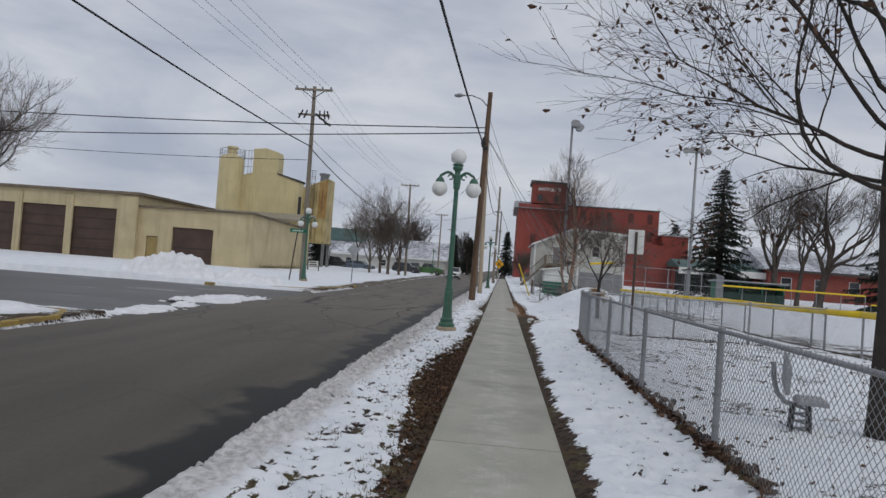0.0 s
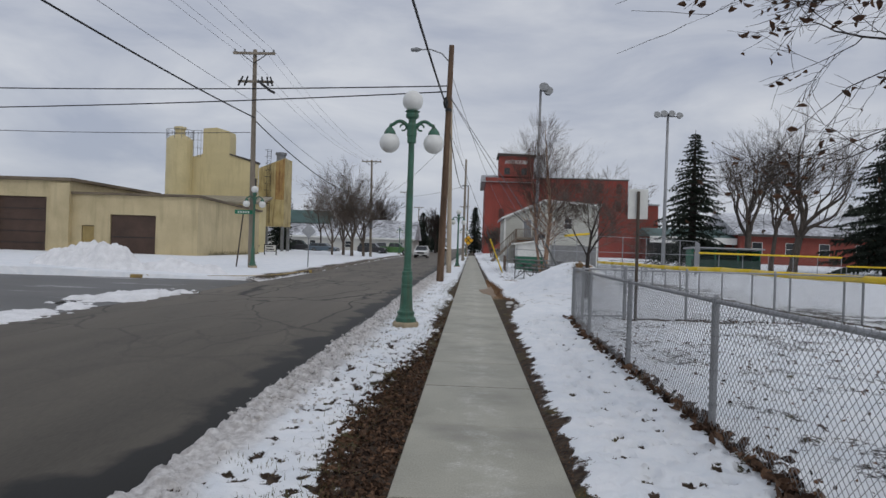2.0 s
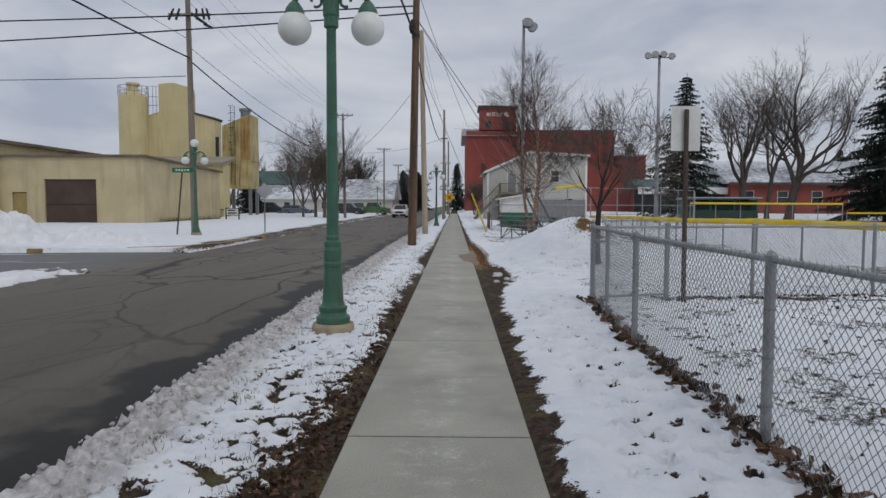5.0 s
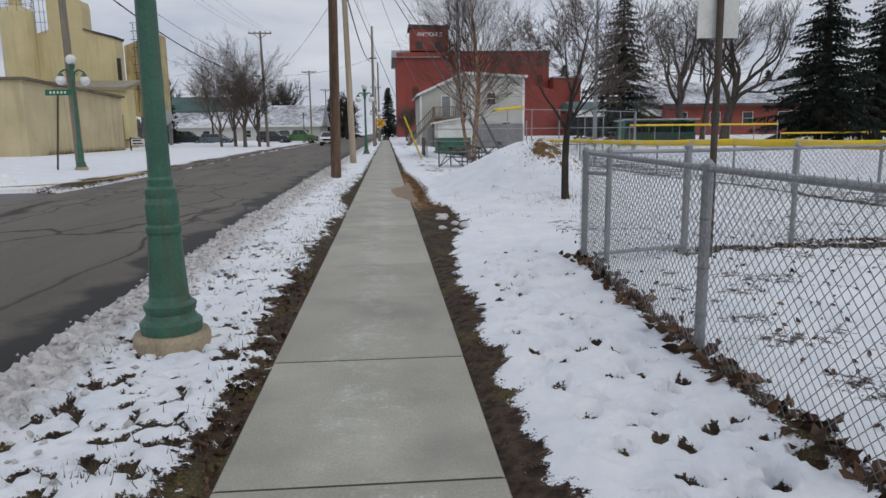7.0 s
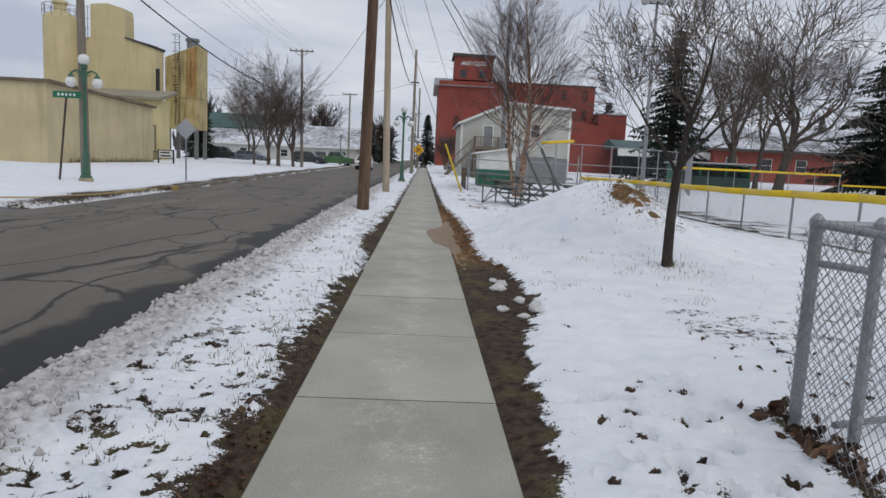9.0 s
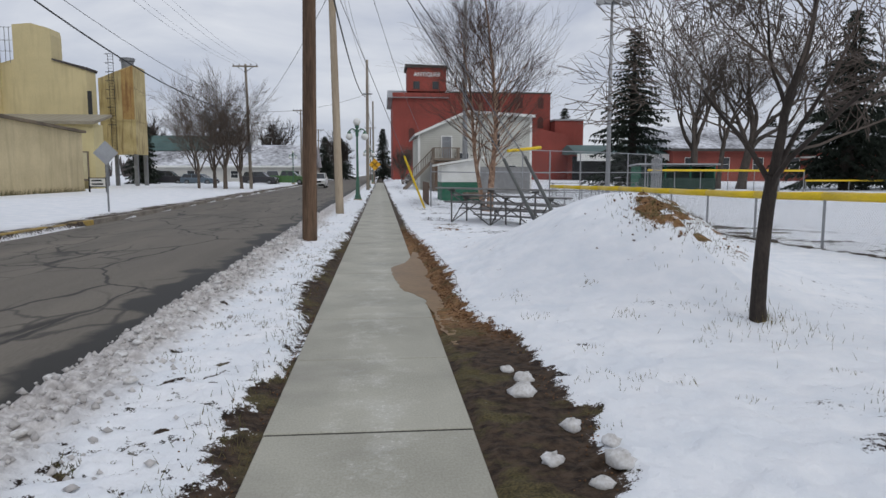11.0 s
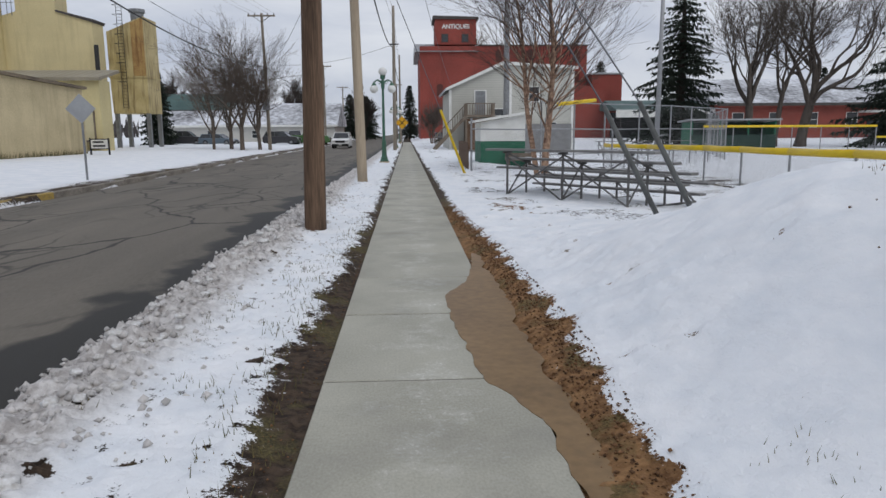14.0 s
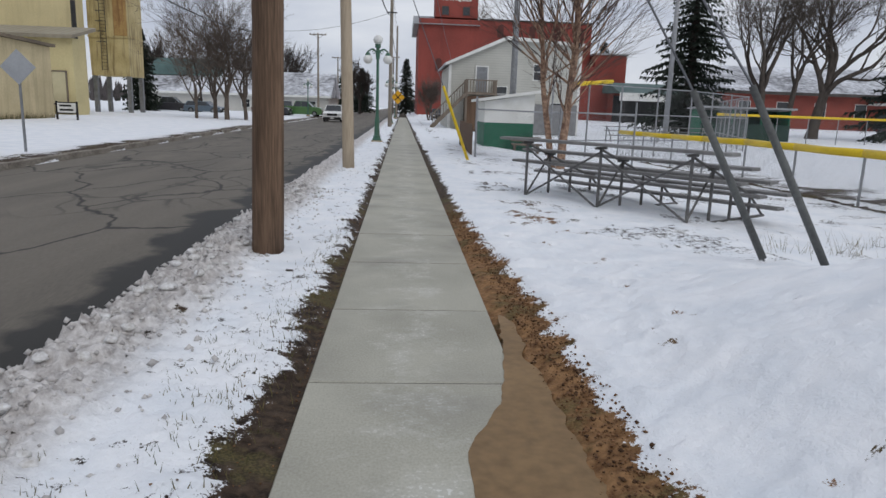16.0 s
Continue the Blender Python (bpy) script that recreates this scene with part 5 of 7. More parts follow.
# ---- street lamps ----
def lamp_post():
    """A green cast lamp post with one globe on top and two hanging from arms; stands at the origin."""
    t = thing("street_lamp", "green painted cast-iron street lamp with three white globes", "street lamp", group="green street lamps")
    part("plinth", Shape()._turn([(0.25, -0.08), (0.25, 0.09), (0.235, 0.12)], 28, (0, 0)), M_PLINTH, t, "round weathered concrete plinth", smooth=False)
    base = [(0.235, 0.12), (0.24, 0.19), (0.2, 0.22), (0.185, 0.25), (0.2, 0.285), (0.205, 0.31), (0.165, 0.335), (0.15, 0.37), (0.135, 0.6), (0.125, 0.78),
            (0.135, 0.8), (0.135, 0.83), (0.12, 0.85), (0.125, 0.9), (0.128, 0.98), (0.115, 1.02), (0.12, 1.05), (0.12, 1.08), (0.095, 1.1)]
    base = [(r * 0.84, z) for r, z in base]
    part("base", Shape()._turn(base, 20, (0, 0)), M_LAMP_GREEN, t)
    part("shaft", Shape()._turn([(0.08, 1.1), (0.083, 1.14), (0.072, 1.16), (0.056, 3.55), (0.085, 3.57), (0.085, 3.68), (0.095, 3.7), (0.095, 3.9), (0.07, 3.95)], 14, (0, 0)), M_LAMP_GREEN, t)
    part("capital", Shape()._turn([(0.07, 3.95), (0.075, 4.02), (0.12, 4.05), (0.13, 4.1), (0.11, 4.14), (0.15, 4.17), (0.10, 4.19)], 20, (0, 0)), M_LAMP_GREEN, t)
    part("globe", Shape().ball((0, 0, 4.37), 0.2, 24, 14), M_GLOBE, t, "white frosted globe", smooth=True)
    for sx in (-1, 1):
        pts = [(sx * (0.06 + 0.38 * k / 10), 0, 3.86 + 0.11 * math.sin(math.pi * min(1, k / 9)) + 0.02 * k / 10) for k in range(9)] + [(sx * 0.41, 0, 3.9), (sx * 0.425, 0, 3.84)]
        arm = part("arm", Shape().tube(pts, [0.045, 0.042, 0.038, 0.036, 0.034, 0.034, 0.034, 0.034, 0.034, 0.035, 0.035], 8), M_LAMP_GREEN, t, smooth=True)
        part("scroll", Shape().tube([(sx * (0.17 + 0.06 * math.cos(a)), 0, 3.86 + 0.06 * math.sin(a)) for a in np.linspace(0, 5.2, 12)], 0.018, 6), M_LAMP_GREEN, arm)
        part("fitter", Shape()._turn([(0.04, 3.86), (0.06, 3.84), (0.10, 3.78), (0.115, 3.74), (0.115, 3.71)][::-1], 18, (sx * 0.425, 0)), M_LAMP_GREEN, arm)
        part("globe", Shape().ball((sx * 0.425, 0, 3.56), 0.195, 24, 14), M_GLOBE, t, "white frosted globe", smooth=True)
    return t


first_lamp = lamp_post()
first_lamp.matrix_basis = pose(-1.34, 21.4, 0.02)
for x, y, z, a in ((-1.18, 62.0, 0, 0), (-12.3, 45.95, 0.08, 20), (-1.1, 96.0, 0.0, 0), (-1.0, 125, 0.2, 0), (-11.9, 120, 0.2, 0)):
    copy_thing(first_lamp, pose(x, y, z, 0, 0, a))


# ---- utility poles and wires ----
def utility_pole(name, base, top, r0, r1, mat, label):
    t = thing(name, label, "utility pole")
    n = 14
    b, e = Vector(base), Vector(top)
    pts = [b + (e - b) * k / n for k in range(n + 1)]
    part("shaft", Shape().tube(pts, [r0 + (r1 - r0) * k / n for k in range(n + 1)], 14), mat, t, smooth=True)
    return t


p1 = utility_pole("utility_pole", (-1.47, 38.6, -0.1), (-1.28, 38.6, 10.55), 0.165, 0.115, M_POLE, "dark brown weathered wooden utility pole beside the road")
ar = part("light_arm", Shape().tube([(-1.3, 38.6, 9.75), (-1.7, 38.5, 10.15), (-2.2, 38.4, 10.3), (-2.65, 38.3, 10.25)], 0.03, 6), M_GALV, p1)
part("luminaire", Shape().tube([(-2.6, 38.3, 10.26), (-2.8, 38.27, 10.24), (-3.05, 38.2, 10.2)], [0.04, 0.11, 0.07], 8), M_STEEL_GREY, ar, "grey street light head")
part("insulator", Shape().tube([(-1.45, 38.4, 8.2), (-1.45, 38.3, 7.95), (-1.45, 38.3, 7.7)], [0.05, 0.12, 0.07], 8), M_BLACK, p1)
part("pole_band", Shape()._turn([(0.15, 7.6), (0.15, 7.75)], 12, (-1.33, 38.6)), M_DARK, p1)
p2 = utility_pole("utility_pole", (-1.4, 48.7, -0.1), (-1.62, 48.7, 10.4), 0.15, 0.11, M_POLE_PALE, "pale newer wooden utility pole beside the road")
p3 = utility_pole("utility_pole", (-1.05, 86, -0.2), (-1.0, 86, 11.6), 0.16, 0.11, M_POLE_GREY, "grey wooden utility pole beside the road")
part("insulator", Shape().tube([(-1.4, 85.9, 8.6), (-0.6, 85.9, 8.6)], 0.05, 6), M_DARK, p3)
p4 = utility_pole("utility_pole", (-0.9, 125, 0), (-0.9, 125, 12), 0.16, 0.11, M_POLE_GREY, "grey wooden utility pole far down the road")


def tee_pole(x, y, z, h, tilt, transformer, label):
    t = utility_pole("utility_pole", (x, y, z), (x + tilt, y, z + h), 0.17, 0.11, M_POLE_GREY, label)
    arm = part("crossarm", Shape().box(x + tilt - 1.2, x + tilt + 1.2, y - 0.2, y - 0.09, z + h - 0.3, z + h - 0.17), M_POLE_GREY, t)
    for dx in (-1.1, -0.55, 0.55, 1.1):
        part("insulator", Shape()._turn([(0.04, z + h - 0.17), (0.06, z + h - 0.1), (0.05, z + h - 0.02), (0.02, z + h)], 8, (x + tilt + dx, y - 0.14)), M_STEEL_GREY, arm)
    part("brace", Shape().tube([(x + tilt - 0.7, y - 0.15, z + h - 0.3), (x + tilt, y - 0.15, z + h - 0.8), (x + tilt + 0.7, y - 0.15, z + h - 0.3)], 0.03, 4), M_DARK, t)
    if transformer:
        arm = part("switch_rack", Shape().box(x - 1.0, x + 1.0, y - 0.25, y - 0.12, z + h - 1.9, z + h - 1.78), M_POLE_GREY, t)
        for dx in (-0.95, -0.6, 0.4, 0.75, 1.0):
            part("cutout", Shape().tube([(x + dx, y - 0.3, z + h - 2.1), (x + dx * 0.8 + 0.1, y - 0.4, z + h - 1.6)], [0.06, 0.05], 6), M_DARK, arm)
        for k in range(3):
            part("arrester", Shape().tube([(x + 0.15 + 0.3 * k, y - 0.3, z + h - 1.8 - 0.25 * k), (x + 0.55 + 0.3 * k, y - 0.35, z + h - 2.1 - 0.2 * k)], 0.07, 6), M_DARK, arm)
    return t


tee_pole(-12.57, 46.5, 0.0, 12.4, -0.15, True, "grey wooden utility pole with crossarm and switchgear")
tp = tee_pole(-12.5, 92, -0.1, 12.1, -0.2, False, "grey wooden utility pole with a crossarm")
part("transformer_box", Shape().box(-12.9, -12.3, 91.5, 91.8, 3.6, 4.6), M_STEEL_GREY, tp)
for x, y, h in ((-12.4, 135, 11.5), (-13.2, 175, 11), (-2.0, 175, 11.5), (-14, 230, 11)):
    tee_pole(x, y, 0.2, h, 0.0, False, "far grey wooden utility pole with a crossarm")


def wire(a, b, sag, r, mat, label, n=24):
    a, b = Vector(a), Vector(b)
    pts = [a + (b - a) * k / n - Vector((0, 0, sag * 4 * (k / n) * (1 - k / n))) for k in range(n + 1)]
    return tagged(part("overhead_wire", Shape().tube(pts, r, 5), mat), label, "cable")


BLACK_WIRE, GREY_WIRE = "thick black overhead cable strung between the poles", "thin grey overhead power line"
wire((-1.42, 38.4, 7.8), (-2.3, -6, 8.2), 0.6, 0.035, M_CABLE, BLACK_WIRE)
wire((-1.42, 38.75, 7.75), (-1.1, 86, 8.4), 1.3, 0.03, M_CABLE, BLACK_WIRE)
wire((-1.1, 86, 8.3), (-0.9, 125, 8.5), 0.8, 0.03, M_CABLE, BLACK_WIRE)
wire((-12.62, 46.40, 8.55), (-11.5, -8, 9.0), 0.7, 0.035, M_CABLE, BLACK_WIRE)
wire((-12.67, 46.60, 8.45), (-12.5, 92, 7.4), 1.2, 0.035, M_CABLE, BLACK_WIRE)
wire((-12.5, 92, 7.4), (-12.4, 135, 7.6), 0.8, 0.03, M_CABLE, BLACK_WIRE)
wire((-12.62, 46.40, 9.41), (-11.6, -8, 10.1), 0.6, 0.012, M_CABLE_THIN, GREY_WIRE)
wire((-12.67, 46.60, 9.09), (-12.5, 92, 8.4), 0.9, 0.015, M_CABLE_THIN, GREY_WIRE)
for dx in (-1.1, -0.55, 0.55, 1.1):
    wire((-12.72 + dx, 46.35, 12.35), (-11.5 + dx, -8, 12.0), 0.6, 0.008, M_CABLE_THIN, GREY_WIRE)
    wire((-12.72 + dx, 46.35, 12.35), (-12.7 + dx, 91.9, 12.0), 0.9, 0.008, M_CABLE_THIN, GREY_WIRE)
wire((-1.4, 38.6, 8.75), (-48, 41, 8.9), 0.4, 0.028, M_CABLE, "black overhead cable crossing the street")
wire((-1.4, 38.6, 8.5), (-48, 41, 7.2), 0.4, 0.028, M_CABLE, "black overhead cable crossing the street")
wire((-12.82, 46.40, 7.70), (-48, 42, 7.6), 0.5, 0.018, M_CABLE, "black overhead cable towards the workshop")
wire((-1.3, 38.6, 9.4), (3.9, 89.7, 5.6), 0.7, 0.012, M_CABLE_THIN, GREY_WIRE)
wire((-1.05, 86, 8.6), (-12.5, 92, 7.6), 0.6, 0.014, M_CABLE_THIN, GREY_WIRE)
wire((-1.55, 48.7, 8.0), (-12.5, 92, 7.2), 0.8, 0.012, M_CABLE_THIN, GREY_WIRE)
for z in (11.4, 10.6):
    wire((-1.0, 86, z), (-0.9, 125, z + 0.3), 0.8, 0.01, M_CABLE_THIN, GREY_WIRE)
    wire((-1.0, 86, z), (-1.6, 48.7, z - 0.9), 0.8, 0.01, M_CABLE_THIN, GREY_WIRE)


# ---- field light masts ----
def light_mast(x, y, z, h, r, heads, label):
    t = thing("field_light_mast", label, "light mast")
    part("mast", Shape().tube([(x, y, z), (x, y, z + h)], [r, r * 0.55], 12), M_GALV, t, smooth=True)
    for dx, dz in heads:
        part("floodlight", Shape().tube([(x + dx, y - 0.3, z + h + dz + 0.15), (x + dx, y, z + h + dz), (x + dx, y + 0.25, z + h + dz - 0.1)], [0.42, 0.3, 0.08], 10), M_STEEL_GREY, t, "grey floodlight head")
    if len(heads) > 2:
        part("crossbar", Shape().box(x + min(d for d, _ in heads), x + max(d for d, _ in heads), y - 0.06, y + 0.06, z + h - 0.4, z + h - 0.28), M_GALV, t)
    return t


m1 = light_mast(5.15, 64.6, -0.3, 15.4, 0.17, ((0.25, -0.3), (0.6, -0.6)), "tall grey steel field light mast")
light_mast(22.6, 90, -0.5, 18.7, 0.24, ((-1.3, -0.3), (-0.5, -0.15), (0.4, -0.15), (1.3, -0.35)), "tall grey steel field light mast with four lamps")
light_mast(62, 150, 0, 20, 0.24, ((-1.3, -0.3), (-0.5, -0.15), (0.4, -0.15), (1.3, -0.35)), "far grey steel field light mast")


def guy_guard(base, top, r, mat, wire_to, label):
    t = thing("guy_wire", label, "guy wire")
    b, e = Vector(base), Vector(top)
    part("guard", Shape().tube([b, b + (e - b) * 0.5, e], [r, r, r * 0.9], 8), mat, t, smooth=True)
    part("strand", Shape().tube([b - (e - b).normalized() * 0.2, e, Vector(wire_to)], 0.012, 5), M_CABLE_THIN, t)


GUARD = material("grey_guy_guard", (0.13, 0.135, 0.13), (0.08, 0.082, 0.08), 0.55, scale=3, fine=30)
for bx, by, bz in ((3.54, 38.0, 0.2), (3.9, 37.55, 0.24)):
    b0 = Vector((bx, by, bz))
    guy_guard(b0, b0 + Vector((-0.82, 0.18, 1.62)), 0.04, GUARD, (-1.38, 38.5, 8.4), "dark grey guy wire guard slanting up from the snow")
guy_guard((1.98, 52.5, -0.05), (1.05, 51.3, 2.2), 0.045, M_YELLOW_CAP, (-1.55, 48.75, 8.3), "yellow plastic guy wire guard")


# ---- signs ----
def sign_board(x, y):
    t = thing("sign_post", "white rectangular sign on a dark brown post", "sign")
    part("post", Shape().tube([(x, y, -0.15), (x - 0.02, y, 3.0)], 0.036, 10), M_SIGNPOST, t)
    part("panel", Shape().slab(x - 0.23, x + 0.21, y + 0.05, y + 0.065, 2.38, 3.06, 0.004), M_SIGN_WHITE, t, "plain white back of a sign panel")


sign_board(3.64, 23.9)


def diamond_sign(x, y, z, size, h, mat, back=True, mark=False):
    t = thing("warning_sign", "yellow diamond warning sign with a black cross" if mark else "diamond road sign showing its bare metal back", "sign")
    part("post", Shape().box(x - 0.03, x + 0.03, y, y + 0.04, z - 0.2, h + 0.35), M_STEEL_GREY if not mark else M_SIGNPOST, t)
    s = size / 2 * 1.414
    p = part("panel", Shape().prism([(x - s, h), (x, h - s), (x + s, h), (x, h + s)], y - 0.02, y - 0.003), mat, t)
    if mark:
        for k in (-1, 1):
            part("cross_bar", Shape().prism([(x - k * s * 0.45 - 0.06, h - s * 0.45), (x - k * s * 0.45 + 0.06, h - s * 0.45), (x + k * s * 0.45 + 0.06, h + s * 0.45), (x + k * s * 0.45 - 0.06, h + s * 0.45)], y - 0.03 - 0.004 * (k > 0), y - 0.021), M_BLACK, p)


diamond_sign(-10.42, 51.1, 0, 0.66, 2.3, M_SIGN_BACK)
diamond_sign(-0.55, 104, 0, 1.0, 2.6, M_SIGN_YELLOW, mark=True)


def street_name_sign(x, y):
    t = thing("street_name_sign", "green street name sign on a leaning dark post", "sign")
    part("post", Shape().tube([(x, y, -0.1), (x + 0.32, y, 3.05)], 0.04, 8), M_SIGNPOST, t)
    b = part("blade", Shape().box(x - 0.15, x + 0.85, y - 0.02, y + 0.02, 3.05, 3.28), M_SIGN_GREEN, t)
    for k in range(5):
        part("letter_bar", Shape().box(x + 0.02 + 0.14 * k, x + 0.1 + 0.14 * k, y - 0.026, y - 0.021, 3.12, 3.21), M_SIGN_WHITE, b)


street_name_sign(-13.15, 45.7)


def yard_sign(x, y):
    t = thing("yard_sign", "white business sign with dark bars in a black frame", "sign")
    for dx in (-0.56, 0.56):
        part("post", Shape().box(x + dx - 0.045, x + dx + 0.045, y - 0.045, y + 0.045, -0.1, 1.3), M_BLACK, t)
    p = part("panel", Shape().box(x - 0.515, x + 0.515, y - 0.03, y + 0.03, 0.66, 1.2), M_SIGN_WHITE, t)
    for z in (0.6, 1.2):
        part("frame_bar", Shape().box(x - 0.515, x + 0.515, y - 0.04, y + 0.04, z, z + 0.06), M_BLACK, t)
    for z, w in ((1.0, 0.33), (0.76, 0.38)):
        part("text_bar", Shape().box(x - 0.4, x - 0.4 + 2 * w, y - 0.036, y - 0.031, z, z + 0.11), M_BLACK, p)


yard_sign(-19.2, 72.5)


# ---- chain-link fences ----
def chain_mesh(length, h, r, pitch=0.072):
    """Diagonal wires of a fence panel from (0,0,0) along x, woven a little in depth."""
    s = Shape()
    n = int((length + h) / pitch)
    for k in range(n):
        for sg in (-1, 1):
            x0 = -h + k * pitch if sg > 0 else k * pitch
            x1 = x0 + h if sg > 0 else x0 - h
            a, b = (x0, 0.0), (x1, h)
            if sg > 0:
                if a[0] < 0:
                    a = (0.0, -x0)
                if b[0] > length:
                    b = (length, length - x0)
            else:
                if a[0] > length:
                    a = (length, x0 - length)
                if b[0] < 0:
                    b = (0.0, x0)
            if b[1] - a[1] < 0.02:
                continue
            s.tube([(a[0], sg * r * 0.9, a[1]), (b[0], sg * r * 0.9, b[1])], r, 3, caps=False)
    for k in range(int(length / pitch)):
        x = k * pitch
        s.tube([(x, 0, h), (x + 0.012, 0, h + 0.03)], r, 3, caps=False)
    return s


def place_on(me, parent, name, a, b):
    """A panel mesh laid from a to b; it was drawn along x."""
    a, b = Vector(a), Vector(b)
    d = b - a
    yaw = math.atan2(d.y, d.x)
    sh = Matrix.Identity(4)
    sh[2][0] = d.z / math.hypot(d.x, d.y)
    return piece(name, me, parent, Matrix.Translation(a) @ Matrix.Rotation(yaw, 4, "Z") @ sh)


def fence_post(parent, x, y, z, h, r=0.03, name="post", cap=True):
    prof = [(r, -0.1), (r, h), (r * 1.15, h), (r * 1.15, h + 0.025), (r * 0.6, h + 0.05), (0.004, h + 0.06)]
    return part(name, Shape()._turn(prof, 10, (0, 0)), M_GALV, parent, m=Matrix.Translation((x, y, z)))


fence = thing("chain_link_fence", "galvanised chain-link fence along the sidewalk with leaves at its foot", "fence")
fys = [4.75 - 3.2 * k for k in range(5, 0, -1)] + [4.75, 7.95, 11.15, 14.35, 17.55, 20.75, 23.9]


def fence_x(y):
    """The fence swings out a little towards its gate."""
    return float(np.interp(y, [4, 11, 14, 18, 20.75, 23.9], [2.1, 2.08, 2.03, 2.03, 2.06, 2.24]))


panel = chain_mesh(3.2, 1.2, 0.0025).mesh("mesh_panel", M_WIRE)
for y in fys:
    fence_post(fence, fence_x(y), y, -0.02, 1.23, 0.034)
for a, b in zip(fys, fys[1:]):
    place_on(panel, fence, "mesh_panel", (fence_x(a) - 0.04, a, 0.02), (fence_x(b) - 0.04, b, 0.02))
    part("top_rail", Shape().tube([(fence_x(a), a, 1.21), (fence_x(b), b, 1.21)], 0.021, 8), M_GALV, fence)
    for z in (0.3, 0.6, 0.9):
        part("tie_wire", Shape()._turn([(0.04, z), (0.04, z + 0.012)], 8, (fence_x(a), a)), M_WIRE, fence)
fence_post(fence, 2.4, 23.62, -0.02, 1.24, 0.03)
fence_post(fence, 3.42, 24.05, -0.02, 1.26, 0.04)
part("gate_bar", Shape().tube([(2.34, 23.7, 0.16), (3.4, 24.05, 0.16)], 0.02, 8), M_GALV, fence)
part("gate_bar", Shape().tube([(2.24, 23.9, 1.0), (2.4, 23.62, 1.0)], 0.02, 8), M_GALV, fence)
cross = [(2.26, 23.92), (3.42, 24.05), (4.95, 24.5), (7.2, 25.0), (9.5, 25.4)]
for (x0, y0), (x1, y1) in zip(cross, cross[1:]):
    ln = math.hypot(x1 - x0, y1 - y0)
    me = chain_mesh(ln, 1.18, 0.0025).mesh("mesh_panel", M_WIRE)
    place_on(me, fence, "mesh_panel", (x0, y0, 0.02), (x1, y1, 0.02))
    part("top_rail", Shape().tube([(x0, y0, 1.21), (x1, y1, 1.21)], 0.021, 8), M_GALV, fence)
    fence_post(fence, x1, y1, -0.06, 1.28)


def outfield_fence():
    t = thing("outfield_fence", "chain-link outfield fence topped with a bright yellow plastic cap", "fence")
    pts = [(12.5, 8), (11.2, 13), (10.2, 18), (9.6, 23.5), (9.4, 29), (9.4, 34.5), (9.5, 40), (9.7, 45.5), (9.9, 51), (10.1, 57), (10.0, 63)]
    for (x0, y0), (x1, y1) in zip(pts, pts[1:]):
        z0, z1 = land_z(x0, y0), land_z(x1, y1)
        for u in (0.0, 0.5):
            a = (x0 + (x1 - x0) * u, y0 + (y1 - y0) * u, z0 + (z1 - z0) * u)
            b = (x0 + (x1 - x0) * (u + 0.5), y0 + (y1 - y0) * (u + 0.5), z0 + (z1 - z0) * (u + 0.5))
            ln = math.hypot(b[0] - a[0], b[1] - a[1])
            me = chain_mesh(ln, 1.15, 0.0024).mesh("mesh_panel", M_WIRE)
            place_on(me, t, "mesh_panel", a, b)
            fence_post(t, a[0], a[1], a[2], 1.1)
            av, bv = Vector(a), Vector(b)
            up = Vector((0, 0, 1.13))
            part("cap", Shape().tube([av + up, (av + bv) / 2 + up - Vector((0, 0, 0.012)), bv + up], [0.095, 0.09, 0.095], 8), M_YELLOW_CAP, t, "yellow plastic cap", smooth=True)


outfield_fence()


def backstop():
    t = thing("backstop_fence", "tall grey chain-link backstop fence with pipe rails", "fence")
    runs = [((6.2, 60.5), (10.0, 63.2)), ((10.0, 63.2), (14.5, 66)), ((14.5, 66), (20.5, 72)), ((20.5, 72), (26.2, 88))]
    for (x0, y0), (x1, y1) in runs:
        ln = math.hypot(x1 - x0, y1 - y0)
        n = max(1, round(ln / 3))
        for k in range(n):
            a = (x0 + (x1 - x0) * k / n, y0 + (y1 - y0) * k / n)
            b = (x0 + (x1 - x0) * (k + 1) / n, y0 + (y1 - y0) * (k + 1) / n)
            part("post", Shape().tube([(*a, -0.6), (*a, 2.9)], 0.04, 8), M_GALV, t)
            for z in (0.4, 1.6, 2.85):
                part("rail", Shape().tube([(*a, z), (*b, z)], 0.025, 6), M_GALV, t)
            me = chain_mesh(math.hypot(b[0] - a[0], b[1] - a[1]), 3.2, 0.0017, 0.16).mesh("mesh_panel", M_WIRE)
            place_on(me, t, "mesh_panel", (*a, -0.4), (*b, -0.4))
    part("cap", Shape().tube([(7.0, 60.6, 2.75), (9.2, 62.2, 3.0)], 0.09, 8), M_YELLOW_CAP, t, "yellow plastic cap")


backstop()


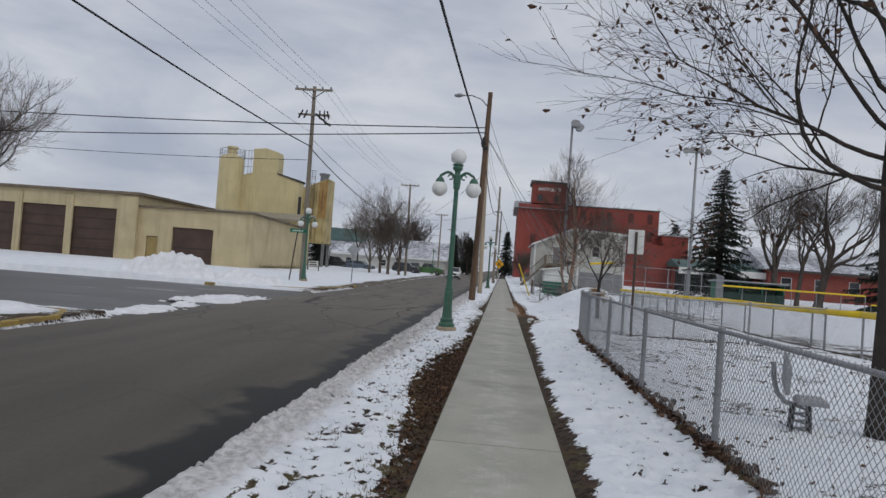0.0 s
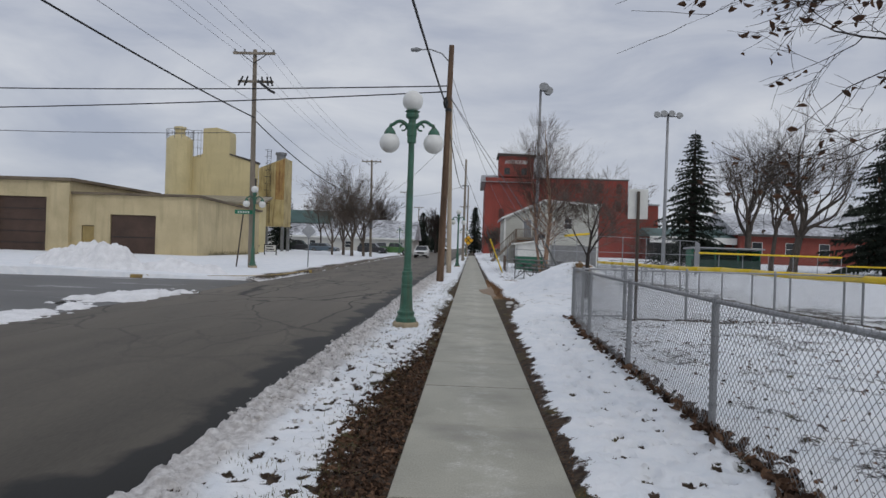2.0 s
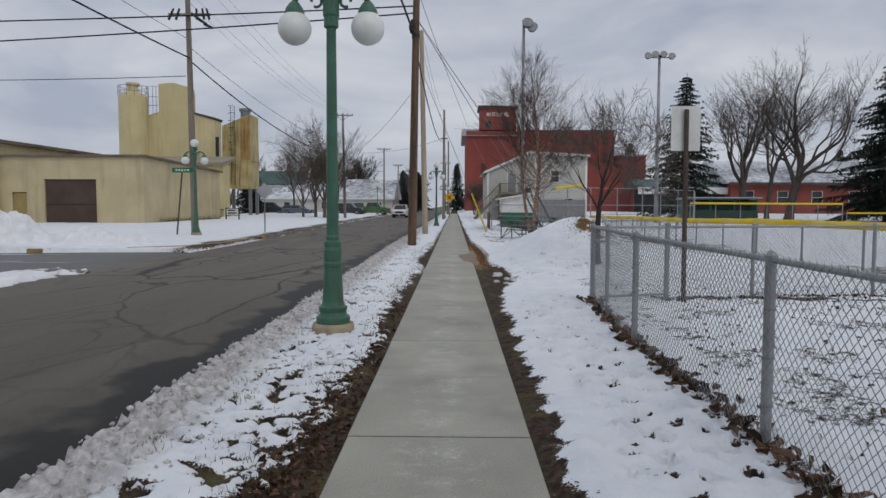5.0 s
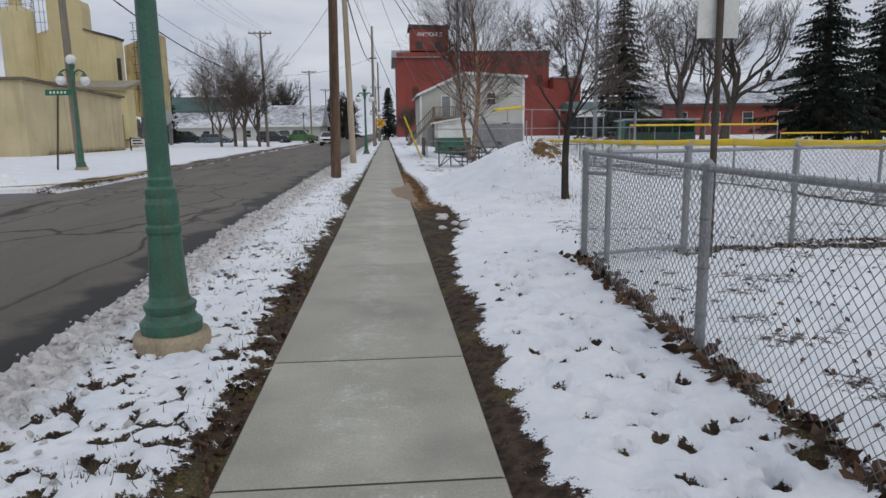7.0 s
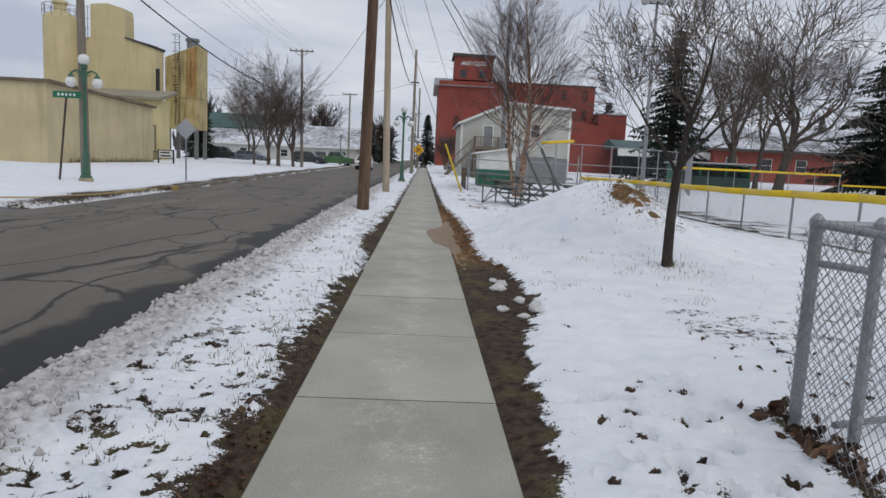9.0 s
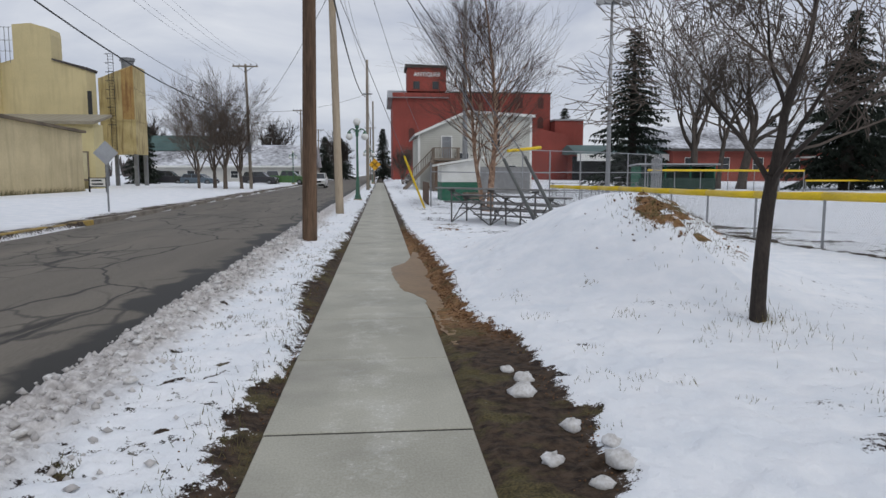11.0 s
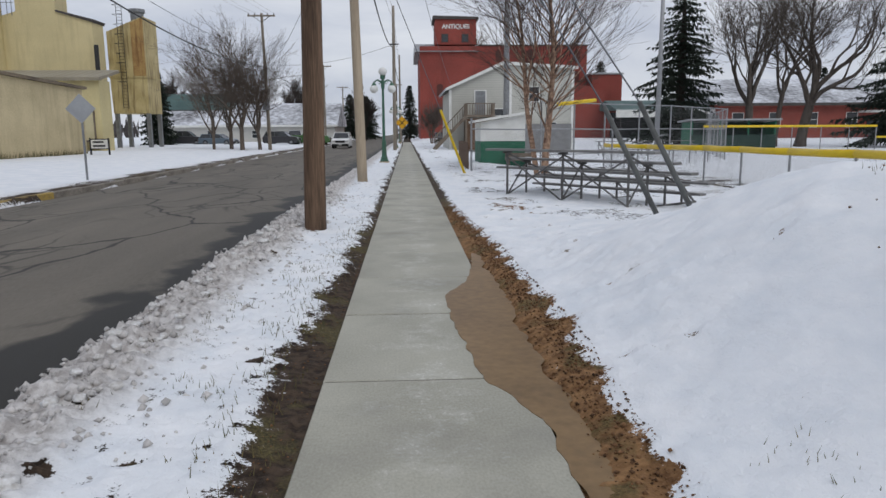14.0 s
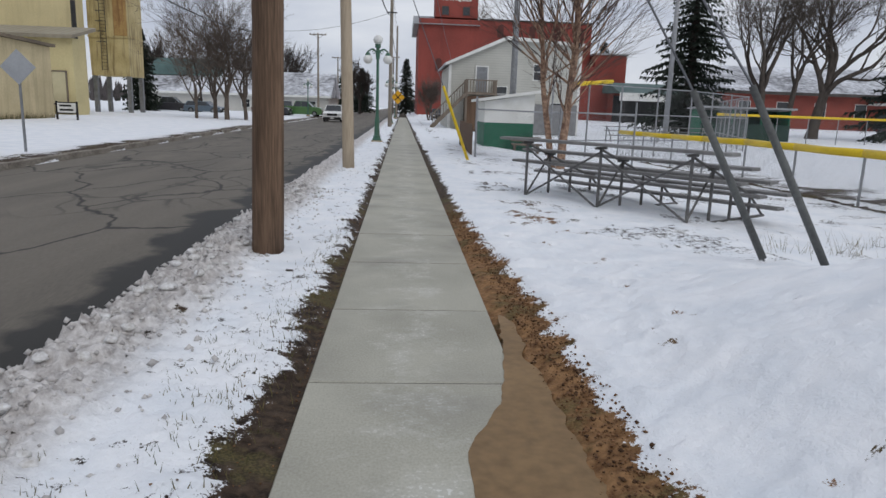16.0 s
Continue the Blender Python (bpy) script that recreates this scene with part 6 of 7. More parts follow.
def field_rails():
    t = thing("field_side_fence", "low field fence with a yellow cap in front of the dugout", "fence")
    pts = [(24.5, 84.5), (30.5, 86.5), (37, 88.5), (43.5, 90.5)]
    for (x0, y0), (x1, y1) in zip(pts, pts[1:]):
        z = -0.4
        for u in (0.0, 0.5):
            part("post", Shape().tube([(x0 + (x1 - x0) * u, y0 + (y1 - y0) * u, z - 0.2), (x0 + (x1 - x0) * u, y0 + (y1 - y0) * u, z + 2.2)], 0.04, 8), M_GALV, t)
        part("cap", Shape().tube([(x0, y0, z + 2.25), (x1, y1, z + 2.25)], 0.1, 8), M_YELLOW_CAP, t, "yellow plastic cap")
        me = chain_mesh(math.hypot(x1 - x0, y1 - y0), 2.2, 0.0017, 0.16).mesh("mesh_panel", M_WIRE)
        place_on(me, t, "mesh_panel", (x0, y0, z), (x1, y1, z))
    part("post", Shape().tube([(43.5, 90.5, -0.6), (43.5, 90.5, 1.9)], 0.05, 8), M_GALV, t)
    u = thing("far_field_fence", "far low field fence with a yellow cap", "fence")
    for k in range(6):
        part("post", Shape().tube([(46 + 5 * k, 94, -0.6), (46 + 5 * k, 94, 0.75)], 0.05, 8), M_GALV, u)
    part("cap", Shape().tube([(46, 94, 0.8), (75, 94, 0.8)], 0.1, 8), M_YELLOW_CAP, u, "yellow plastic cap")


field_rails()


def side_yard_fence():
    t = thing("wooden_fence", "brown weathered board fence beside the sidewalk", "fence")
    me = Shape().slab(-0.07, 0.07, -0.012, 0.012, 0, 1.15, 0.01).mesh("board", M_WOOD_BROWN)
    for k in range(44):
        piece("board", me, t, Matrix.Translation((2.25 + 0.004 * k, 54.5 + 0.16 * k, -0.05 + rnd.uniform(-0.02, 0.02))) @ Matrix.Rotation(radians(90), 4, "Z"))
    part("rail", Shape().tube([(2.3, 54.4, 0.9), (2.48, 61.6, 0.9)], 0.04, 4), M_WOOD_BROWN, t)
    c = thing("chain_link_fence", "galvanised chain-link fence round the bleacher yard", "fence")
    runs = [((2.2, 54.0), (2.3, 51.8)), ((2.3, 53.8), (5.2, 54.5)), ((5.2, 54.5), (8.0, 55.2))]
    for (x0, y0), (x1, y1) in runs[1:]:
        me = chain_mesh(math.hypot(x1 - x0, y1 - y0), 1.7, 0.0018, 0.11).mesh("mesh_panel", M_WIRE)
        place_on(me, c, "mesh_panel", (x0, y0, -0.1), (x1, y1, -0.15))
        part("top_rail", Shape().tube([(x0, y0, 1.6), (x1, y1, 1.55)], 0.025, 6), M_GALV, c)
    for x, y in ((2.3, 53.8), (5.2, 54.5), (8.0, 55.2)):
        part("post", Shape().tube([(x, y, -0.2), (x, y, 2.0)], 0.035, 8), M_GALV, c)


side_yard_fence()


# ---- bleachers ----
def bleachers():
    t = thing("bleachers", "small grey aluminium bleachers with cross-braced frames standing in snow", "bleachers",
              m=Matrix.Translation((2.2, 43.95, -0.05)) @ Matrix.Rotation(math.atan2(-2.7, 1.96), 4, "Z"))
    # local x runs along the seats, local y from the high back to the low front
    rows = [(0.0, 1.12), (0.62, 0.9), (1.24, 0.68), (1.86, 0.46)]
    for x in (0.0, 1.65, 3.3):
        f = Shape()
        for y, z in rows:
            f.tube([(x, y, 0), (x, y, z - 0.04)], 0.025, 6)
            f.tube([(x, y - 0.14, z - 0.05), (x, y + 0.14, z - 0.05)], 0.022, 6)
        f.tube([(x, 0, 1.05), (x, 1.95, 0.36)], 0.022, 6)
        f.tube([(x, -0.1, 0.02), (x, 2.4, 0.02)], 0.025, 6)
        f.tube([(x, 2.35, 0.02), (x, 1.9, 0.36)], 0.022, 6)
        f.tube([(x, 0, 0.1), (x, 0.62, 0.85)], 0.018, 6)
        part("frame", f, M_BLEACHER_STEEL, t)
    for y, z in rows:
        part("seat_plank", Shape().slab(-0.6, 3.95, y - 0.13, y + 0.13, z - 0.02, z + 0.03, 0.01), M_ALU, t)
    for y, z in rows[:3]:
        part("foot_plank", Shape().slab(-0.6, 3.95, y + 0.22, y + 0.45, z - 0.44, z - 0.395, 0.01), M_ALU, t)
    for a, b in ((0.0, 1.65), (1.65, 3.3)):
        part("cross_brace", Shape().tube([(a, -0.03, 0.1), (b, -0.03, 1.0)], 0.018, 6), M_BLEACHER_STEEL, t)
        part("cross_brace", Shape().tube([(a, -0.05, 1.0), (b, -0.05, 0.1)], 0.018, 6), M_BLEACHER_STEEL, t)


bleachers()


def picnic_bench(x, y, z):
    t = thing("small_bleacher", "small grey metal bench stand beside the far field", "bench")
    for k in range(3):
        part("seat_plank", Shape().box(x, x + 4, y + 0.5 * k, y + 0.5 * k + 0.25, z + 0.4 + 0.3 * k, z + 0.45 + 0.3 * k), M_ALU, t)
    for dx in (0.3, 3.7):
        part("frame", Shape().tube([(x + dx, y, z - 0.2), (x + dx, y + 0.1, z + 0.4), (x + dx, y + 1.2, z + 1.0), (x + dx, y + 1.2, z - 0.2)], 0.04, 6), M_STEEL_GREY, t)


picnic_bench(14.5, 80, -0.3)
picnic_bench(19.2, 82, -0.3)


def ride_seat():
    """Grey moulded seat on a post by the fence."""
    t = thing("playground_seat", "grey moulded plastic seat on a rusty steel stand in the snow", "seat", m=pose(3.42, 12.5, 0.02, 0, 0, -15))
    st = Shape().box(-0.12, 0.12, -0.12, 0.12, -0.02, 0.04)
    for dx, dy in ((-0.1, -0.1), (0.1, -0.1), (0.1, 0.1), (-0.1, 0.1)):
        st.tube([(dx, dy, 0), (dx * 0.8, dy * 0.8, 0.36)], 0.02, 6)
    part("stand", st, M_DARK, t)
    part("spring", Shape().tube([(0.08 * math.cos(a), 0.08 * math.sin(a), 0.04 + 0.013 * a) for a in np.linspace(0, 25, 90)], 0.013, 6), M_STEEL_GREY, t, smooth=True)
    part("seat_pan", Shape().slab(-0.06, 0.26, -0.19, 0.19, 0.37, 0.44, 0.03), M_SEAT, t)
    part("backrest", Shape().slab(-0.19, 0.19, -0.02, 0.03, 0, 0.36, 0.03), M_SEAT, t, m=pose(-0.16, 0.0, 0.52, 0, -18, 90))
    part("support_pipe", Shape().tube([(-0.3, 0, 0.8), (-0.29, 0, 0.62), (-0.25, 0, 0.46), (-0.16, 0, 0.36), (0.0, 0, 0.33)], 0.028, 8), M_STEEL_GREY, t, smooth=True)
    part("foot_bar", Shape().tube([(-0.6, -0.1, 0.03), (0.1, -0.1, 0.03)], 0.016, 6), M_DARK, t)


ride_seat()


# ---- vehicles ----
def car(name, label, m, paint, length, width, height, pickup=False):
    """A car facing -y, on four wheels, with cabin, glass, lamps."""
    t = thing(name, label, "car", m=m)
    L, W, H = length / 2, width / 2, height
    g = 0.24
    hood = H * 0.62
    prof = [(-L, g + 0.15), (-L + 0.05, hood - 0.18), (-L + 0.35, hood - 0.04), (-L + 1.25, hood + 0.04), (L - 0.1, hood + 0.06), (L, hood - 0.12), (L, g + 0.12), (L - 0.2, g), (-L + 0.2, g)]
    s = Shape()
    n = len(prof)
    for k, (x, ins) in enumerate(((-W, 0.06), (-W + 0.06, 0.0), (W - 0.06, 0.0), (W, 0.06))):
        s.v += [(x, y * (1 - ins * 0.2), z - (ins if z > g + 0.3 else 0)) for y, z in prof]
    for r in range(3):
        s.f += [(r * n + i, (r + 1) * n + i, (r + 1) * n + (i + 1) % n, r * n + (i + 1) % n) for i in range(n)]
    s.f += [tuple(range(n))[::-1], tuple(range(3 * n, 4 * n))]
    part("body", s, paint, t, smooth=False)
    y0, y1 = (-L + 1.15, L - 2.0) if pickup else (-L + 1.15, L - 0.15)
    cab = Shape()
    zt = H
    cab.v = [(-W + 0.06, y0, hood), (W - 0.06, y0, hood), (W - 0.06, y1, hood), (-W + 0.06, y1, hood), (-W + 0.2, y0 + 0.75, zt - 0.03), (W - 0.2, y0 + 0.75, zt - 0.03), (W - 0.2, y1 - 0.3, zt - 0.03), (-W + 0.2, y1 - 0.3, zt - 0.03)]
    cab.f = [(0, 1, 5, 4), (1, 2, 6, 5), (2, 3, 7, 6), (3, 0, 4, 7), (4, 5, 6, 7)]
    part("glazing", cab, M_GLASS, t, "dark glass")
    part("roof", Shape().slab(-W + 0.18, W - 0.18, y0 + 0.72, y1 - 0.26, zt - 0.035, zt + 0.02, 0.03), paint, t)
    for sx in (-1, 1):
        part("pillar", Shape().tube([(sx * (W - 0.06), y0, hood), (sx * (W - 0.2), y0 + 0.75, zt - 0.03)], 0.04, 4), paint, t)
        part("pillar", Shape().tube([(sx * (W - 0.06), y1, hood), (sx * (W - 0.2), y1 - 0.3, zt - 0.03)], 0.05, 4), paint, t)
        part("pillar", Shape().tube([(sx * (W - 0.055), (y0 + y1) / 2 + 0.2, hood), (sx * (W - 0.19), (y0 + y1) / 2 + 0.25, zt - 0.03)], 0.04, 4), paint, t)
    if pickup:
        part("cargo_bed", Shape().box(-W + 0.08, W - 0.08, L - 1.9, L - 0.12, hood + 0.065, hood + 0.08), M_BLACK, t)
    part("grille", Shape().box(-W * 0.55, W * 0.55, -L - 0.02, -L + 0.06, hood - 0.42, hood - 0.2), M_BLACK, t)
    part("lower_bumper", Shape().box(-W * 0.95, W * 0.95, -L - 0.03, -L + 0.1, g - 0.02, g + 0.24), M_BLACK, t)
    part("number_plate_bar", Shape().box(-0.16, 0.16, -L - 0.045, -L - 0.031, g + 0.08, g + 0.2), M_SIGN_WHITE, t)
    for sx in (-1, 1):
        part("headlight", Shape().box(sx * W * 0.78 - 0.17, sx * W * 0.78 + 0.17, -L - 0.015, -L + 0.2, hood - 0.36, hood - 0.2), M_LAMP_LENS, t)
        part("tail_light", Shape().box(sx * W * 0.86 - 0.1, sx * W * 0.86 + 0.1, L - 0.08, L + 0.015, hood - 0.34, hood - 0.12), material("tail_lens", (0.3, 0.02, 0.02), None, 0.3, bump=0.0), t)
        part("mirror", Shape().slab(sx * (W + 0.1) - 0.09, sx * (W + 0.1) + 0.09, y0 + 0.35, y0 + 0.45, hood + 0.03, hood + 0.17, 0.02), paint, t)
        for y in (-L + 0.9, L - 0.95):
            w = part("wheel", Shape().tube([(sx * (W - 0.2), y, 0.34), (sx * (W + 0.005), y, 0.34)], 0.34, 18), M_RUBBER, t, "black tyre")
            part("rim", Shape().tube([(sx * (W - 0.05), y, 0.34), (sx * (W + 0.015), y, 0.34)], 0.21, 12), M_STEEL_GREY, w)
    return t


car("suv", "white sport utility vehicle with dark windows on the street", pose(-6.9, 102, -0.04), M_CAR_WHITE, 4.4, 1.82, 1.64)
car("pickup_truck", "dark pickup truck parked by the pale building", pose(-28.5, 118, 0.12, 0, 0, 95), M_CAR_DARK, 5.4, 1.95, 1.8, True)
car("sedan", "blue-grey sedan parked by the pale building", pose(-23.5, 116, 0.12, 0, 0, 80), M_CAR_BLUE, 4.6, 1.8, 1.4)
car("pickup_truck", "silver pickup truck parked facing the street", pose(-16.0, 128, 0.12, 0, 0, 10), M_CAR_SILVER, 5.4, 1.95, 1.85, True)
car("pickup_truck", "green and black pickup truck parked by the road", pose(-12.9, 121, 0.1, 0, 0, 85), M_CAR_GREEN, 5.6, 1.95, 1.85, True)
car("suv", "dark sport utility vehicle parked by the road", pose(-16.2, 119, 0.1, 0, 0, 85), M_CAR_DARK, 4.6, 1.85, 1.7)
car("suv", "silver sport utility vehicle parked beyond the field", pose(40.2, 132, 0.0, 0, 0, 70), M_CAR_SILVER, 4.6, 1.85, 1.7)
car("sedan", "dark sedan parked in front of the school", pose(70, 126, 0.0, 0, 0, 90), M_CAR_DARK, 4.6, 1.8, 1.45)
car("sedan", "dark car parked beside the red mill", pose(4.5, 120, 0.1, 0, 0, 0), M_CAR_DARK, 4.6, 1.8, 1.45)

# ---- trees ----
def grow(wood, twigs, leaves, p, d, length, r, depth, rg, spread=0.55, droop=0.0, up=0.15, leaf=0.0, min_r=0.004, kids=(2, 4), wig=0.12, taper=0.55, twig_r=0.02):
    """Grows a limb and its branches; thick limbs go to wood, thin ones to twigs."""
    segs = max(3, min(7, int(length / 0.25) + 2))
    pts, rads = [Vector(p)], [r]
    d = d.normalized()
    for k in range(segs):
        d = (d + Vector((rg.gauss(0, wig), rg.gauss(0, wig), rg.gauss(0, wig) + up * 0.12 - droop * 0.12))).normalized()
        pts.append(pts[-1] + d * (length / segs))
        rads.append(r * (1 - (1 - taper) * (k + 1) / segs))
    sides = 7 if r > 0.08 else 5 if r > 0.02 else 3
    (wood if r > twig_r else twigs).tube(pts, rads, sides, caps=False)
    if leaf and depth <= 1:
        for k in range(1, len(pts)):
            if rg.random() < leaf:
                leaves.append((pts[k], rg.uniform(0.028, 0.058)))
    if depth <= 0:
        return
    n = rg.randint(*kids)
    for k in range(n):
        u = 0.35 + 0.65 * (k + rg.random() * 0.7) / n
        i = min(len(pts) - 2, int(u * segs))
        base = pts[i] + (pts[i + 1] - pts[i]) * (u * segs - i if u * segs - i < 1 else 0.5)
        axis = d.orthogonal().normalized()
        axis.rotate(Matrix.Rotation(rg.uniform(0, 6.283), 3, d))
        nd = (d + axis * math.tan(spread * rg.uniform(0.6, 1.3))).normalized()
        grow(wood, twigs, leaves, base, nd, length * rg.uniform(0.55, 0.8), max(min_r, rads[i] * rg.uniform(0.45, 0.65)), depth - 1, rg, spread, droop, up, leaf, min_r, kids, wig, taper, twig_r)
    grow(wood, twigs, leaves, pts[-1], d, length * 0.72, max(min_r, rads[-1] * 0.9), depth - 1, rg, spread, droop, up, leaf, min_r, kids, wig, taper, twig_r)


def add_leaf(s, p, size, rg):
    """A small curled dead leaf."""
    m = Euler((rg.uniform(0, 6.28), rg.uniform(0, 6.28), rg.uniform(0, 6.28))).to_matrix()
    b = len(s.v)
    for x, y, z in ((0, -1, 0), (0.55, -0.2, 0.35), (0.35, 0.6, 0.3), (0, 1.1, -0.1), (-0.35, 0.6, 0.3), (-0.55, -0.2, 0.35), (0, 0.1, 0)):
        s.v.append(tuple(Vector(p) + m @ Vector((x, y, z)) * size))
    s.f += [(b, b + 1, b + 6), (b + 1, b + 2, b + 6), (b + 2, b + 3, b + 6), (b + 3, b + 4, b + 6), (b + 4, b + 5, b + 6), (b + 5, b, b + 6)]


def bare_tree(name, label, x, y, z, h, r, seed, mat, stems=1, lean=(0, 0), fork=0.3, depth=5, spread=0.5, kids=(2, 3), up=0.3, leaf=0.0, min_r=0.006, twig_mat=None, wig=0.1, droop=0.0, limb=0.6):
    t = thing(name, label, "tree", m=Matrix.Translation((x, y, z)))
    rg = random.Random(seed)
    trunk, twigs, leaves = Shape(), Shape(), []
    for s in range(stems):
        a = 6.283 * s / stems + 0.6
        off = 0.0 if stems == 1 else r * 0.7
        d = Vector((lean[0] + (0.16 * math.cos(a) if stems > 1 else 0), lean[1] + (0.16 * math.sin(a) if stems > 1 else 0), 1)).normalized()
        p = Vector((off * math.cos(a), off * math.sin(a), -0.15))
        hh = h * fork
        pts = [p]
        for k in range(5):
            d = (d + Vector((rg.gauss(0, 0.03), rg.gauss(0, 0.03), 0.03))).normalized()
            pts.append(pts[-1] + d * hh / 5)
        trunk.tube(pts, [r * 1.35, r * 1.05, r, r * 0.95, r * 0.9, r * 0.86], 12, caps=False)
        n = rg.randint(3, 4)
        for k in range(n):
            b = 6.283 * k / n + rg.uniform(-0.4, 0.4)
            nd = Vector((math.cos(b) * math.tan(spread), math.sin(b) * math.tan(spread), 1)).normalized()
            grow(trunk, twigs, leaves, pts[-1] - d * hh * 0.06 * k, (nd + d * 0.5).normalized(), h * 0.26 * rg.uniform(0.8, 1.15), r * limb, depth, rg, spread, droop, up, leaf, min_r, kids, wig)
        grow(trunk, twigs, leaves, pts[-1], d, h * 0.28, r * 0.75, depth, rg, spread, droop, up, leaf, min_r, kids, wig)
    part("trunk", trunk, mat, t, smooth=True)
    part("crown", twigs, twig_mat or M_TWIG, t, "fine bare twigs")
    if leaves:
        s = Shape()
        for p, size in leaves:
            add_leaf(s, p, size, rg)
        part("leaves", s, M_LEAF, t, "few dead brown leaves")
    return t


def leafy_limb_tree():
    """The tree inside the fence whose low limbs reach over the sidewalk, dead leaves still on them."""
    t = thing("tree", "bare tree with long low limbs and scattered dead leaves", "tree", m=Matrix.Translation((4.27, 12.5, 0)))
    rg = random.Random(77)
    wood, twigs, leaves = Shape(), Shape(), []
    trunk = [(0, 0, -0.15), (0.0, 0, 0.4), (0.03, 0, 1.5), (0.0, 0.03, 3.0), (0.05, 0.0, 4.5), (0.0, 0, 6.2), (0.05, 0.05, 8.0)]
    wood.tube(trunk, [0.16, 0.12, 0.108, 0.1, 0.09, 0.07, 0.04], 12)
    limbs = [  # height, way, length, radius
        (2.85, (-1.0, -0.05, 0.16), 1.9, 0.055), (3.2, (-0.9, 0.35, 0.42), 1.9, 0.05), (3.5, (-0.95, -0.3, 0.55), 1.8, 0.05), (3.9, (-0.8, 0.1, 0.75), 1.8, 0.05),
        (4.3, (-0.7, -0.5, 0.7), 1.7, 0.045), (4.6, (-0.7, 0.5, 0.9), 1.7, 0.045), (5.3, (-0.6, 0, 1.0), 1.6, 0.04), (2.95, (-0.5, 0.9, 0.3), 1.6, 0.045),
        (3.3, (-0.45, -0.9, 0.35), 1.5, 0.045), (3.4, (0.9, 0.3, 0.5), 1.6, 0.05), (4.2, (0.8, -0.5, 0.7), 1.6, 0.045), (4.9, (0.3, 0.9, 0.8), 1.5, 0.04), (5.8, (0.4, -0.4, 1), 1.4, 0.035)]
    for z, d, ln, r in limbs:
        grow(wood, twigs, leaves, Vector((0, 0, z)), Vector(d), ln * 0.98, r * 0.62, 4, rg, 0.58, 0.1, 0.26, 0.15, 0.0032, (2, 4), 0.12, 0.6, 0.012)
    part("trunk", wood, M_BARK_DARK, t, smooth=True)
    part("crown", twigs, M_BARK_DARK, t, "fine dark twigs")
    s = Shape()
    for p, size in leaves:
        add_leaf(s, p - Vector((0, 0, size)), size, rg)
    part("leaves", s, M_LEAF, t, "dead brown leaves")


leafy_limb_tree()


def river_birch(x, y, z):
    """Slender tan leaders from one foot, each set all the way up with thin rising side branches."""
    t = thing("birch_tree", "bare river birch with peeling tan bark and several stems", "tree", m=Matrix.Translation((x, y, z)))
    rg = random.Random(9)
    wood, twigs, none = Shape(), Shape(), []
    for az, tilt, h, r in ((0.5, 0.05, 9.7, 0.125), (2.7, 0.12, 8.7, 0.1), (4.6, 0.16, 8.0, 0.085)):
        d = Vector((math.cos(az) * tilt, math.sin(az) * tilt, 1)).normalized()
        pts = [Vector((math.cos(az) * 0.1, math.sin(az) * 0.1, -0.15))]
        n = 22
        for k in range(n):
            d = (d + Vector((rg.gauss(0, 0.035), rg.gauss(0, 0.035), 0.03))).normalized()
            pts.append(pts[-1] + d * h / n)
        rad = [r * (1.3 if k == 0 else 1.0) * (1 - 0.93 * k / n) + 0.004 for k in range(n + 1)]
        wood.tube(pts, rad, 10, caps=False)
        for k in range(5, n + 1):
            f = k / n
            for q in range(3 if f > 0.35 else 1):
                a = rg.uniform(0, 6.283)
                side = Vector((math.cos(a), math.sin(a), 0))
                p = pts[k - 1] + (pts[k] - pts[k - 1]) * rg.random()
                nd = side * rg.uniform(0.65, 1.0) + Vector((0, 0, rg.uniform(0.6, 1.1)))
                grow(wood, twigs, none, p, nd, (2.3 * (1 - f) + 0.75) * rg.uniform(0.6, 1.2) * (0.6 if f < 0.3 else 0.95), max(0.008, rad[k] * 0.42), 3, rg, 0.46, 0.0, 0.2, 0.0, 0.004, (2, 3), 0.09, 0.5, 0.022)
    part("trunk", wood, M_BIRCH, t, smooth=True)
    part("crown", twigs, M_TWIG_DARK, t, "fine dark reddish twigs")


bare_tree("tree", "young bare tree with a slender dark trunk in the snow", 3.47, 29.35, 0.2, 3.8, 0.066, 5, M_BARK_DARK, lean=(-0.03, 0.0), fork=0.38, depth=5, spread=0.72, min_r=0.0042, kids=(2, 4), limb=0.42, up=0.22)
river_birch(4.45, 51.2, -0.2)
bare_tree("tree", "large spreading bare shade tree by the school", 37.6, 103, -0.3, 20.5, 0.46, 21, M_BARK_SHADE, fork=0.24, depth=5, spread=0.64, min_r=0.014, kids=(2, 3), twig_mat=M_BARK_SHADE, wig=0.13)
bare_tree("tree", "tall slender bare shade tree by the school", 41.2, 104, -0.3, 17.5, 0.3, 22, M_BARK_SHADE, fork=0.34, depth=5, spread=0.52, min_r=0.014, kids=(2, 3), twig_mat=M_BARK_SHADE)
bare_tree("tree", "large leaning bare shade tree by the school", 43.6, 103, -0.3, 22.5, 0.54, 25, M_BARK_SHADE, lean=(0.2, 0), fork=0.24, depth=5, spread=0.68, min_r=0.014, kids=(2, 3), twig_mat=M_BARK_SHADE, wig=0.13)
for x, y, h, r, sd in ((-14.3, 89, 10.5, 0.24, 31), (-15.6, 90.5, 9.8, 0.22, 32), (-13.2, 91, 9.2, 0.2, 33), (-16.5, 88.3, 8.6, 0.16, 34)):
    bare_tree("tree", "bushy bare street tree beside the far kerb", x, y, 0, h * 1.25, r * 0.8, sd, M_BARK, fork=0.16, depth=5, spread=0.66, min_r=0.009, kids=(2, 3), wig=0.13)
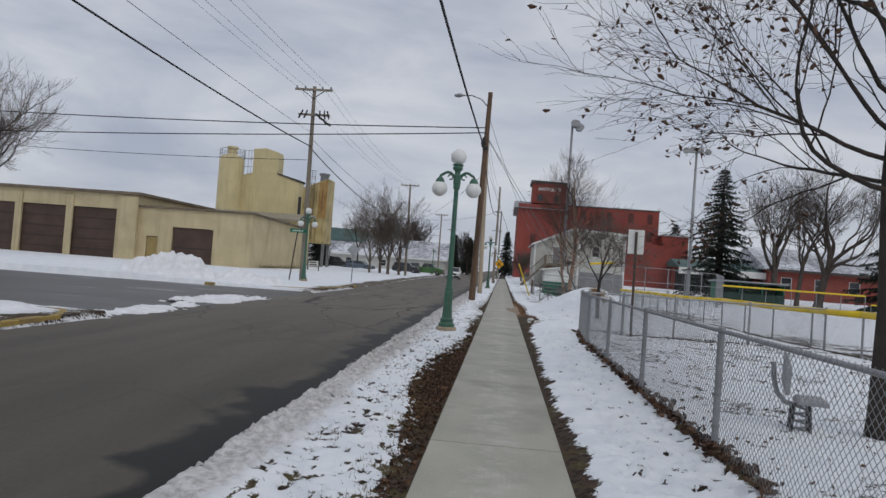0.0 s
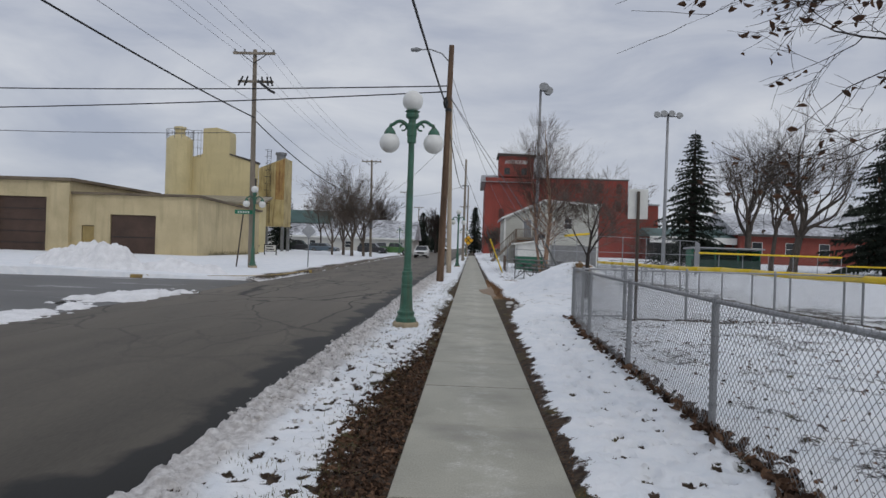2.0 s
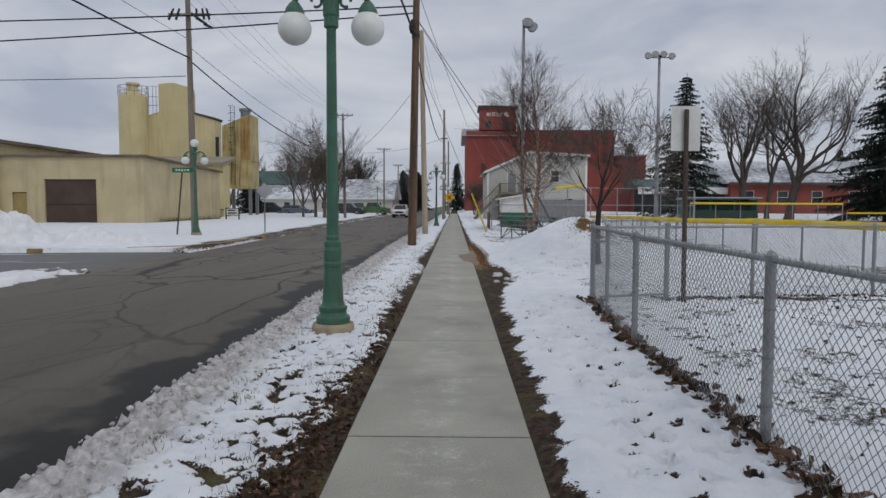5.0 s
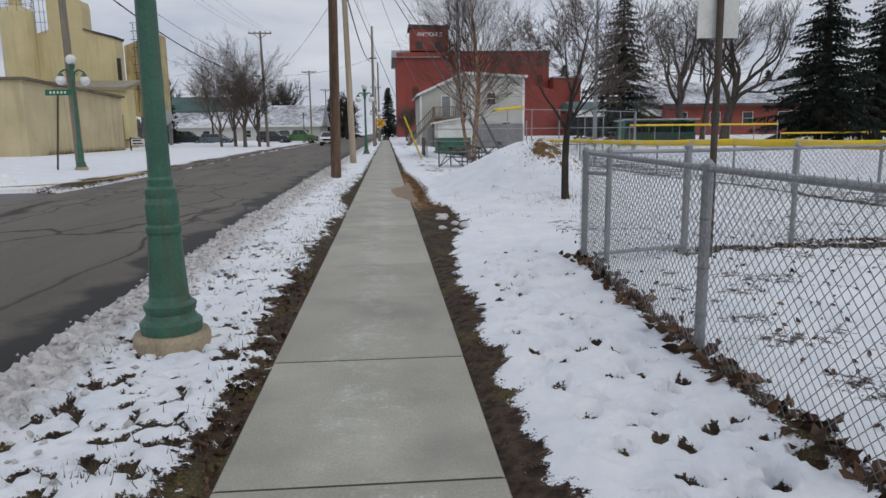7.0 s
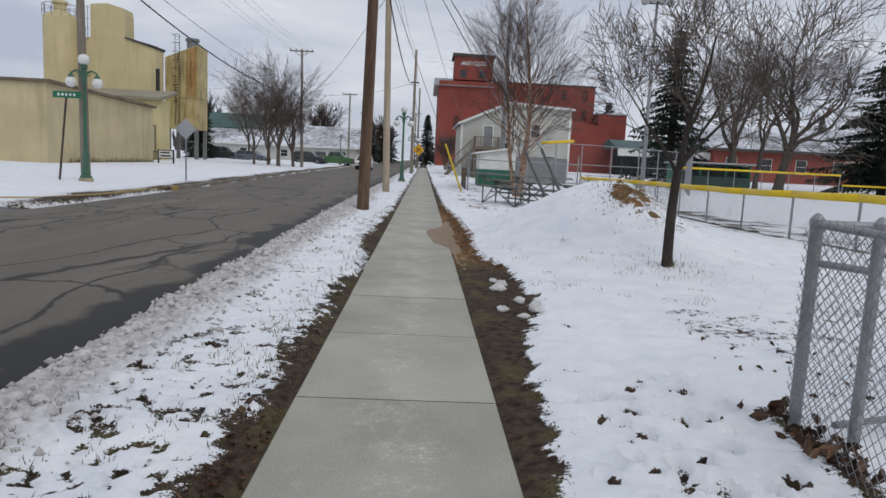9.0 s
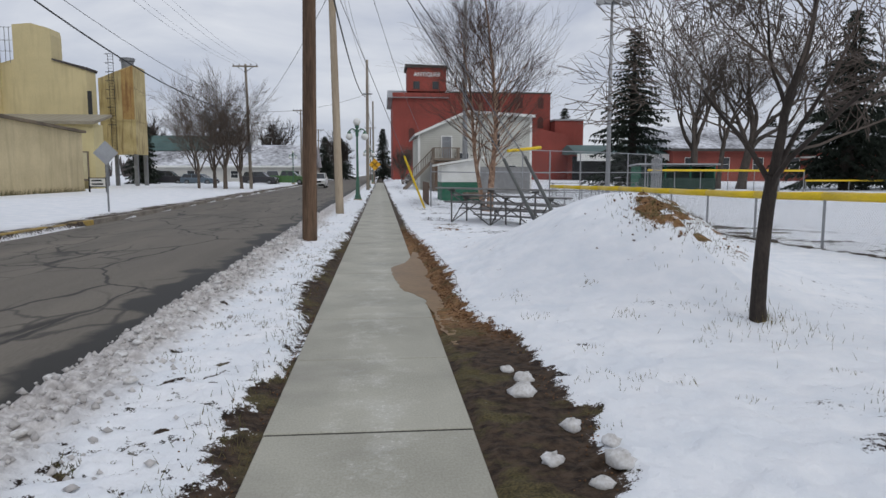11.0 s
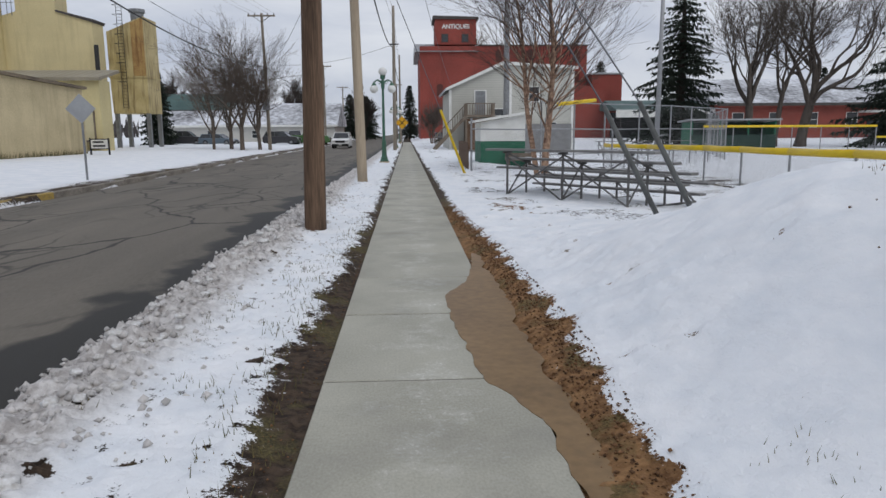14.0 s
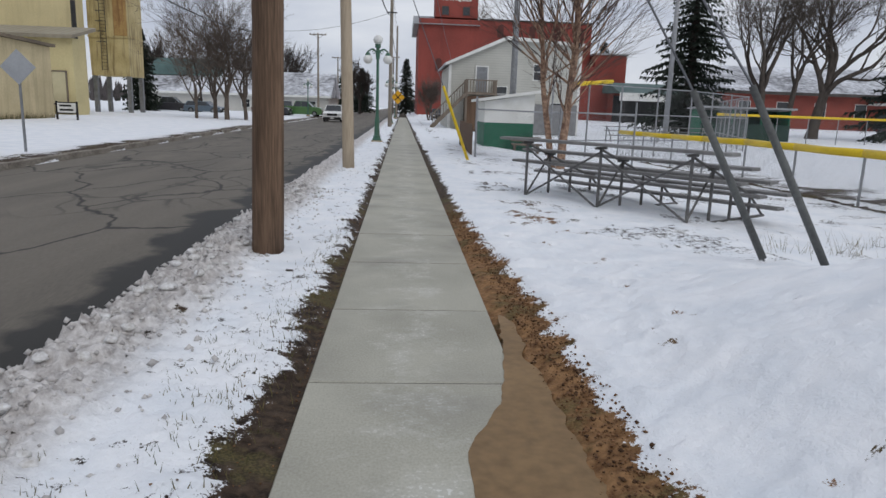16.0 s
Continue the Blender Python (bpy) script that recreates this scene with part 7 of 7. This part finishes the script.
bare_tree("tree", "thin bare tree by the pale building", -24.5, 118, 0, 9, 0.14, 41, M_BARK_DARK, fork=0.4, depth=4, spread=0.5, min_r=0.015)
for x, y, h, sd in ((-30, 165, 13, 42), (-22, 172, 14, 43), (-41, 150, 13, 44), (-9, 178, 12, 45)):
    bare_tree("tree", "far bare tree behind the pale building", x, y, 0, h, 0.3, sd, M_BARK_DARK, fork=0.2, depth=4, spread=0.5, min_r=0.03, kids=(3, 4))
bare_tree("tree", "bare tree rising behind the red mill", 14, 185, 0.4, 22, 0.4, 46, M_BARK, fork=0.35, depth=4, spread=0.45, min_r=0.03, kids=(3, 4))
bare_tree("tree", "bare tree rising behind the red mill", 27, 183, 0.4, 19, 0.4, 47, M_BARK, fork=0.35, depth=4, spread=0.45, min_r=0.03, kids=(3, 4))
bare_tree("tree", "bare tree at the side of the workshop yard", -35.2, 46, 0.2, 13.5, 0.26, 49, M_BARK_DARK, fork=0.25, depth=5, spread=0.6, min_r=0.011, kids=(2, 3))
bare_tree("shrub", "bare multi-stemmed shrub by the red mill", 3.2, 118, 0, 6, 0.08, 50, M_BARK, stems=4, fork=0.2, depth=4, spread=0.4, min_r=0.012)


def conifer(x, y, z, h, w, seed, label, start=0.06):
    """A spruce: whorls of drooping boughs with hanging needle sprays and gaps between."""
    t = thing("spruce_tree", label, "tree", m=Matrix.Translation((x, y, z)))
    rg = random.Random(seed)
    part("trunk", Shape().tube([(0, 0, -0.2), (0, 0, h * 0.5), (0, 0, h)], [w * 0.055, w * 0.04, 0.02], 8), M_BARK_DARK, t)
    s = Shape()
    zz = h * start
    while zz < h * 0.985:
        f = 1 - zz / h
        reach = w * 0.53 * (f ** 0.8) + 0.2
        n = rg.randint(6, 9) if f > 0.2 else 5
        a0 = rg.uniform(0, 6.28)
        for k in range(n):
            a = a0 + 6.283 * k / n + rg.uniform(-0.3, 0.3)
            L = reach * rg.uniform(0.62, 1.14)
            d = Vector((math.cos(a), math.sin(a), 0))
            side = Vector((-d.y, d.x, 0))
            lift, sag = rg.uniform(0.05, 0.3), rg.uniform(0.45, 0.75)
            m = max(4, int(L / 0.42))
            for j in range(1, m + 1):
                u = j / m
                p = d * L * u + Vector((0, 0, zz + L * (lift * u - sag * u * u + 0.26 * u ** 3)))
                for q in range(7):
                    ln = (0.34 + 0.1 * L) * (0.55 + 0.75 * math.sin(math.pi * min(1, 0.25 + 0.7 * u))) * rg.uniform(0.5, 1.25)
                    sg = rg.choice((-1, 1))
                    e = p + d * ln * rg.uniform(0.0, 0.8) + side * sg * ln * rg.uniform(0.2, 1.0) - Vector((0, 0, ln * rg.uniform(0.15, 0.85)))
                    wd = d * 0.1 * (1 + L * 0.08) + Vector((0, 0, rg.uniform(-0.08, 0.08)))
                    b = len(s.v)
                    s.v += [tuple(p - wd), tuple(p + wd), tuple(e)]
                    s.f.append((b, b + 1, b + 2))
        zz += h * 0.026 * rg.uniform(0.7, 1.4) * (0.6 + 0.7 * f)
    part("crown", s, M_NEEDLE, t, "dark green drooping boughs")


conifer(31.0, 106, -0.3, 19.6, 11.5, 61, "tall dark spruce beside the school")
conifer(53.5, 98, -0.3, 20.5, 15, 62, "broad dark spruce at the field's edge")
conifer(63, 101, -0.3, 21, 14, 69, "broad dark spruce at the field's edge")
conifer(42.5, 180, 0, 17, 11, 63, "distant dark spruce behind the mill")
conifer(-10, 205, 0, 11, 7, 64, "distant dark conifer down the street")
conifer(-15, 215, 0, 12, 8, 65, "distant dark conifer down the street")
conifer(0.8, 196, 0, 13, 6, 66, "distant dark conifer by the road's end")
conifer(-30.0, 114, 0, 9.5, 4.5, 67, "dark conifer behind the hopper")
conifer(90, 175, 0, 15, 10, 68, "distant conifer behind the school roof")


def far_woods():
    """A band of distant bare woods round the horizon."""
    s = Shape()
    rg = random.Random(8)
    for k in range(2600):
        a = rg.uniform(0, 6.283)
        r = rg.uniform(300, 420)
        x, y = r * math.cos(a), 60 + r * math.sin(a)
        if abs(x + 6) < 9 and y > 0:
            continue
        h = rg.uniform(6, 13)
        b = len(s.v)
        w = rg.uniform(1.2, 3.0)
        for i in range(5):
            dx, dz = rg.uniform(-w, w), rg.uniform(0.5, 1.0) * h
            b = len(s.v)
            s.v += [(x + dx * 0.2, y, -0.3), (x + dx * 0.2 + 0.5, y + 0.3, -0.3), (x + dx + 0.2, y, dz), (x + dx - 0.8, y + 0.4, dz * 0.8)]
            s.f += [(b, b + 1, b + 2), (b, b + 2, b + 3)]
    tagged(part("far_woods", s, M_FAR_WOODS), "distant band of bare grey woods", "trees", kind="stuff")


far_woods()


# ---- litter and small growth ----
def leaf_litter():
    rg = random.Random(12)
    s = Shape()
    for k in range(2300):
        y = rg.uniform(5, 24.2)
        if float(vnoise(np.array(y * 1.1), np.array(0.5), 71)) < rg.uniform(0.1, 0.9):
            continue
        x = fence_x(y) - 0.03 + rg.gauss(0, 0.075)
        add_leaf(s, (x, y, land_z(x, y) + 0.015 + rg.random() * 0.05), rg.uniform(0.022, 0.07), rg)
    for k in range(4600):
        y = rg.gauss(14.3, 2.1) if k % 4 else rg.uniform(5, 24)
        lo = float(mud_left(np.array(y))) - 0.06
        x = lo + (-0.63 - lo) * rg.random()
        add_leaf(s, (x, y, land_z(x, y) + rg.uniform(0.004, 0.016)), rg.uniform(0.012, 0.034), rg)
    for k in range(1500):
        y, x = rg.uniform(8, 26), rg.uniform(2.3, 9)
        add_leaf(s, (x, y, land_z(x, y) + 0.01), rg.uniform(0.015, 0.035), rg)
    for k in range(500):
        x = rg.uniform(3.4, 9.3)
        y = 24.1 + 0.23 * (x - 3.4) + rg.gauss(0, 0.1)
        add_leaf(s, (x, y, land_z(x, y) + 0.01), rg.uniform(0.02, 0.04), rg)
    tagged(part("leaf_litter", s, M_LITTER), "dead brown leaves along the fence and sidewalk edge", "leaves", kind="stuff")


leaf_litter()


def grass_blades():
    rg = random.Random(13)
    s = Shape()

    def blade(x, y, hgt):
        z = land_z(x, y)
        a, ln = rg.uniform(0, 6.28), rg.uniform(0.3, 1.0) * hgt
        b = len(s.v)
        s.v += [(x - 0.003, y, z - 0.01), (x + 0.003, y, z - 0.01), (x + ln * math.cos(a) * 0.7, y + ln * math.sin(a) * 0.7, z + hgt)]
        s.f.append((b, b + 1, b + 2))

    for k in range(2200):
        y = rg.uniform(6, 40)
        x = float(mud_left(np.array(y))) + rg.gauss(-0.02, 0.12)
        if -2.0 < x < -0.63:
            blade(x, y, rg.uniform(0.03, 0.08))
    for k in range(220):
        a, r = rg.uniform(0, 6.28), abs(rg.gauss(0, 0.5))
        blade(3.5 + r * math.cos(a), 29.3 + r * math.sin(a), rg.uniform(0.03, 0.09))
    for cx, cy in ((5.4, 39.3), (6.2, 40.2), (4.6, 39.4)):
        for k in range(28):
            blade(cx + rg.gauss(0, 0.2), cy + rg.gauss(0, 0.2), rg.uniform(0.1, 0.28))
    for k in range(900):
        x, y = rg.gauss(3.95, 0.32), rg.gauss(32.3, 0.5)
        blade(x, y, rg.uniform(0.03, 0.09))
    for c in range(120):
        cx, cy = rg.uniform(-1.75, -0.85), rg.uniform(7, 37)
        for k in range(rg.randint(6, 26)):
            blade(cx + rg.gauss(0, 0.06), cy + rg.gauss(0, 0.07), rg.uniform(0.015, 0.045))
    for c in range(26):
        cx, cy = rg.uniform(1.25, 3.4), rg.uniform(27, 31)
        for k in range(rg.randint(4, 18)):
            blade(cx + rg.gauss(0, 0.06), cy + rg.gauss(0, 0.07), rg.uniform(0.015, 0.045))
    for k in range(420):
        b = len(s.v)
        y, hgt = rg.uniform(62, 75), rg.uniform(0.15, 0.5)
        s.v += [(-21.12, y - 0.03, 0.15), (-21.12, y + 0.03, 0.15), (-21.1 + rg.uniform(-0.02, 0.15), y + rg.uniform(-0.1, 0.1), 0.2 + hgt)]
        s.f.append((b, b + 1, b + 2))
    tagged(part("dead_grass", s, M_GRASS), "dead tan grass blades poking through snow and mud", "grass", kind="stuff")


grass_blades()


def snow_clods():
    """Clumps of old snow lying in the mud and along the ploughed bank."""
    rg = random.Random(14)

    def clod(x, y, sz, lift=0.0):
        s = Shape()
        n, mrows = 10, 6
        for j in range(mrows + 1):
            th = math.pi * j / mrows
            for i in range(n):
                ph = 6.283 * i / n
                q = sz * (0.75 + 0.5 * rg.random())
                s.v.append((1.25 * q * math.sin(th) * math.cos(ph), q * math.sin(th) * math.sin(ph), 0.6 * q * math.cos(th)))
        s.f = [(j * n + i, j * n + (i + 1) % n, (j + 1) * n + (i + 1) % n, (j + 1) * n + i) for j in range(mrows) for i in range(n)]
        ob = part("snow_clod", s, M_SNOW_LUMP, smooth=True, m=pose(x, y, land_z(x, y) + sz * 0.25 + lift, 0, 0, rg.uniform(0, 360)))
        tagged(ob, "clump of old snow lying in the mud", "snow", group="snow clumps")

    for x, y, sz in ((0.95, 26.9, 0.06), (1.02, 28.0, 0.09), (1.1, 28.3, 0.07), (1.02, 28.55, 0.05), (1.18, 27.35, 0.06), (1.3, 27.0, 0.05), (1.12, 26.6, 0.05), (1.26, 26.75, 0.07)):
        clod(x, y, sz)
    for k in range(150):
        clod(-1.85 + rg.gauss(0, 0.16), rg.uniform(27, 44), rg.uniform(0.018, 0.05), 0.0)


snow_clods()


def crumbs(name, spots, mat, label, category):
    """Many small lumps in one mesh."""
    rg = random.Random(15)
    s = Shape()
    for x, y, sz in spots:
        z = land_z(x, y) + sz * 0.3
        b = len(s.v)
        k = [rg.uniform(0.6, 1.3) * sz for _ in range(6)]
        a = rg.uniform(0, 6.28)
        for i in range(4):
            s.v.append((x + k[i] * math.cos(a + i * 1.57), y + k[i] * math.sin(a + i * 1.57), z + rg.uniform(-0.2, 0.2) * sz))
        s.v += [(x, y, z + k[4] * 0.8), (x, y, z - k[5] * 0.8)]
        for i in range(4):
            s.f += [(b + i, b + (i + 1) % 4, b + 4), (b + (i + 1) % 4, b + i, b + 5)]
    tagged(part(name, s, mat, smooth=True), label, category, kind="stuff")


def scatter_crumbs():
    rg = random.Random(16)
    soil = []
    for k in range(4200):
        y = rg.uniform(29.5, 42)
        soil.append((float(mud_right(np.array(y))) + min(0.06, rg.gauss(-0.08, 0.08)), y, rg.choice((0.004, 0.006, 0.007, 0.009, 0.013)) * rg.uniform(0.7, 1.2)))
    for k in range(1500):
        y = rg.uniform(8, 40)
        soil.append((max(0.64, float(mud_right(np.array(y))) - abs(rg.gauss(0, 0.1))), y, rg.uniform(0.004, 0.009)))
    for k in range(2200):
        y = rg.uniform(8, 42)
        soil.append((min(-0.64, float(mud_left(np.array(y))) + rg.gauss(0.05, 0.12)), y, rg.uniform(0.004, 0.009)))
    for k in range(240):
        soil.append((rg.gauss(3.9, 0.4), rg.gauss(32.3, 0.5), rg.uniform(0.008, 0.022)))
    crumbs("soil_crumbs", soil, M_CRUMB, "small crumbs of brown soil and clay along the sidewalk", "soil")
    snow = []
    for k in range(5200):
        y = 44 - 30 * rg.random() ** 1.3
        x = -2.2 + abs(rg.gauss(0, 0.4))
        if x < -1.05:
            snow.append((x, y, rg.choice((0.008, 0.011, 0.015, 0.02, 0.03)) * rg.uniform(0.7, 1.2)))
    crumbs("snow_crumbs", snow, M_SNOW_CRUMB, "lumpy grey crumbs of ploughed snow along the road", "snow")


scatter_crumbs()
